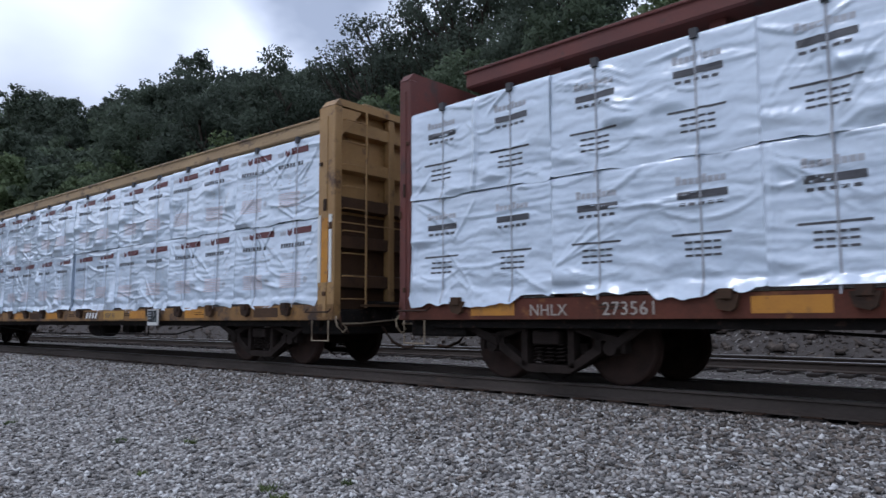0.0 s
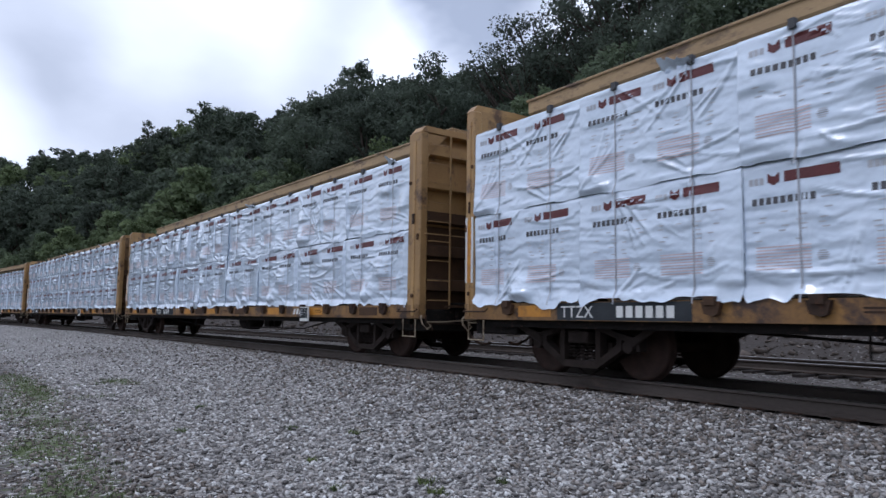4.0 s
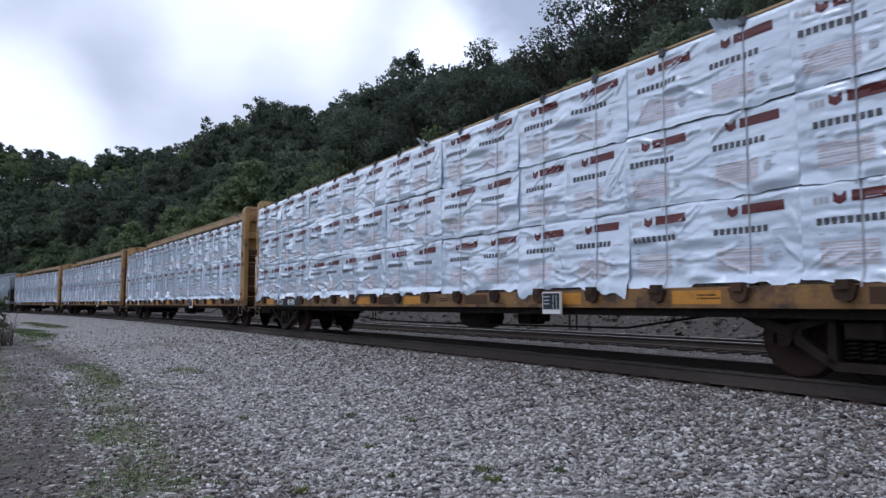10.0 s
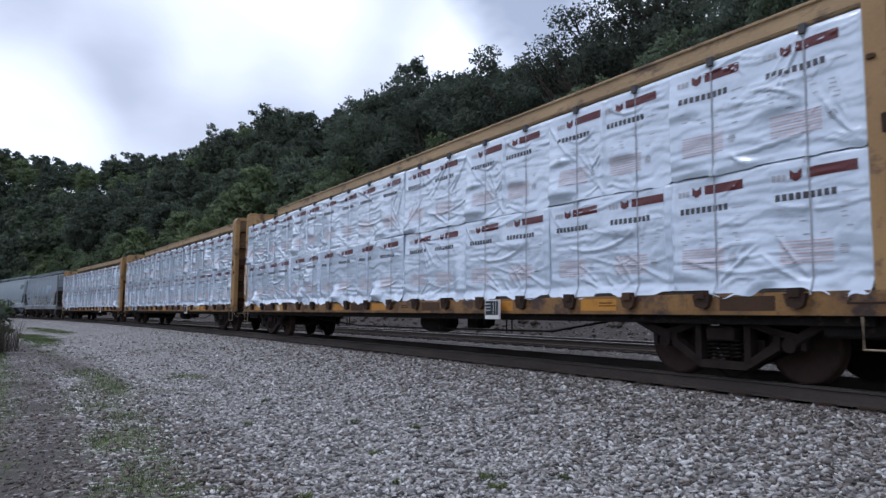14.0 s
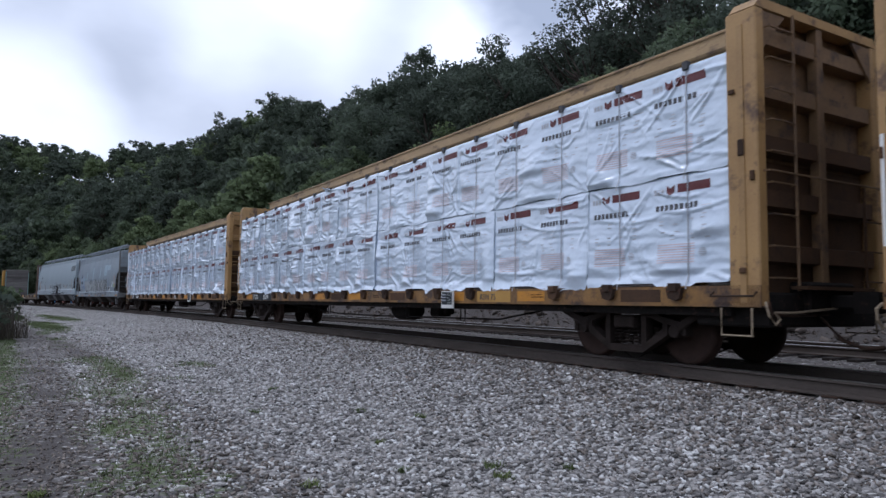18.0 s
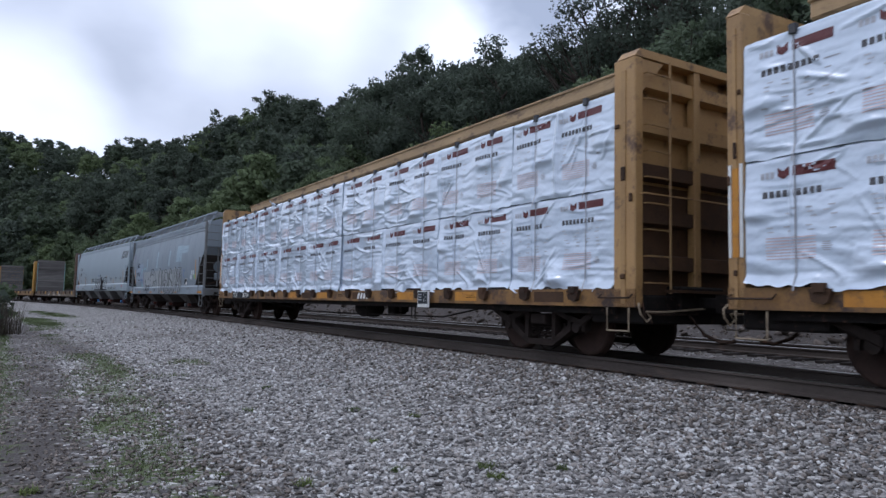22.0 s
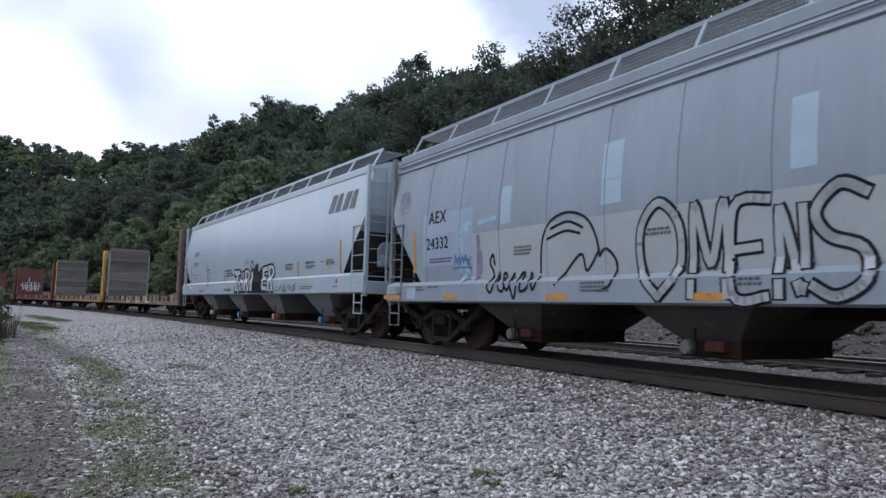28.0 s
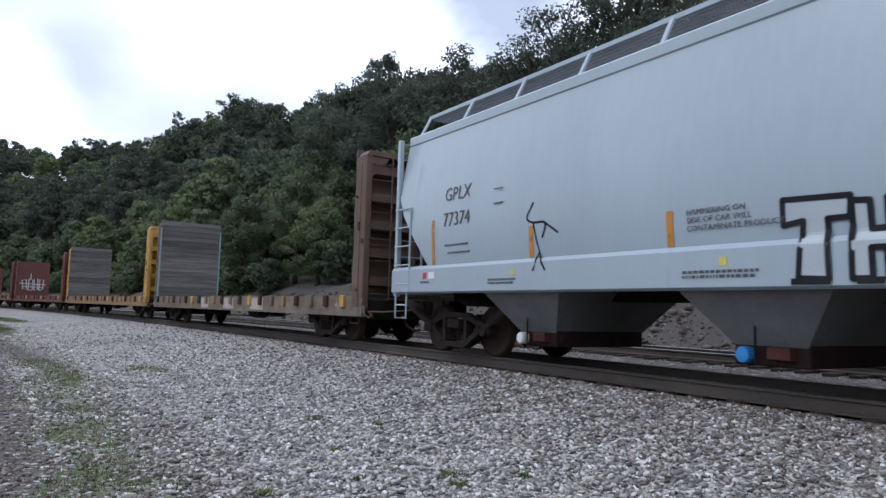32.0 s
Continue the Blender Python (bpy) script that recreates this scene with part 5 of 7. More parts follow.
        part("gear_box", boxes((min(xe - sgn * 0.5, xe - sgn * 0.32), max(xe - sgn * 0.5, xe - sgn * 0.32), -0.95, -0.6, base + 0.3, base + 0.62), bev=0.03), sill_paint, car)
        for y in (-0.7, 0.5):
            part("end_brace", boxes((min(xe - sgn * 0.5, xe - sgn * 0.42), max(xe - sgn * 0.5, xe - sgn * 0.42), y, y + 0.2, 1.4, 2.4)), M_CHUTE, car)
        bm = bmesh.new()
        lathe(bm, [(0.225, -0.02), (0.26, -0.02), (0.275, 0.0), (0.26, 0.02), (0.225, 0.02), (0.225, -0.02)], 20)
        lathe(bm, [(0.0, -0.03), (0.06, -0.03), (0.06, 0.03), (0.0, 0.03)], 10)
        for k in range(6):
            a = k * math.tau / 6
            tube(bm, [(0.04 * math.cos(a), 0, 0.04 * math.sin(a)), (0.24 * math.cos(a), 0, 0.24 * math.sin(a))], 0.016, 4)
        for v in bm.verts:
            v.co = (xe - sgn * 0.35 + v.co.y, -0.75 + v.co.x, 2.2 + v.co.z)
        part("brake_wheel", bm, paint, car)
        bm = bmesh.new()
        lathe(bm, [(0.02, -0.5), (0.16, -0.48), (0.18, -0.4), (0.18, 0.4), (0.16, 0.48), (0.02, 0.5)], 14)
        for v in bm.verts:
            v.co = (xe - sgn * 0.9 + v.co.x, 0.1 + v.co.y, 1.62 + v.co.z)
        part("air_reservoir", bm, M_TRUCK, car, smooth=True)
    span, shift = (4.05 * bays, 0.25) if bays == 4 else (2 * half - 5.2, 0.0)
    for i in range(bays):
        xa, xb = shift - span / 2 + span * i / bays + 0.04, shift - span / 2 + span * (i + 1) / bays - 0.04
        xm = (xa + xb) / 2
        bm = bmesh.new()
        # outlet, near flare at the sill, and the slopes that run on up into the body
        rings = [((0.40, 0.95), 0.46), ((1.02, wide - 0.1), base - 0.3), (((xb - xa) / 2, wide - 0.1), base + 0.75)]
        rows = [[bm.verts.new((xm + sx * hx, sy * hy, z)) for sx, sy in ((-1, -1), (1, -1), (1, 1), (-1, 1))] for (hx, hy), z in rings]
        for A, B in zip(rows, rows[1:]):
            for k in range(4):
                if B is rows[1] or k in (1, 3):
                    bm.faces.new((A[k], A[(k + 1) % 4], B[(k + 1) % 4], B[k]))
        bm.faces.new(rows[0][::-1])
        bmesh.ops.recalc_face_normals(bm, faces=bm.faces)
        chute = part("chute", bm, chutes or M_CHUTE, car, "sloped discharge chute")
        part("outlet", boxes((xm - 0.46, xm + 0.46, -0.98, 0.98, 0.28, 0.56), bev=0.015), M_OUTLET, chute)
        bm = bmesh.new()
        lathe(bm, [(0.02, -0.14), (0.11, -0.13), (0.125, -0.1), (0.125, 0.06), (0.05, 0.1)], 14)
        for v in bm.verts:
            v.co = (xm - 0.25 + v.co.x * 0.72, -1.06 + v.co.y * 0.72, 0.40 + v.co.z * 0.78)
        part("outlet_cap", bm, (M_WHITE, M_BLUE, M_PINK, M_BLUE)[i % 4] if bays == 4 else M_CHUTE, chute)
        part("gate_frame", boxes((xm + 0.02, xm + 0.30, -1.10, -0.94, 0.36, 0.5), bev=0.01), M_RUSTY, chute)
        bm = bmesh.new()
        tube(bm, [(xm - 0.1, -1.12, 0.3), (xm - 0.1, -1.12, 0.75), (xm - 0.2, -1.1, 0.9)], 0.014, 5)
        part("gate_lever", bm, M_IRON, chute)
    part("centre_sill", boxes((-half + 0.4, half - 0.4, -0.2, 0.2, base - 0.5, base - 0.2)), M_IRON, car)
    for x in (-half + 1.75, half - 1.75):
        add_truck(car, x)
    end_gear(car, half - 0.1, -half + 0.1, 0.55)
    return car, prof


def side_pose(prof, x, z, lift=0.006):
    """A pose on the near side of a hopper: x along it, y up its curve, z out of it."""
    ys = float(np.interp(z, [p[1] for p in prof[:8]], [p[0] for p in prof[:8]]))
    ya = float(np.interp(z + 0.15, [p[1] for p in prof[:8]], [p[0] for p in prof[:8]]))
    lean = math.degrees(math.atan2(ys - ya, 0.15))
    return pose(x, -(ys + lift), z, 90 - lean, 0, 0)


def side_y(prof, z):
    return float(np.interp(z, [p[1] for p in prof[:8]], [p[0] for p in prof[:8]]))


def skin_y(prof, z):
    """The car's side from the sill's face up over its ledge to the body."""
    top = prof[0][1] + (0.07 if prof is P8 else -0.02)
    k = min(1.0, max(0.0, (z - top) / 0.09))
    return 1.585 * (1 - k) + side_y(prof, max(z, prof[0][1])) * k


def smooth_line(p):
    """A hand-drawn curve through the points."""
    if len(p) < 3:
        return p
    out = []
    for i in range(len(p) - 1):
        a, b, c, d = p[max(0, i - 1)], p[i], p[i + 1], p[min(len(p) - 1, i + 2)]
        for k in range(5):
            t = k / 5
            out.append(0.5 * (2 * b + (c - a) * t + (2 * a - 5 * b + 4 * c - d) * t * t + (3 * b - a - 3 * c + d) * t ** 3))
    return out + [p[-1]]


def strokes(name, lines, w, material, car, prof, x0, z0, sx, sz, label="", lift=0.006, flat=None):
    """Sprayed lines on a hopper's near side; points run 0..1 across and up."""
    bm = bmesh.new()
    for line in lines:
        pts = smooth_line([Vector((x0 + sx * px, z0 + sz * pz)) for px, pz in line])
        for i in range(len(pts) - 1):
            a, b = pts[i], pts[i + 1]
            if (b - a).length < 1e-6:
                continue
            k = max(1, int((b - a).length / 0.12))
            d = (b - a).normalized()
            nrm = Vector((-d.y, d.x)) * w / 2
            for j in range(k):
                p, q = a + (b - a) * j / k - d * w * 0.25, a + (b - a) * (j + 1) / k + d * w * 0.25
                vs = []
                for c in (p - nrm, q - nrm, q + nrm, p + nrm):
                    y = flat if flat is not None else -(skin_y(prof, c.y) + lift)
                    vs.append(bm.verts.new((c.x, y, c.y)))
                bm.faces.new(vs)
    ob = part(name, bm, material, car, label)
    ob["kind"] = "stuff"
    return ob


def side_patch(name, x0, x1, z0, z1, material, car, prof, lift=0.004, label=""):
    bm = bmesh.new()
    n = max(1, int((z1 - z0) / 0.2))
    g = []
    for j in range(n + 1):
        z = z0 + (z1 - z0) * j / n
        y = -(side_y(prof, z) + lift) if z > prof[0][1] + 0.02 else -(1.585 + lift)
        g.append([bm.verts.new((x0, y, z)), bm.verts.new((x1, y, z))])
    for a, b in zip(g, g[1:]):
        bm.faces.new((a[0], a[1], b[1], b[0]))
    return part(name, bm, material, car, label)


# grime, darkened further to hold the shade under the hopper ends
M_GRIMESHADE = mat("grimy_shaded_slope", (0.085, 0.075, 0.07), (0.05, 0.045, 0.042), 0.8, 0, 1.2, 25, 0.15, (0.16, 0.15, 0.14), 0.35)
M_GRATE = mat("walkway_grating", (0.16, 0.17, 0.18), (0.22, 0.23, 0.24), 0.7, 0.3, 3, 80, 0.3)
M_OUTLET = mat("outlet_iron", (0.035, 0.018, 0.016), (0.018, 0.012, 0.011), 0.8, 0, 3, 40, 0.2, (0.07, 0.028, 0.02), 0.45)
M_GALV = mat("galvanised_grating", (0.33, 0.34, 0.345), (0.25, 0.26, 0.265), 0.6, 0.3, 4, 60, 0.1)
M_GEAR = mat("worn_grey_ironwork", (0.17, 0.18, 0.185), (0.11, 0.108, 0.105), 0.65, 0, 3, 40, 0.15, (0.09, 0.07, 0.06), 0.45)
M_RUSTY = mat("rusty_red", (0.11, 0.035, 0.026), (0.06, 0.025, 0.02), 0.8)
H7, H7C = 8.42, -165.53
H8, H8C = 9.9, -184.95
# this car's chutes use the slope sheets' dark colour, darker than M_CHUTE
grey_hopper, P7 = hopper_car("covered_hopper", H7, M_HOPG, M_HOPG, "grey covered hopper with black spray-painted lines", 3, 4.22, inset=0.18, base=1.30, seams=12, grating=M_GALV, chutes=M_GRIMESHADE, gear=M_GEAR)
white_hopper, P8 = hopper_car("covered_hopper", H8, M_HOPW, M_HOPW, "pale blue-white covered hopper with black spray-painted letters", 4, 4.35, lip=0.11, foot=0.39)
on_train(grey_hopper, H7C)
on_train(white_hopper, H8C)


# ---- bulkhead flatcars
def bulkhead_car(name, half, sill_mat, front, rear, label, top=4.5, wood=True):
    car = tagged(new(name), label, "flatcar", "freight cars in the train")
    part("deck", boxes((-half + 0.3, half - 0.3, -1.33, 1.33, 1.0, 1.07)), M_WOOD, car, "grey wooden deck")
    for side in (-1, 1):
        y = side * 1.37
        bm = bmesh.new()
        prism(bm, [(y, 0.62), (y, 1.09), (y - side * 0.1, 1.09), (y - side * 0.1, 0.66), (y - side * 0.2, 0.62)], "x", -half, half)
        sill = part("side_sill", bm, sill_mat, car)
        for i in range(21):
            x = -half + 0.9 + i * (2 * half - 1.8) / 20
            part("stake_pocket", boxes((x - 0.1, x + 0.1, min(y, y + side * 0.07), max(y, y + side * 0.07), 0.82, 1.1), bev=0.01), (M_BRACKET, sill_mat, M_DECKTAN, M_BRACKET, sill_mat, M_BRACKET, M_YELLOW)[i % 7], sill)
    bulkhead(car, half, 1, front, top=top, thick=0.5, wood=wood, mark=False)
    bulkhead(car, -half, -1, rear, top=top, thick=0.5, wood=wood, mark=False)
    underbody(car, half, 1.0)
    for x in (-half + 2.4, half - 2.4):
        add_truck(car, x)
    end_gear(car, half, -half)
    for x in (half - 0.55, -half + 0.1):
        steps(car, x, -1.36, -1)
    return car


flat_a = bulkhead_car("bulkhead_flatcar", 9.95, M_OLDDECK, M_BROWNBULK, M_BROWNBULK, "empty bulkhead flatcar with worn grey-brown sill and plank end walls", wood="teal")
flat_b = bulkhead_car("bulkhead_flatcar", 10.3, M_DECKTAN, M_YELLOW, M_YELLOW, "empty tan bulkhead flatcar with yellow and plank end walls")
flat_c = bulkhead_car("bulkhead_flatcar", 9.7, M_RED, M_MAROON, M_RED, "empty maroon bulkhead flatcar with red end wall", top=4.3, wood=False)
flat_d = bulkhead_car("bulkhead_flatcar", 9.7, M_MAROON, M_MAROON, M_MAROON, "empty dark maroon bulkhead flatcar", top=4.3, wood=False)
on_train(flat_a, -196.5 - 9.95)
on_train(flat_b, -218.0 - 10.3)
on_train(flat_c, -240.0 - 9.7)
on_train(flat_d, -261.0 - 9.7)


# ---- woods on the hillside
def grow(seed, n_leaf, size, height, width, low=0.25, n_spray=66, spray=(0.075, 0.13), reach=(0.35, 1.0), thick=0.30, limbs=False):
    """A tree: sprays of leaves over an uneven crown, each at the end of a limb. Gives leaf corners, faces, soft normals and the wood."""
    rs = np.random.RandomState(seed)
    px, py = rs.uniform(0, 6.3, 4), rs.uniform(0.4, 1.0, 4)
    spine = [Vector((0, 0, -0.6))]
    for i in range(1, 7):
        spine.append(Vector((rs.uniform(-0.018, 0.018) * height * i ** 0.7, rs.uniform(-0.018, 0.018) * height * i ** 0.7, height * 0.14 * i)))
    sprays = []
    tries = 0
    while len(sprays) < n_spray and tries < n_spray * 30:
        tries += 1
        a, k = rs.uniform(0, math.tau), rs.uniform(0, 1) ** 0.85
        lob = 1 + 0.20 * py[0] * math.sin(2 * a + px[0]) + 0.16 * py[1] * math.sin(3 * a + px[1] + 2 * k) + 0.12 * py[2] * math.sin(5 * a + px[2])
        rad = width * 0.5 * math.sin(math.pi * (0.20 + 0.72 * k)) ** 0.8 * lob * rs.uniform(*reach)
        z = height * (low + (1 - low) * (0.05 + 0.88 * k)) * (1 + 0.05 * math.sin(a * 2 + px[3]))
        c = Vector((rad * math.cos(a), rad * math.sin(a), z))
        r = width * rs.uniform(*spray) * (1.15 - 0.35 * k)
        if any((c - o).length < 0.5 * (r + q) for o, q in sprays):
            continue
        sprays.append((c, r))
    bm = bmesh.new()
    tube(bm, spine, [thick * q for q in (1.15, 1.0, 0.85, 0.7, 0.52, 0.34, 0.14)], 7)
    for c, r in sprays[::1 if limbs else 4]:
        j = max(1, min(5, int((c.z / height - 0.08 - 0.25 * (c.xy.length / width)) / 0.14)))
        q = spine[j]
        mid = q.lerp(c, 0.5) + Vector((rs.uniform(-0.4, 0.4), rs.uniform(-0.4, 0.4), -0.04 * height * rs.uniform(0, 1)))
        tube(bm, [q, q.lerp(mid, 0.55) + Vector((0, 0, 0.2)), mid, c], [thick * x for x in (0.42, 0.3, 0.2, 0.07)], 5)
        if limbs:
            for _ in range(2):
                e = c + Vector(rs.normal(size=3)) * r * 0.75
                tube(bm, [mid.lerp(c, 0.6), e], [thick * 0.12, thick * 0.04], 4)
    cs, rr = np.array([tuple(c) for c, r in sprays]), np.array([r for c, r in sprays])
    pick = rs.choice(len(rr), n_leaf, p=rr ** 2 / (rr ** 2).sum())
    d = rs.normal(size=(n_leaf, 3))
    d /= np.linalg.norm(d, axis=1)[:, None]
    tilt = rs.uniform(-0.5, 0.5, size=(len(rr), 2))
    off = d * (rr[pick] * (0.25 + 0.95 * rs.uniform(size=n_leaf) ** 0.55))[:, None] * np.array([1.15, 1.15, 0.62])
    off[:, 2] += off[:, 0] * tilt[pick, 0] + off[:, 1] * tilt[pick, 1]
    c = cs[pick] + off
    nrm = d * 0.5 + rs.normal(scale=0.6, size=(n_leaf, 3)) + np.array([0, 0, 0.45])
    nrm /= np.linalg.norm(nrm, axis=1)[:, None]
    a = np.cross(nrm, rs.normal(size=(n_leaf, 3)))
    a /= np.linalg.norm(a, axis=1)[:, None]
    b = np.cross(nrm, a)
    s = size * rs.uniform(0.55, 1.4, size=(n_leaf, 1))
    v = np.stack([c - a * s * 0.62 - b * s * 0.4, c + a * s * 0.62 - b * s * rs.uniform(0.1, 0.5, size=(n_leaf, 1)), c + b * s * 0.75], 1).reshape(-1, 3)
    f = np.arange(n_leaf * 3).reshape(-1, 3)
    out = c - np.array([0, 0, height * 0.5])
    out /= np.linalg.norm(out, axis=1)[:, None]
    soft = d * 0.34 + out * 0.5 + nrm * 0.35 + np.array([0, 0, 0.1])
    soft /= np.linalg.norm(soft, axis=1)[:, None]
    return v, f, np.repeat(soft, 3, axis=0), bm


def raw_mesh(v, f, soft, material):
    """Leaves as one mesh, shaded softly by the spray that they sit on."""
    me = bpy.data.meshes.new("leaves")
    me.vertices.add(len(v))
    me.vertices.foreach_set("co", np.asarray(v, np.float32).ravel())
    me.loops.add(f.size)
    me.loops.foreach_set("vertex_index", np.asarray(f, np.int32).ravel())
    me.polygons.add(len(f))
    me.polygons.foreach_set("loop_start", np.arange(0, f.size, 3, dtype=np.int32))
    me.update(calc_edges=True)
    me.polygons.foreach_set("use_smooth", np.ones(len(f), bool))
    me.normals_split_custom_set_from_vertices(soft.tolist())
    me.materials.append(material)
    return me


def foliage(seed, n_leaf, size, height, width, material, low, **shape):
    v, f, nn, bm = grow(seed, n_leaf, size, height, width, low, **shape)
    bm.free()
    return raw_mesh(v, f, nn, material)


OPEN = dict(n_spray=80, spray=(0.055, 0.10), reach=(0.3, 1.0), thick=0.42, limbs=True)
THIN = dict(n_spray=22, spray=(0.08, 0.15), reach=(0.2, 1.0), thick=0.2, limbs=True)
KINDS = []
for i, (h, w, mi, low) in enumerate(((14, 9.5, 0, 0.22), (16, 10, 1, 0.28), (12, 8.5, 0, 0.16), (13, 8, 2, 0.2), (17, 10.5, 1, 0.3), (10, 7.5, 2, 0.12), (18, 13.5, 1, 0.30), (20, 6, 0, 0.45), (18, 12, 1, 0.24))):
    shape = OPEN if i == 6 else THIN if i == 7 else {}
    v, f, nn, wood = grow(20 + i, (5600, 5800, 5200, 4800, 5800, 4400, 6500, 900, 7000)[i], 0.37, h, w, low, **shape)
    fv, ff, fn, bm = grow(20 + i, (17000, 17500, 15500, 14500, 17500, 13000, 15000, 2600, 17000)[i], 0.185, h, w, low, **shape)
    bm.free()
    KINDS.append(((raw_mesh(v, f, nn, M_LEAF[mi]), raw_mesh(fv, ff, fn, M_LEAF[mi])), mesh_of(wood, M_BARK, True), h))


# tall single trees: along, out from the track, height, kind
OAKS = [(-57, 43, 16.5, 6), (-50, 41, 22.5, 6), (-45, 46, 22, 6), (-38, 42, 22, 6), (-31, 44, 23, 6), (-98, 58, 18, 1), (-82, 56, 17, 4), (-66, 50, 15.5, 6), (-152, 66, 20, 1), (-141, 64, 20, 1), (-110, 62, 21, 1), (-104, 60, 20, 4), (-107, 57, 18, 1), (-104, 57, 21, 4), (-138, 65, 20, 4), (-177, 65, 17.5, 7), (-80, 50, 20, 8), (-84, 54, 18.5, 8), (-101, 51.5, 22, 8), (-96, 55, 20.5, 8)]


def plant_woods():
    rs = random.Random(12)
    spots = []
    u = 15.0
    while u < 84:
        s = 26.0
        while s > -230:
            spots.append((s + rs.uniform(-2.4, 2.4), u + rs.uniform(-2.2, 2.2)))
            s -= rs.uniform(6.0, 8.6)
        u += 5.6 + u * 0.02
    spots = [p for p in spots if p[0] < 12 + p[1] * 0.2]
    far = []
    made = 0
    near = sorted(spots, key=lambda p: math.hypot(p[0], p[1]))[:288]
    far = [p for p in spots if p not in near]
    for s, u, h, k in OAKS:
        near.append((s, u, h, k))
    for spot in near:
        s, u = spot[:2]
        k = rs.choice((0, 0, 1, 1, 2, 3, 4, 5) if u > 24 else (2, 3, 5, 5))
        crown, trunk, h = KINDS[k]
        sc = rs.uniform(0.8, 1.15) * (0.75 if u < 20 else 1.0)
        if s < -115:
            sc *= 0.78 if s < -172 else 0.9
        if -135 < s < -85 and u > 57 and len(spot) == 2:
            sc *= 1.14
        elif -48 < s < -20 and 25 < u and len(spot) == 2:       # younger growth below the tall oaks
            sc *= 0.7
        if len(spot) == 4:
            k = spot[3]
            crown, trunk, h = KINDS[k]
            sc = spot[2] / h
        t = new("tree")
        part("trunk", trunk, None, t)
        part("crown", crown[1 if math.hypot(s, u) < 74 and s < -6 else 0], None, t)
        t.matrix_basis = Matrix.Translation(trk(s, u, ground_z(s, u))) @ pose(0, 0, 0, rs.uniform(-3, 3), rs.uniform(-3, 3), rs.uniform(0, 360)) @ Matrix.Diagonal((sc, sc, sc * rs.uniform(0.9, 1.1), 1))
        tagged(t, ("leafy dark green hillside oak", "broad dark green tree on the slope", "leafy green hillside tree", "light green hillside tree", "tall dark tree on the ridge", "low light green tree at the bank", "tall open-crowned dark oak", "tall thin tree standing over the woods", "broad dark oak on the ridge")[k], "tree", "trees on the hillside")
    s = -230.0
    while s > -520:
        u = 13.0
        while u < 95:
            far.append((s + rs.uniform(-3, 3), u + rs.uniform(-3, 3)))
            u += 7.5
        s -= 7.5
    for i, (s, u) in enumerate([(s, u) for s in range(-420, -60, 9) for u in (-26, -36)]):
        if s < -95 + 0.6 * (u + 26):
            far.append((s + rs.uniform(-3, 3), u + rs.uniform(-3, 3)))
    for s in range(-92, 140, 8):            # unseen trees behind the camera, added to block low sky light and darken reflections
        for u in (-58, -67):
            far.append((s + rs.uniform(-3, 3), u + rs.uniform(-3, 3)))
    far += [(rs.uniform(-512, -470), u) for u in range(16, 92, 4)]        # the woods close at the far end
    small = [grow(90 + i, 1700, 0.58, 12.5, 9.0, 0.12)[:3] for i in range(4)]
    V, F, NN, n = [[], [], []], [[], [], []], [[], [], []], [0, 0, 0]
    for s, u in far:
        m = rs.choice((0, 0, 1, 1, 2))
        v, f, nn = small[rs.randrange(4)]
        a, sc = rs.uniform(0, math.tau), rs.uniform(0.8, 1.2) * (float(np.interp(-s, (182, 195, 219, 236), (1.0, 0.70, 0.70, 1.02))) if u > 0 else 1.0)
        rot = np.array([[math.cos(a), -math.sin(a), 0], [math.sin(a), math.cos(a), 0], [0, 0, 1]])
        V[m].append(v @ rot.T * sc + np.array(trk(s, u, ground_z(s, u))))
        F[m].append(f + n[m])
        NN[m].append(nn @ rot.T)
        n[m] += len(v)
    for m in range(3):
        ob = new("far_woods", raw_mesh(np.concatenate(V[m]), np.concatenate(F[m]), np.concatenate(NN[m]), M_LEAF[m]))
        tagged(ob, ("dark green far woodland", "deep green far woodland", "light green far woodland")[m], "woodland", kind="stuff")


plant_woods()


# ---- stones, weeds and brush beside the track
def stone_shapes(rs):
    """Broken stone: cubes with every corner knocked about."""
    v = np.array([(x, y, z) for x in (-1, 1) for y in (-1, 1) for z in (-1, 1)]) * 0.72
    q = ((0, 1, 3, 2), (4, 6, 7, 5), (0, 4, 5, 1), (2, 3, 7, 6), (0, 2, 6, 4), (1, 5, 7, 3))
    f = np.array([t for a, b, c, e in q for t in ((a, b, c), (a, c, e))])
    return [(v * rs.uniform(0.3, 1.25, size=(8, 3)) * np.array([1.15, rs.uniform(0.6, 1), rs.uniform(0.3, 0.62)]), f) for _ in range(14)]


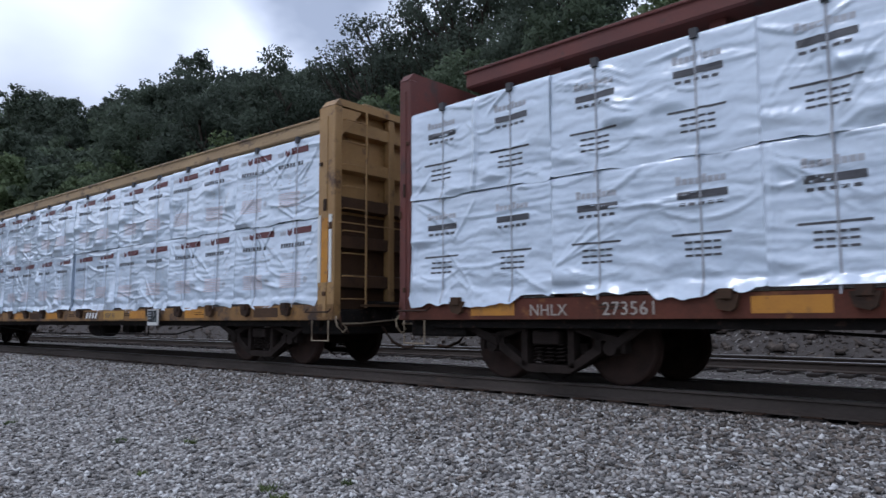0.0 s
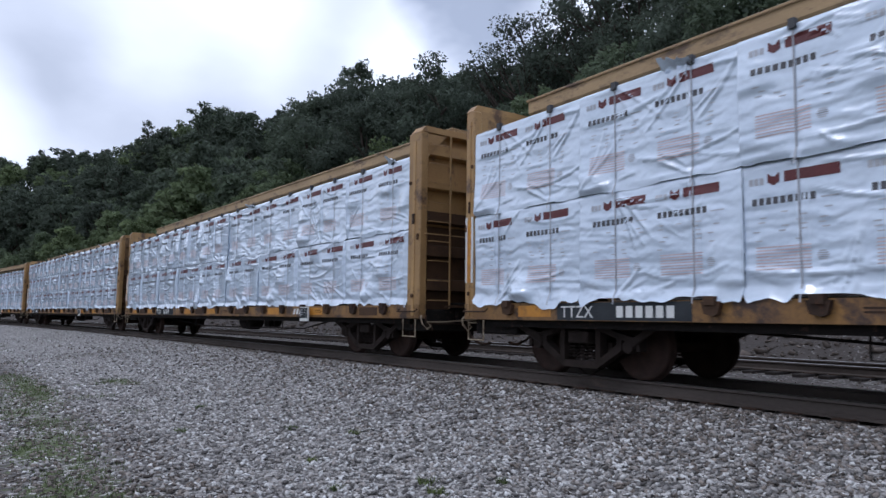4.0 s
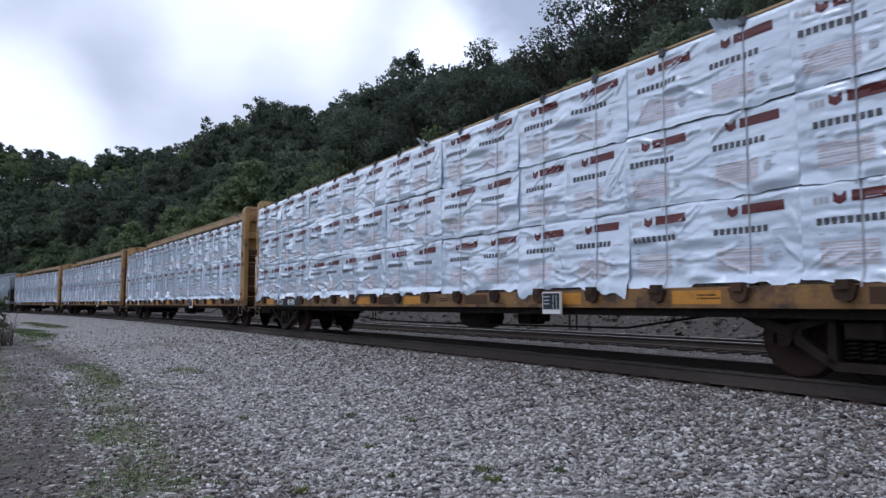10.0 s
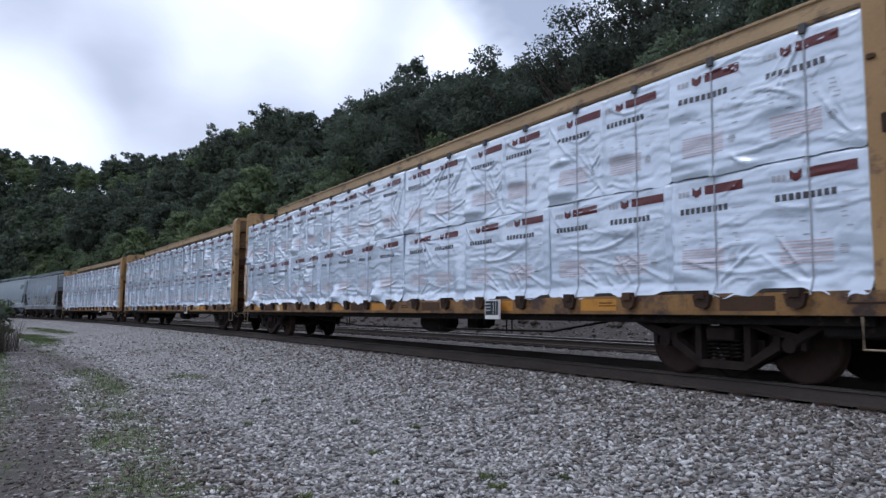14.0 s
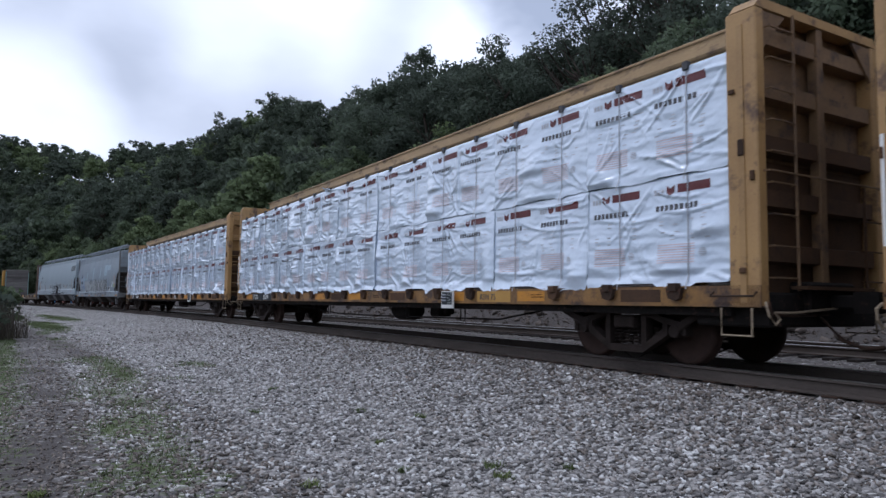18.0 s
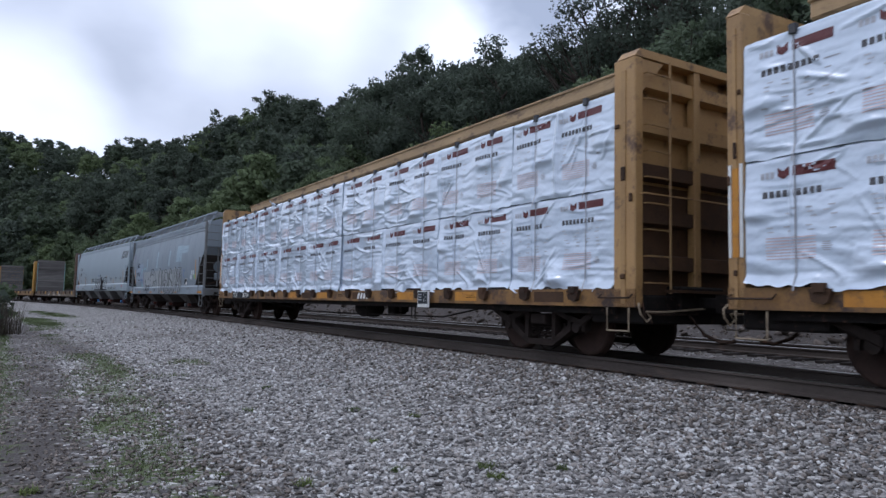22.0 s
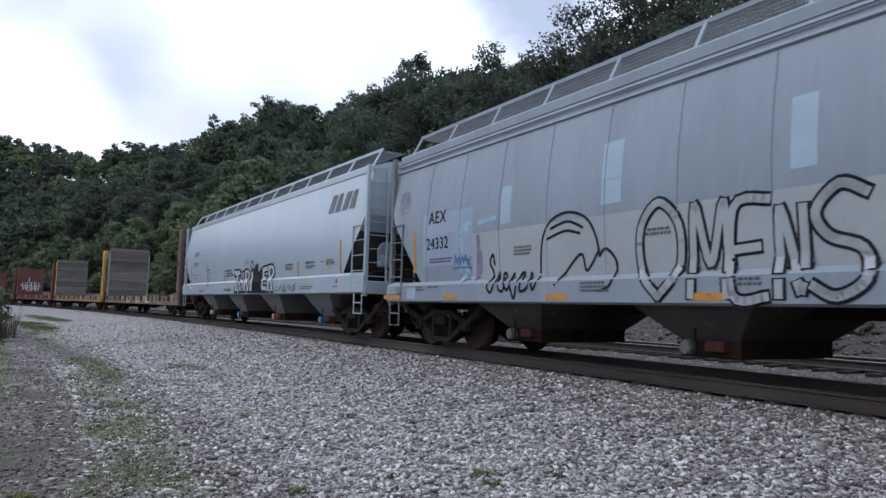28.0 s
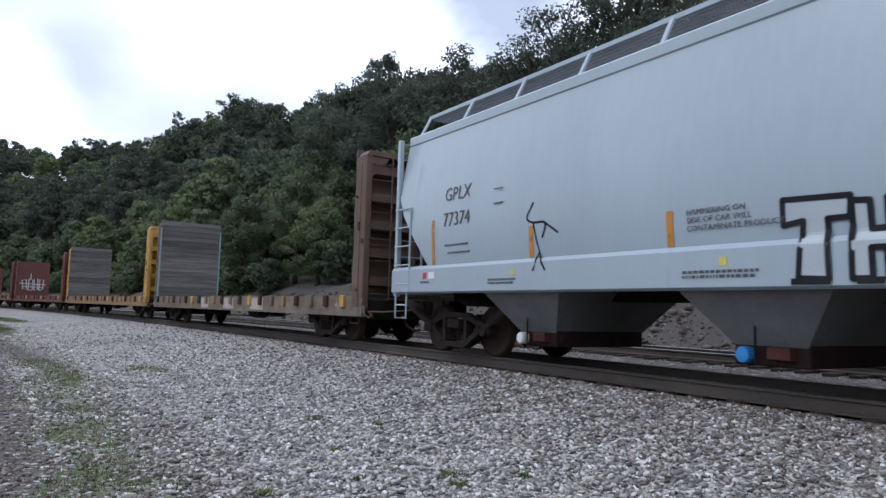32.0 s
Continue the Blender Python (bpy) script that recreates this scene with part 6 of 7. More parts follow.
def stones(name, label, spots, material, seed):
    """spots: rows of s, u, size."""
    rs = np.random.RandomState(seed)
    shapes = stone_shapes(rs)
    V, F, n = [], [], 0
    for s, u, size in spots:
        v, f = shapes[rs.randint(14)]
        q = Euler((rs.uniform(-0.7, 0.7), rs.uniform(-0.7, 0.7), rs.uniform(0, math.tau))).to_matrix()
        p = trk(s, u, ground_z(s, u))
        V.append(v @ np.array(q).T * size * 0.5 + np.array((p.x, p.y, p.z + size * 0.16)))
        F.append(f + n)
        n += 8
    V, F = np.concatenate(V).astype(np.float32), np.concatenate(F).astype(np.int32)
    me = bpy.data.meshes.new("stones")
    me.vertices.add(len(V))
    me.vertices.foreach_set("co", V.ravel())
    me.loops.add(F.size)
    me.loops.foreach_set("vertex_index", F.ravel())
    me.polygons.add(len(F))
    me.polygons.foreach_set("loop_start", np.arange(0, F.size, 3, dtype=np.int32))
    me.update(calc_edges=True)
    me.materials.append(material)
    return tagged(new(name, me), label, "stones", kind="stuff")


def scatter_stones():
    rs = np.random.RandomState(3)
    spots, dull = [], []
    for _ in range(150000):
        s, u = 0.8 - 46 * rs.uniform() ** 1.7, rs.uniform(-10.2, -1.15)
        far = math.hypot(s, u + 8.5)
        if s > -3.2 and u < -4.6 or rs.uniform() > min(1.0, 640 * math.exp(-max(0.0, far - 6.5) / 8.5) / 640):
            continue
        g = cover_at(s, u)
        soil = max(g[0], g[1])
        if rs.uniform() < 0.62 * soil:
            continue
        size = (0.047 + 0.0008 * far) * rs.uniform(0.5, 1.45)
        (dull if soil > 0.3 + 0.3 * rs.uniform() or u > -4.4 and rs.uniform() < 0.15 + 0.22 * max(0.0, u + 3.6) else spots).append((s, u, size * (0.8 if soil > 0.5 else 1)))
    stones("ballast_stones", "loose grey crushed ballast stones", spots, M_STONE, 8)
    stones("dirt_stones", "small dusty stones in the dirt track", dull, M_RUBBLE, 12)
    bed = []
    for _ in range(5200):
        s, u = rs.uniform(-34, 1), rs.choice([rs.uniform(1.5, 5.2), rs.uniform(5.2, 7.8), rs.uniform(-0.6, 0.6)])
        bed.append((s, u, rs.uniform(0.035, 0.07)))
    stones("track_stones", "grey ballast stones between the tracks", bed, M_RUBBLE, 9)
    bank = []
    for _ in range(11000):
        s, u = -62 * rs.uniform() ** 1.3 + 1, 8.1 + 5.0 * rs.uniform() ** 1.2
        bank.append((s, u, 0.05 + 0.10 * rs.uniform() ** 2 + 0.4 * rs.uniform() ** 16))
    stones("bank_stones", "brown-grey rubble on the bank", bank, M_BANK, 10)


M_RUBBLE = mat("bank_rubble", (0.22, 0.19, 0.165), (0.125, 0.108, 0.096), 0.95, 0, 6, 40, 0.4, (0.26, 0.17, 0.12), 0.3, 0.5, (1, 1, 1), True)
M_BANK = mat("bank_earth_stone", (0.135, 0.112, 0.096), (0.08, 0.068, 0.06), 0.95, 0, 5, 30, 0.5, (0.17, 0.115, 0.085), 0.35, 0.4, (1, 1, 1), True)
scatter_stones()


def blades(n, spread, height, width, lean, seed):
    """Grass blades or stems, bent outwards."""
    rs = random.Random(seed)
    bm = bmesh.new()
    for _ in range(n):
        a, r = rs.uniform(0, math.tau), spread * math.sqrt(rs.random())
        x, y = r * math.cos(a), r * math.sin(a)
        h, b, w = height * rs.uniform(0.45, 1.1), rs.uniform(0, math.tau), width * rs.uniform(0.6, 1.2)
        dx, dy = math.cos(b) * lean * h, math.sin(b) * lean * h
        px, py = -math.sin(b) * w, math.cos(b) * w
        v = [bm.verts.new(c) for c in ((x - px, y - py, -0.02), (x + px, y + py, -0.02), (x + dx * 0.4 + px * 0.8, y + dy * 0.4 + py * 0.8, h * 0.6), (x + dx * 0.4 - px * 0.8, y + dy * 0.4 - py * 0.8, h * 0.6), (x + dx, y + dy, h))]
        bm.faces.new(v[:4])
        bm.faces.new((v[3], v[2], v[4]))
    return bm


WEED = [mesh_of(blades(60, 0.11, 0.075, 0.010, 1.3, 60 + i), M_GRASS) for i in range(3)]
for i, (s, u, sc) in enumerate(((-7.8, -4.45, 0.7), (-5.0, -5.12, 0.8), (-6.12, -7.15, 0.6), (-5.7, -5.72, 0.6), (-6.9, -8.0, 0.6), (-8.6, -4.9, 0.7), (-6.9, -5.4, 0.6), (-9.6, -6.0, 0.8), (-5.6, -6.6, 0.7), (-11.5, -5.2, 0.8), (-4.9, -4.5, 0.6), (-5.35, -5.0, 0.8), (-6.4, -8.5, 0.7))):
    w = new("weed", WEED[i % 3])
    w.matrix_basis = Matrix.Translation(trk(s, u, ground_z(s, u))) @ pose(0, 0, 0, 0, 0, 50 * i) @ Matrix.Diagonal((sc, sc, sc, 1))
    w["kind"] = "stuff"
    tagged(w, "small green weed growing through the gravel", "weed", "weeds in the gravel")


def grass_strips():
    rs = random.Random(31)
    bm = bmesh.new()
    for _ in range(42000):
        s, u = -4 - 66 * rs.random() ** 1.6, rs.uniform(-10.5, -4.2)
        g = cover_at(s, u)[1] + 0.35 * lump(s, u, 0.9, 17)
        if g < 0.34 or rs.random() > g:
            continue
        p = trk(s, u, ground_z(s, u))
        k = 1 + min(1.6, -s / 25)
        for _ in range(5):
            a, h, w = rs.uniform(0, math.tau), rs.uniform(0.018, 0.05) * (1 + 0.2 * k), 0.005 * k
            q = p + Vector((rs.uniform(-0.06, 0.06) * k, rs.uniform(-0.06, 0.06) * k, -0.01))
            e = Vector((math.cos(a), math.sin(a), 0))
            v = [bm.verts.new(c) for c in (q - e.yxz * w, q + e.yxz * w, q + e * h * 0.5 + Vector((0, 0, h)))]
            bm.faces.new(v)
    tagged(new("grass_strip", mesh_of(bm, M_GRASS)), "thin green grass along the dirt track", "grass", kind="stuff")


grass_strips()
for i, (s, u, sc, dry) in enumerate(((-31.5, -8.9, 1.0, 1), (-30.2, -9.5, 1.2, 1), (-33.0, -9.7, 1.2, 1), (-29.0, -10.3, 1.2, 0), (-36, -10.2, 1.3, 0), (-41, -10.0, 1.5, 0), (-47, -10.5, 1.7, 0), (-54, -10.0, 1.6, 0), (-62, -10.2, 2.0, 0), (-72, -10.5, 2.4, 0), (-84, -10.8, 2.8, 0))):
    bush = new("bush")
    part("dry_tuft", mesh_of(blades(170, 0.55, 1.25, 0.010, 0.45, 80 + i), M_DRYGRASS), None, bush)
    if not dry:
        part("foliage", foliage(130 + i, 1300, 0.15, 1.6, 2.0, M_LEAF[i % 3], 0.03, thick=0.04), None, bush)
    bush.matrix_basis = Matrix.Translation(trk(s, u, ground_z(s, u))) @ Matrix.Diagonal((sc, sc, sc, 1))
    tagged(bush, "brown dry-stemmed bush beside the dirt track" if dry else "low green bush beside the dirt track", "bush", "bushes by the dirt track")


def bank_brush():
    rs = random.Random(44)
    meshes = []
    for i in range(4):
        meshes.append(foliage(160 + i, 2200, 0.19, 3.0, 3.6, M_LEAF[(0, 2, 2, 1)[i]], 0.03, thick=0.06))
    s = 8.0
    while s > -190:
        u = 13.2 + rs.uniform(-0.8, 2.2)
        b = new("shrub")
        part("foliage", meshes[rs.randrange(4)], None, b)
        sc = rs.uniform(0.6, 1.4)
        b.matrix_basis = Matrix.Translation(trk(s, u, ground_z(s, u) - 0.1)) @ pose(0, 0, 0, 0, 0, rs.uniform(0, 360)) @ Matrix.Diagonal((sc, sc, sc, 1))
        tagged(b, "leafy green shrub at the foot of the woods", "shrub", "shrubs along the bank")
        s -= rs.uniform(1.8, 3.4) if not (-29 < s < -18 or -54 < s < -38) else rs.uniform(6, 9)


bank_brush()


# ---- lettering and marks on the flatcars
def sill_text(n, at, body, size, material=M_WHITE, back=None, z=0.845, shear=0.0, clean=0.0):
    """Lettering on a flatcar's sill; at: metres along the train of its left end."""
    car = cars[n]
    c = (FRONTS[n] if n else -7.54 + 2 * HALF) - HALF
    x = at - c
    if back or clean or n == 0:
        for sill in car.children:
            if sill.name.startswith("side_sill"):
                for w in list(sill.children):
                    xs = [v.co.x for v in w.data.vertices]
                    if w.name.startswith(("tie_down_winch", "reflector_panel")) and min(v.co.y for v in w.data.vertices) < 0 and max(xs) > x - 0.1 and min(xs) < x + (back or clean or 0.9):
                        bpy.data.objects.remove(w)
    if clean:
        part("painted_panel", boxes((x - 0.1, x + clean, -1.374, -1.37, 0.83, 1.03)), M_YELLOW, car)
    if back:
        part("painted_panel", boxes((x - 0.08, x + back, -1.374, -1.37, 0.81, 1.05)), M_DARKBOARD, car)
    return text_part(body, size, material, car, pose(x, -1.379, z, 90, 0, 0), shear=shear)


sill_text(3, -79.0, "TTZX", 0.235, back=2.2)
sill_text(3, -77.92, "85408", 0.235)
sill_text(6, -153.2, "TTZX", 0.235, back=2.3)
sill_text(6, -151.83, "857184", 0.235)
sill_text(5, -128.37, "TTZX", 0.235, back=2.2)
sill_text(5, -127.11, "85099", 0.235)
sill_text(2, -51.76, "TTZX", 0.235, back=2.2)
sill_text(2, -50.81, "867018", 0.235)
sill_text(4, -102.04, "86", 0.235, clean=0.5)
sill_text(1, -29.94, "TTZX", 0.235, back=2.2)
sill_text(0, -5.15, "NHLX", 0.20, M_FADED)
sill_text(0, -4.12, "273561", 0.22, M_FADED)
sill_text(5, -113.31, "RSH 75", 0.16, M_INK, z=0.87, clean=0.95)
sill_text(1, -17.5, "RSH 75", 0.16, M_INK, z=0.87, clean=0.95)
for n, at, first in ((1, -28.9, 0),):
    c = FRONTS[n] - HALF
    for k in range(first, 6):
        part("number_bar", boxes((at - c + 0.16 * k, at - c + 0.16 * k + 0.11, -1.379, -1.374, 0.85, 1.0)), M_WHITE, cars[n])
for n, at in ((1, -18.6), (2, -39.3), (6, -141.5)):
    c = FRONTS[n] - HALF
    for k in range(4):
        bm = bmesh.new()
        x = at - c + 0.17 * k
        prism(bm, [(x, 0.86), (x + 0.10, 0.86), (x + 0.16, 1.0), (x + 0.06, 1.0)], "y", -1.378, -1.372)
        part("emblem_block", bm, M_WHITE, cars[n])

# ---- marks on the grey hopper (x from the car's middle)
g7 = lambda at: at - H7C
side_patch("pale_band", g7(-170.3), g7(-161.2), 1.33, 2.2, M_PALEBAND, grey_hopper, P7, 0.003, "pale over-painted band")
for a, b, z0, z1 in ((-162.4, -161.3, 2.55, 3.35), (-161.3, -160.2, 2.95, 3.3), (-164.0, -163.7, 2.4, 3.2), (-166.9, -166.5, 2.35, 3.25), (-169.4, -169.1, 2.3, 2.95)):
    side_patch("faded_patch", g7(a), g7(b), z0, z1, M_PALEBLUE, grey_hopper, P7, 0.004)
side_patch("blue_haze", g7(-172.2), g7(-170.3), 1.66, 2.72, M_HOPBLUE, grey_hopper, P7, 0.004, "faded blue paint")
strokes("cyan_mark", [[(0.0, 0.78), (0.12, 0.86), (0.2, 0.8)], [(0.1, 0.9), (0.25, 0.93)], [(0.45, 0.9), (0.8, 0.94)], [(0.02, 0.7), (0.06, 0.5)], [(0.0, 0.15), (0.1, 0.25), (0.22, 0.12)], [(0.05, 0.0), (0.2, 0.08), (0.35, 0.02)]], 0.09, M_CYAN, grey_hopper, P7, g7(-170.75), 1.35, 1.5, 1.15)
strokes("spray_tag", [[(0.0, 0.2), (0.1, 0.9), (0.2, 0.3), (0.3, 0.8), (0.36, 0.2), (0.5, 0.85), (0.56, 0.3), (0.7, 0.9), (0.8, 0.2), (0.95, 0.7)], [(0.05, 0.5), (0.5, 0.6), (0.9, 0.45)], [(-0.05, -0.05), (0.5, 0.0), (1.0, -0.08)]],
        0.035, M_SPRAYBLUE, grey_hopper, P7, g7(-170.95), 1.6, 0.62, 0.26, lift=0.012)
strokes("dark_smear", [[(0.0, 0.0), (0.1, 0.5), (0.05, 1.0)], [(0.3, 0.1), (0.35, 0.6)]], 0.10, M_PURPLE, grey_hopper, P7, g7(-170.12), 1.4, 0.3, 0.75, lift=0.011)
for a, z0, z1 in ((-158.6, 1.62, 2.52), (-172.56, 1.55, 2.42)):
    side_patch("orange_stripe", g7(a) - 0.05, g7(a) + 0.05, z0, z1, M_ORANGE, grey_hopper, P7, 0.008)
for a, b in ((-158.1, -157.4), (-173.93, -173.05), (-171.25, -170.75), (-168.1, -167.6), (-165.3, -164.8), (-162.4, -161.9)):
    part("yellow_stripe", boxes((g7(a), g7(b), -1.592, -1.586, 0.99, 1.08)), M_ORANGE, grey_hopper)
part("sill_patch", boxes((g7(-172.8), g7(-172.42), -1.592, -1.586, 1.0, 1.22)), M_PALEBLUE, grey_hopper)
part("sill_box", boxes((g7(-173.3), g7(-173.05), -1.62, -1.5, 1.1, 1.28), bev=0.02), M_GRATE, grey_hopper)
for z in (3.86, 4.0):
    bm = bmesh.new()
    yy = -(side_y(P7, z) + 0.012)
    tube(bm, [(-H7 + 0.2, yy, z), (H7 - 0.2, yy, z)], 0.022, 5)
    part("roof_ridge", bm, M_HOPG, grey_hopper)
text_part("AEX", 0.36, M_SPRAY, grey_hopper, side_pose(P7, g7(-171.95), 2.52, 0.012))
text_part("24332", 0.34, M_SPRAY, grey_hopper, side_pose(P7, g7(-172.03), 2.0, 0.012))
part("info_board", boxes((g7(-160.4), g7(-160.0), -1.585, -1.575, 1.38, 1.68)), M_WHITE, grey_hopper)
for x0, z0 in ((-160.38, 1.53), (-160.19, 1.53), (-160.38, 1.4)):
    part("board_field", boxes((g7(x0), g7(x0) + 0.17, -1.589, -1.585, z0, z0 + 0.13)), M_SPRAY, grey_hopper)
for a, z, w, m in ((-159.4, 1.85, 0.22, M_PATCH), (-159.1, 1.85, 0.22, M_PATCH), (-158.95, 1.66, 0.2, M_GREENTAG), (-159.6, 1.64, 0.35, M_PATCH)):
    side_patch("sticker", g7(a), g7(a) + w, z, z + 0.2, m, grey_hopper, P7, 0.007)


def fine_lines(car, prof, x, z, rows, width, size, material=M_GREYDARK):
    """Small lettering too fine to read: rows of short bars."""
    rs = random.Random(int(x * 100) + rows)
    bm = bmesh.new()
    for r in range(rows):
        xx, zz = x, z - r * size * 1.6
        y = -(side_y(prof, zz) + 0.010) if zz > prof[0][1] + 0.02 else -1.592
        while xx < x + width * rs.uniform(0.75, 1.0):
            w = rs.uniform(0.6, 2.2) * size
            vs = [bm.verts.new(c) for c in ((xx, y, zz), (xx + w, y, zz), (xx + w, y, zz + size), (xx, y, zz + size))]
            bm.faces.new(vs)
            xx += w + size * 0.5
    ob = part("small_lettering", bm, material, car)
    ob["kind"] = "stuff"


for a, z, rows, w in ((-171.9, 1.78, 2, 1.0), (-169.0, 1.85, 3, 0.5), (-166.2, 1.9, 2, 0.6), (-161.6, 1.8, 3, 0.4), (-161.5, 1.22, 3, 0.5), (-160.0, 1.22, 2, 0.7), (-167.3, 1.22, 3, 0.6), (-164.9, 1.22, 2, 0.6), (-171.9, 1.22, 1, 0.5), (-172.4, 1.22, 2, 0.4)):
    fine_lines(grey_hopper, P7, g7(a), z, rows, w, 0.035)

GLYPH = {
    "T": [[(0, 1), (1, 0.97)], [(0.52, 0.98), (0.45, 0), (0.2, 0.0)]], "H": [[(0.08, 1), (0.04, 0)], [(0.9, 0.95), (0.88, 0)], [(0.06, 0.5), (0.9, 0.55)]],
    "R": [[(0.08, 0), (0.1, 1), (0.75, 0.98), (0.9, 0.78), (0.7, 0.55), (0.12, 0.5)], [(0.4, 0.5), (0.95, 0)]], "I": [[(0.5, 0), (0.5, 0.72)], [(0.5, 0.88), (0.7, 0.98), (0.5, 1.1), (0.3, 0.98), (0.5, 0.88)]],
    "L": [[(0.12, 1), (0.1, 0.04), (0.9, 0.0)]], "E": [[(0.95, 1), (0.1, 0.95), (0.08, 0.03), (0.92, 0)], [(0.1, 0.5), (0.7, 0.52)]],
    "O": [[(0.5, 0), (0.1, 0.3), (0.1, 0.75), (0.5, 1), (0.9, 0.75), (0.9, 0.3), (0.5, 0)]], "S": [[(0.9, 0.9), (0.5, 1), (0.12, 0.78), (0.3, 0.55), (0.8, 0.42), (0.88, 0.15), (0.45, 0), (0.08, 0.1)]],
    "U": [[(0.1, 1), (0.08, 0.2), (0.45, 0), (0.85, 0.2), (0.9, 1)]], "W": [[(0, 1), (0.25, 0), (0.5, 0.7), (0.75, 0), (1, 1)]], "N": [[(0.08, 0), (0.1, 1), (0.85, 0.05), (0.9, 1)]],
    "M": [[(0.02, 0), (0.1, 1), (0.5, 0.35), (0.9, 1), (0.98, 0)]], "A": [[(0, 0), (0.5, 1), (1, 0)], [(0.2, 0.4), (0.8, 0.4)]], "C": [[(0.9, 0.8), (0.5, 1), (0.1, 0.6), (0.2, 0.1), (0.9, 0.12)]]}


def outlined(letters, car, prof, w, material, name, inner=None, lean=0.0):
    """Sprayed block letters, (letter, from, to, foot, head): a broad dark stroke with a pale one inside it."""
    for i, (ch, x0, x1, z0, z1) in enumerate(letters):
        k = w / 2
        lines = [[(px + lean * pz, pz) for px, pz in g] for g in GLYPH[ch]]
        box_ = (x0 + k, z0 + k, x1 - x0 - 2 * k, z1 - z0 - 2 * k)
        strokes(name, lines, w, material, car, prof, *box_)
        if inner:
            strokes("spray_inner", lines, w * 0.58, inner, car, prof, *box_, lift=0.018)


outlined([(c, g7(x0) - 0.05, g7(x1) + 0.05, 0.95, z1) for c, x0, x1, z1 in (("O", -166.25, -165.4, 2.34), ("M", -165.35, -164.75, 2.24), ("E", -164.8, -164.2, 2.2), ("N", -164.2, -163.8, 2.08), ("S", -163.85, -163.1, 2.26), ("U", -163.0, -162.55, 2.2), ("R", -162.6, -162.15, 2.24), ("A", -162.2, -161.75, 2.22), ("N", -161.8, -161.25, 2.3))],
         grey_hopper, P7, 0.17, M_SPRAY, "spray_letter", M_PALEBAND)
strokes("spray_swirl", [[(0, 0.1), (0.04, 0.6), (0.2, 0.9), (0.5, 1.0), (0.8, 0.88), (0.95, 0.6), (1.0, 0.3)], [(0.2, 0.78), (0.5, 0.86), (0.75, 0.74)], [(0.12, 0.62), (0.45, 0.72), (0.7, 0.66)], [(1.0, 0.3), (1.1, 0.4), (1.25, 0.2), (1.2, -0.1), (1.05, -0.2)],
                        [(0.3, -0.1), (0.7, 0.35), (0.8, 0.1), (1.0, 0.4)]], 0.045, M_SPRAY, grey_hopper, P7, g7(-168.3), 1.32, 1.35, 1.0, "black sprayed curved lines")
strokes("spray_scrawl", [[(0.12, 0.75), (0.08, 1.0), (0.02, 0.8), (0.1, 0.5), (0.0, 0.2), (0.08, 0.05), (0.16, 0.3), (0.22, 0.55), (0.24, 0.15), (0.34, 0.1), (0.36, 0.5), (0.30, 0.45), (0.42, 0.1), (0.52, 0.5), (0.46, 0.3), (0.56, -0.1), (0.62, 0.4), (0.72, 0.5), (0.66, 0.1), (0.8, 0.15), (0.84, 0.5), (0.9, 0.1), (1.0, 0.4)]],
        0.05, M_SPRAY, grey_hopper, P7, g7(-169.75), 1.08, 1.45, 0.7)
strokes("spray_tag", [[(0, 0.2), (0.2, 0.8), (0.5, 1), (0.8, 0.7), (0.9, 0.2)], [(0.1, 0.5), (0.4, 0.7), (0.5, 0.3), (0.75, 0.6)], [(0.05, 0.0), (0.5, 0.15), (0.95, 0.05)], [(0.15, 0.95), (0.1, 0.4), (0.35, 0.45)], [(0.45, 0.9), (0.42, 0.35), (0.6, 0.4)], [(0.7, 0.95), (0.68, 0.35), (0.95, 0.45)], [(0.2, -0.25), (0.5, -0.12), (0.85, -0.2)]], 0.035, M_PURPLE, grey_hopper, P7, g7(-173.4), 2.95, 0.55, 0.42, lift=0.01)
strokes("spray_tag", [[(0, 1), (0.8, 0.9), (0.1, 0.3), (0.9, 0.0)]], 0.04, M_SPRAYBLUE, grey_hopper, P7, g7(-160.9), 1.75, 0.4, 0.35, lift=0.01)

# ---- marks on the white hopper
g8 = lambda at: at - H8C + (0.45 if at < -187 else 0.2 if at < -181 else -0.2)
text_part("GPLX", 0.36, M_GREYDARK, white_hopper, side_pose(P8, g8(-193.25), 2.82, 0.012), squeeze=0.92)
text_part("77374", 0.36, M_GREYDARK, white_hopper, side_pose(P8, g8(-193.25), 2.35, 0.012), squeeze=0.92)
text_part("HAMMERING ON\nSIDE OF CAR WILL\nCONTAMINATE PRODUCT", 0.098, M_GREYDARK, white_hopper, side_pose(P8, g8(-187.86), 2.02, 0.012), squeeze=1.0)
text_part("INTERIOR PAINT", 0.10, M_GREYDARK, white_hopper, side_pose(P8, g8(-178.9), 2.0, 0.012), squeeze=0.9)
text_part("EXTERIOR PAINT", 0.10, M_GREYDARK, white_hopper, side_pose(P8, g8(-180.6), 2.0, 0.012), squeeze=0.9)
for a, z, rows, w in ((-193.2, 1.98, 1, 0.9), (-193.1, 1.84, 1, 0.8), (-178.9, 1.92, 2, 0.7), (-180.6, 1.92, 2, 0.7), (-177.8, 2.0, 1, 0.3), (-177.4, 2.03, 3, 0.6), (-191.8, 1.32, 2, 0.8), (-187.9, 1.32, 2, 1.1), (-179.2, 1.32, 2, 1.1), (-176.8, 1.3, 1, 0.3), (-194.0, 1.32, 1, 0.4), (-185.0, 1.32, 1, 0.5)):
    fine_lines(white_hopper, P8, g8(a), z, rows, w, 0.035)
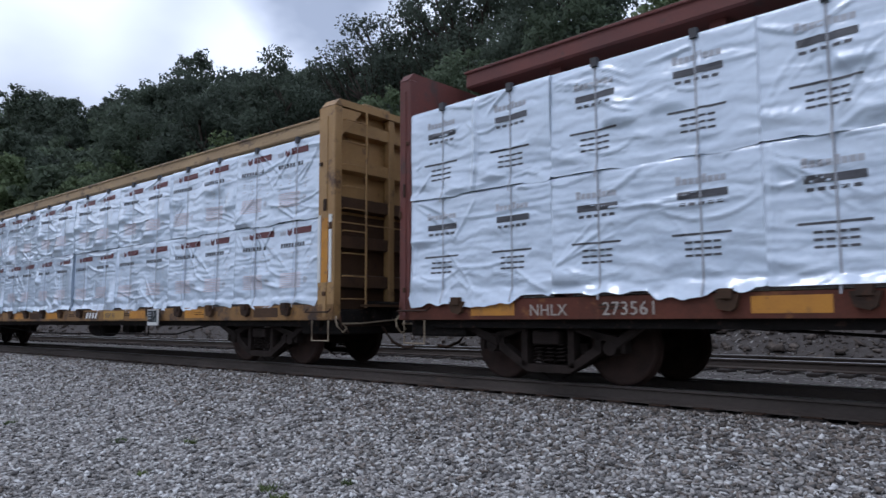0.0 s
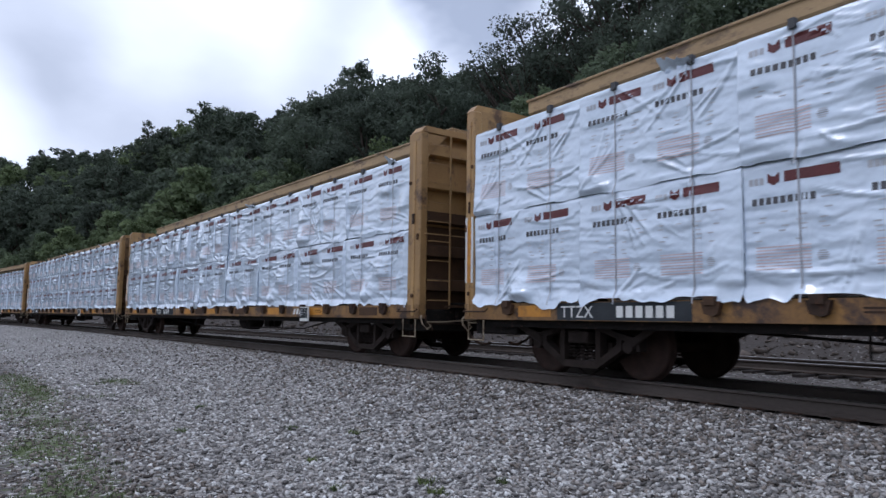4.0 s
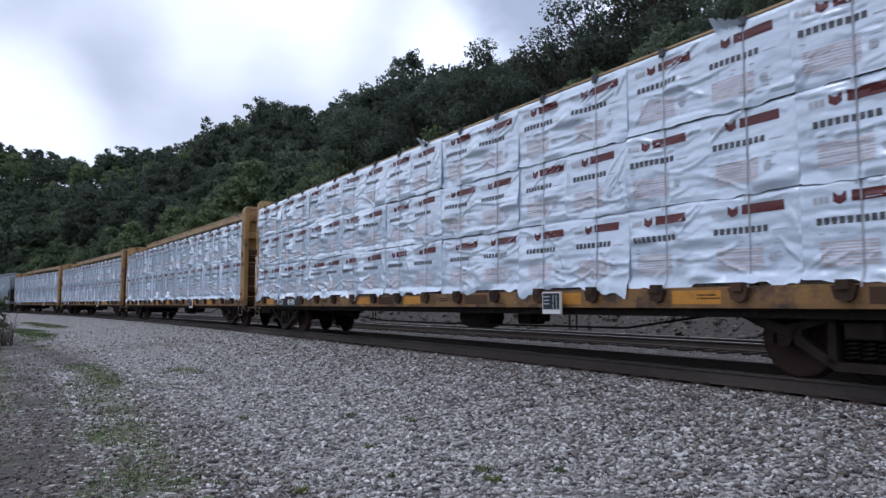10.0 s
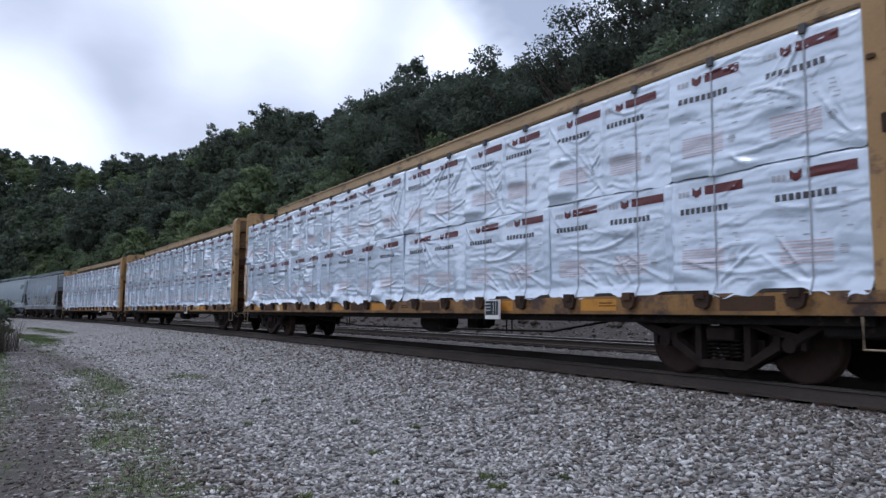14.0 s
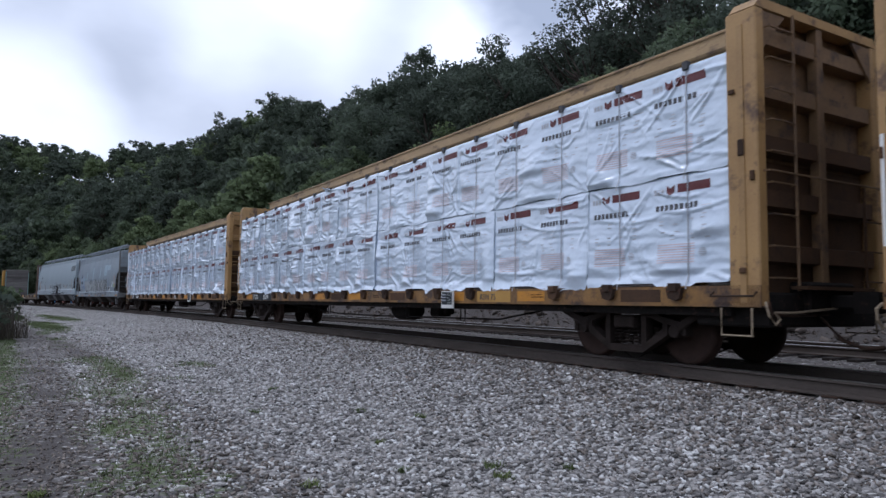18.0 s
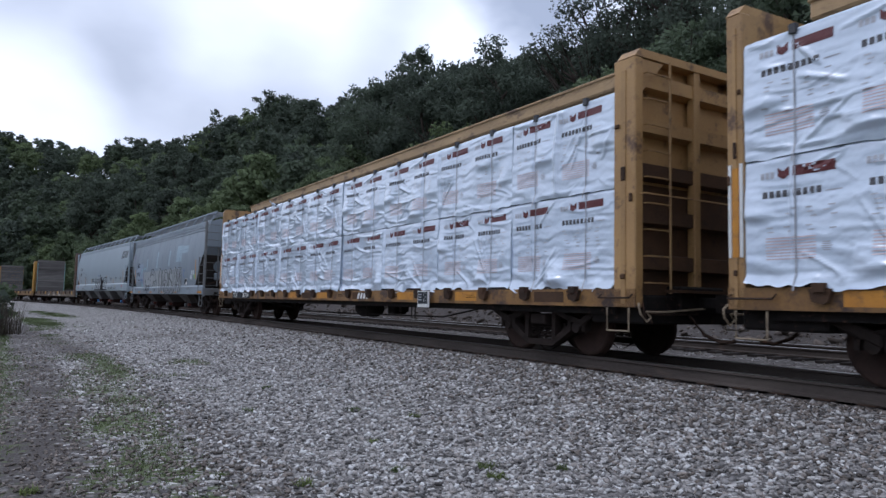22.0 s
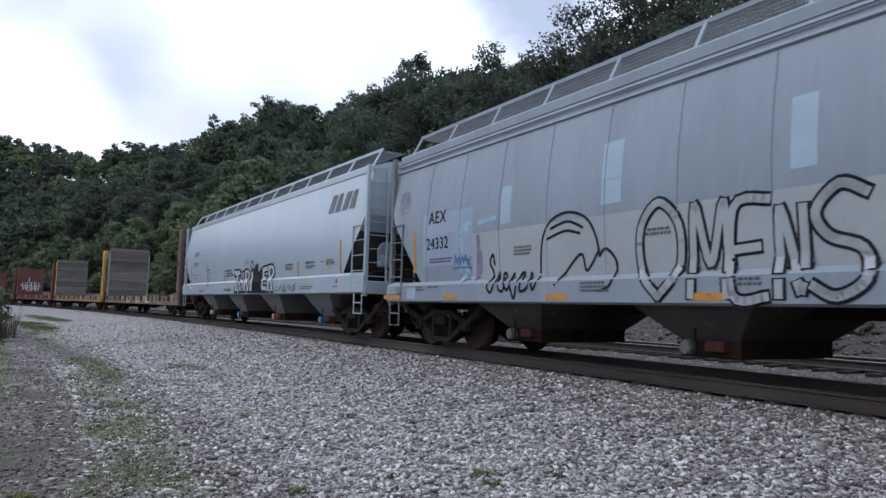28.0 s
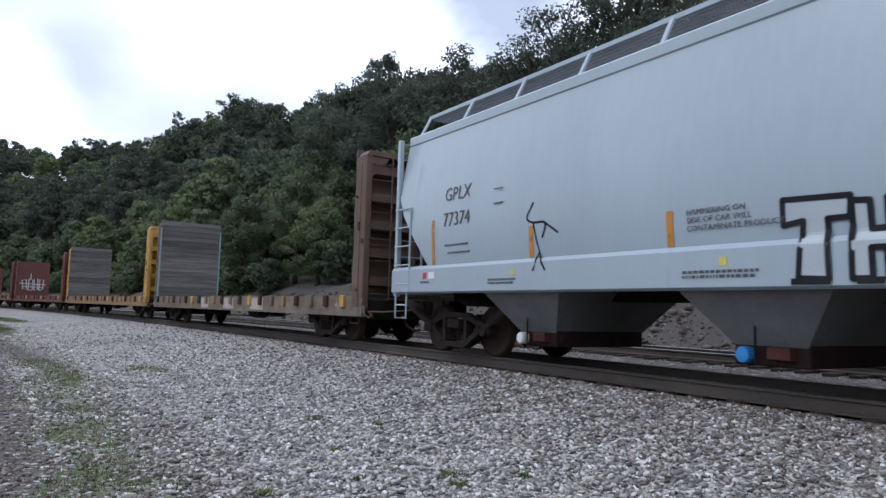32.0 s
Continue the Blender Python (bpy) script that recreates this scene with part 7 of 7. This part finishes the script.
for a, z0, z1 in ((-193.6, 1.66, 2.5), (-190.74, 1.66, 2.15), (-188.11, 1.66, 2.1), (-184.9, 1.66, 2.05), (-182.1, 1.66, 2.2), (-179.50, 1.66, 2.08), (-176.45, 1.66, 2.54)):
    side_patch("orange_stripe", g8(a) - 0.05, g8(a) + 0.05, z0, z1, M_ORANGE, white_hopper, P8, 0.008)
for z in (2.6, 2.84):
    part("tag_outline", boxes((g8(-191.7), g8(-191.45), -1.585, -1.575, z, z + 0.02)), M_GREYDARK, white_hopper)
side_patch("yellow_sticker", g8(-177.2), g8(-177.07), 1.8, 1.93, M_SIGNYEL, white_hopper, P8, 0.008)
for a, m, w in ((-176.65, M_SIGNRED, 0.12), (-193.9, M_SIGNRED, 0.12), (-178.74, M_SIGNYEL, 0.1), (-191.2, M_SIGNYEL, 0.1), (-187.4, M_SIGNYEL, 0.1), (-193.7, M_WHITE, 0.2)):
    part("decal", boxes((g8(a), g8(a) + w, -1.592, -1.586, 1.40, 1.40 + min(w, 0.12))), m, white_hopper)
for k in range(4):
    bm = bmesh.new()
    x = g8(-177.55) + 0.45 * k
    rows = []
    for q in range(5):
        z = 3.34 + 0.5 * q / 4
        rows.append([bm.verts.new((x + 0.3 * q / 8 + px, -(side_y(P8, z) + 0.008), z)) for px in (0.0, 0.34 - (0.1 if k % 2 else 0.0) * q / 4)])
    for A, B in zip(rows, rows[1:]):
        bm.faces.new((A[0], A[1], B[1], B[0]))
    part("emblem_block", bm, M_GREYDARK, white_hopper, "dark slanted emblem block")
w8 = lambda at: at - H8C
BLOCK = {
    "T": [[(0, 1), (1.02, 0.97), (1, 0.72), (0.68, 0.72), (0.72, 0), (0.26, 0.02), (0.32, 0.72), (0.0, 0.68)]],
    "H": [[(0, 1), (0.32, 0.98), (0.34, 0.62), (0.62, 0.62), (0.62, 1), (1, 0.97), (0.98, 0), (0.64, 0), (0.62, 0.38), (0.36, 0.38), (0.38, 0), (0.02, 0)]],
    "R": [[(0, 0.98), (0.6, 1), (0.92, 0.88), (0.97, 0.66), (0.66, 0.47), (1.05, 0.02), (0.66, 0), (0.4, 0.36), (0.38, 0), (0.02, 0)], [(0.36, 0.8), (0.58, 0.8), (0.62, 0.7), (0.36, 0.6)]],
    "I": [[(0.12, 0.68), (0.86, 0.7), (0.9, 0), (0.16, 0)], [(0.16, 0.88), (0.3, 1.0), (0.62, 1.02), (0.82, 0.9), (0.7, 0.76), (0.32, 0.75)]],
    "E": [[(0, 0.94), (1, 1), (1, 0.77), (0.4, 0.72), (0.4, 0.6), (0.88, 0.6), (0.86, 0.4), (0.4, 0.4), (0.42, 0.24), (1.02, 0.22), (1, 0), (0.02, 0.03)]]}


def block_letter(ch, x0, x1, z0, z1, car, prof, w, ink, fill, lift=0.010):
    """A sprayed letter: flat filling inside thick dark outlines, laid over the car's side in thin rows."""
    loops = [[(x0 + (x1 - x0) * px, z0 + (z1 - z0) * pz) for px, pz in o] for o in BLOCK[ch]]
    bm = bmesh.new()
    z, step = z0, 0.03
    while z < z1 + 0.05:
        xs = []
        zm = z + step / 2
        for o in loops:
            for (ax, az), (bx, bz) in zip(o, o[1:] + o[:1]):
                if (az > zm) != (bz > zm):
                    xs.append(ax + (zm - az) / (bz - az) * (bx - ax))
        xs.sort()
        for a, b in zip(xs[::2], xs[1::2]):
            bm.faces.new([bm.verts.new((x, -(skin_y(prof, zz) + lift), zz)) for x, zz in ((a, z), (b, z), (b, z + step), (a, z + step))])
        z += step
    letter = part("spray_letter", bm, fill, car)
    for o in loops:
        for a, b in zip(o, o[1:] + o[:1]):
            strokes("spray_line", [[a, b]], w, ink, letter, prof, 0, 0, 1, 1, lift=lift + 0.004)


for c, x0, x1, z0, z1 in (("T", -186.2, -185.52, 1.22, 2.06), ("H", -185.5, -184.98, 1.22, 1.98), ("R", -184.95, -184.3, 1.22, 2.04), ("I", -184.3, -183.9, 1.22, 2.28), ("E", -183.0, -182.4, 1.22, 2.10), ("R", -182.4, -181.72, 1.2, 2.12)):
    block_letter(c, w8(x0), w8(x1), z0, z1, white_hopper, P8, 0.062, M_SPRAY, M_SPRAYPALE)
strokes("spray_fill", [[(0.0, 1.32), (0.0, 2.0)], [(0.16, 1.3), (0.16, 2.1)], [(0.3, 1.35), (0.32, 2.14)], [(0.46, 1.32), (0.46, 1.86)], [(0.62, 1.36), (0.62, 1.9)], [(0.76, 1.4), (0.76, 1.98)], [(-0.05, 1.45), (0.85, 1.5)], [(-0.05, 1.28), (0.5, 1.3), (0.9, 1.26)]],
        0.19, M_SPRAY, white_hopper, P8, w8(-183.82), 0.0, 1.0, 1.0, "blacked-out sprayed patch", lift=0.018)
for x0, x1 in ((-186.1, -185.7), (-185.45, -185.2), (-184.98, -184.72), (-184.3, -184.0), (-183.9, -183.2), (-182.95, -182.5), (-182.35, -182.1), (-181.95, -181.7)):
    part("spray_shadow", boxes((w8(x0), w8(x1), -1.5995, -1.586, 1.17, 1.235)), M_SPRAY, white_hopper)
strokes("spray_scrawl", [[(0.08, 0.8), (0.0, 0.4), (0.08, 0.1), (0.16, 0.4), (0.14, 0.7), (0.2, 0.2), (0.27, 0.75), (0.32, 0.3), (0.38, 0.1), (0.42, 0.6), (0.36, 0.9)], [(0.46, 1), (0.46, 0.05), (0.52, 0.5), (0.45, 0.5), (0.56, 0.0)],
                         [(0.62, 0.9), (0.62, 0.3)], [(0.72, 0.2), (0.67, 0.5), (0.72, 0.8), (0.78, 0.5), (0.72, 0.2)], [(0.88, 0.8), (0.82, 0.5), (0.86, 0.1), (0.92, 0.3), (0.94, 0.9), (0.96, 0.2), (0.98, 0.6), (1.0, 1.1)]], 0.028, M_SPRAY, white_hopper, P8, w8(-181.54), 1.19, 1.78, 0.26)
strokes("spray_tag", [[(0.3, 1), (0.1, 0.6), (0.3, 0.45), (0.7, 0.4), (0.6, 0.0)], [(0.3, 0.45), (0.5, -0.4), (0.75, -0.9)], [(0.7, 0.4), (1.1, 0.1)], [(0.5, -0.4), (0.35, -0.9)]], 0.035, M_SPRAY, white_hopper, P8, g8(-190.9), 1.95, 0.7, 0.55)
strokes("spray_tag", [[(0, 0.5), (0.3, 0.8), (0.4, 0.2), (0.7, 0.9), (0.9, 0.3)]], 0.04, M_SPRAYBLUE, white_hopper, P8, g8(-185.2), 2.16, 0.5, 0.2, lift=0.01)

# ---- marks on the bulkhead flatcars
for flat, half, m in ((flat_c, 9.7, M_SPRAYWHITE),):
    for k, lines in enumerate(([[(0, 0.75), (0.05, 0.2), (0.22, 0.15), (0.2, 0.8), (0.0, 0.75)], [(0.3, 0.1), (0.32, 0.85), (0.5, 0.8), (0.5, 0.12), (0.3, 0.1)], [(0.55, 0.85), (0.58, 0.1), (0.75, 0.2), (0.72, 0.9)], [(0.8, 0.1), (0.82, 0.85), (1.0, 0.8), (0.98, 0.2), (0.8, 0.1)], [(-0.1, 0.55), (1.1, 0.5)], [(0.4, 1.2), (0.4, 0.8)], [(0.05, 0.35), (0.95, 0.3)]],)):
        bm = bmesh.new()
        for line in lines:
            tube(bm, [(-half + 0.512, 0.9 - 1.8 * (1 - px), 1.5 + 1.4 * pz) for px, pz in line], 0.05, 4)
        part("spray_scrawl", bm, m, flat)
for k in range(3):
    part("sill_patch", boxes((-2.5 + 2.6 * k, -1.6 + 2.7 * k, -1.376, -1.37, 0.68, 1.04)), M_FADED, flat_a)


# ---- movement of the train
def motions():
    times = [float(t) for t in range(33)]
    for ob, c, local in MOVERS:
        cut = -0.085 if c > -150 else -0.06         # a straight car lies inside the curve between its trucks
        walk(ob, [(t, trk_pose(c + gone(t), cut) @ local) for t in times])
    spin = [i / 10 for i in range(321)]
    for ob, c, local in MOVERS:
        for b in ob.children:
            if b.name.startswith("truck"):
                for w in b.children:
                    if w.name.startswith("wheelset"):
                        x = w.location.x
                        walk(w, [(t, Matrix.Translation((x, 0, 0.457)) @ pose(0, 0, 0, 0, math.degrees(gone(t) / 0.457), 0)) for t in spin])


motions()
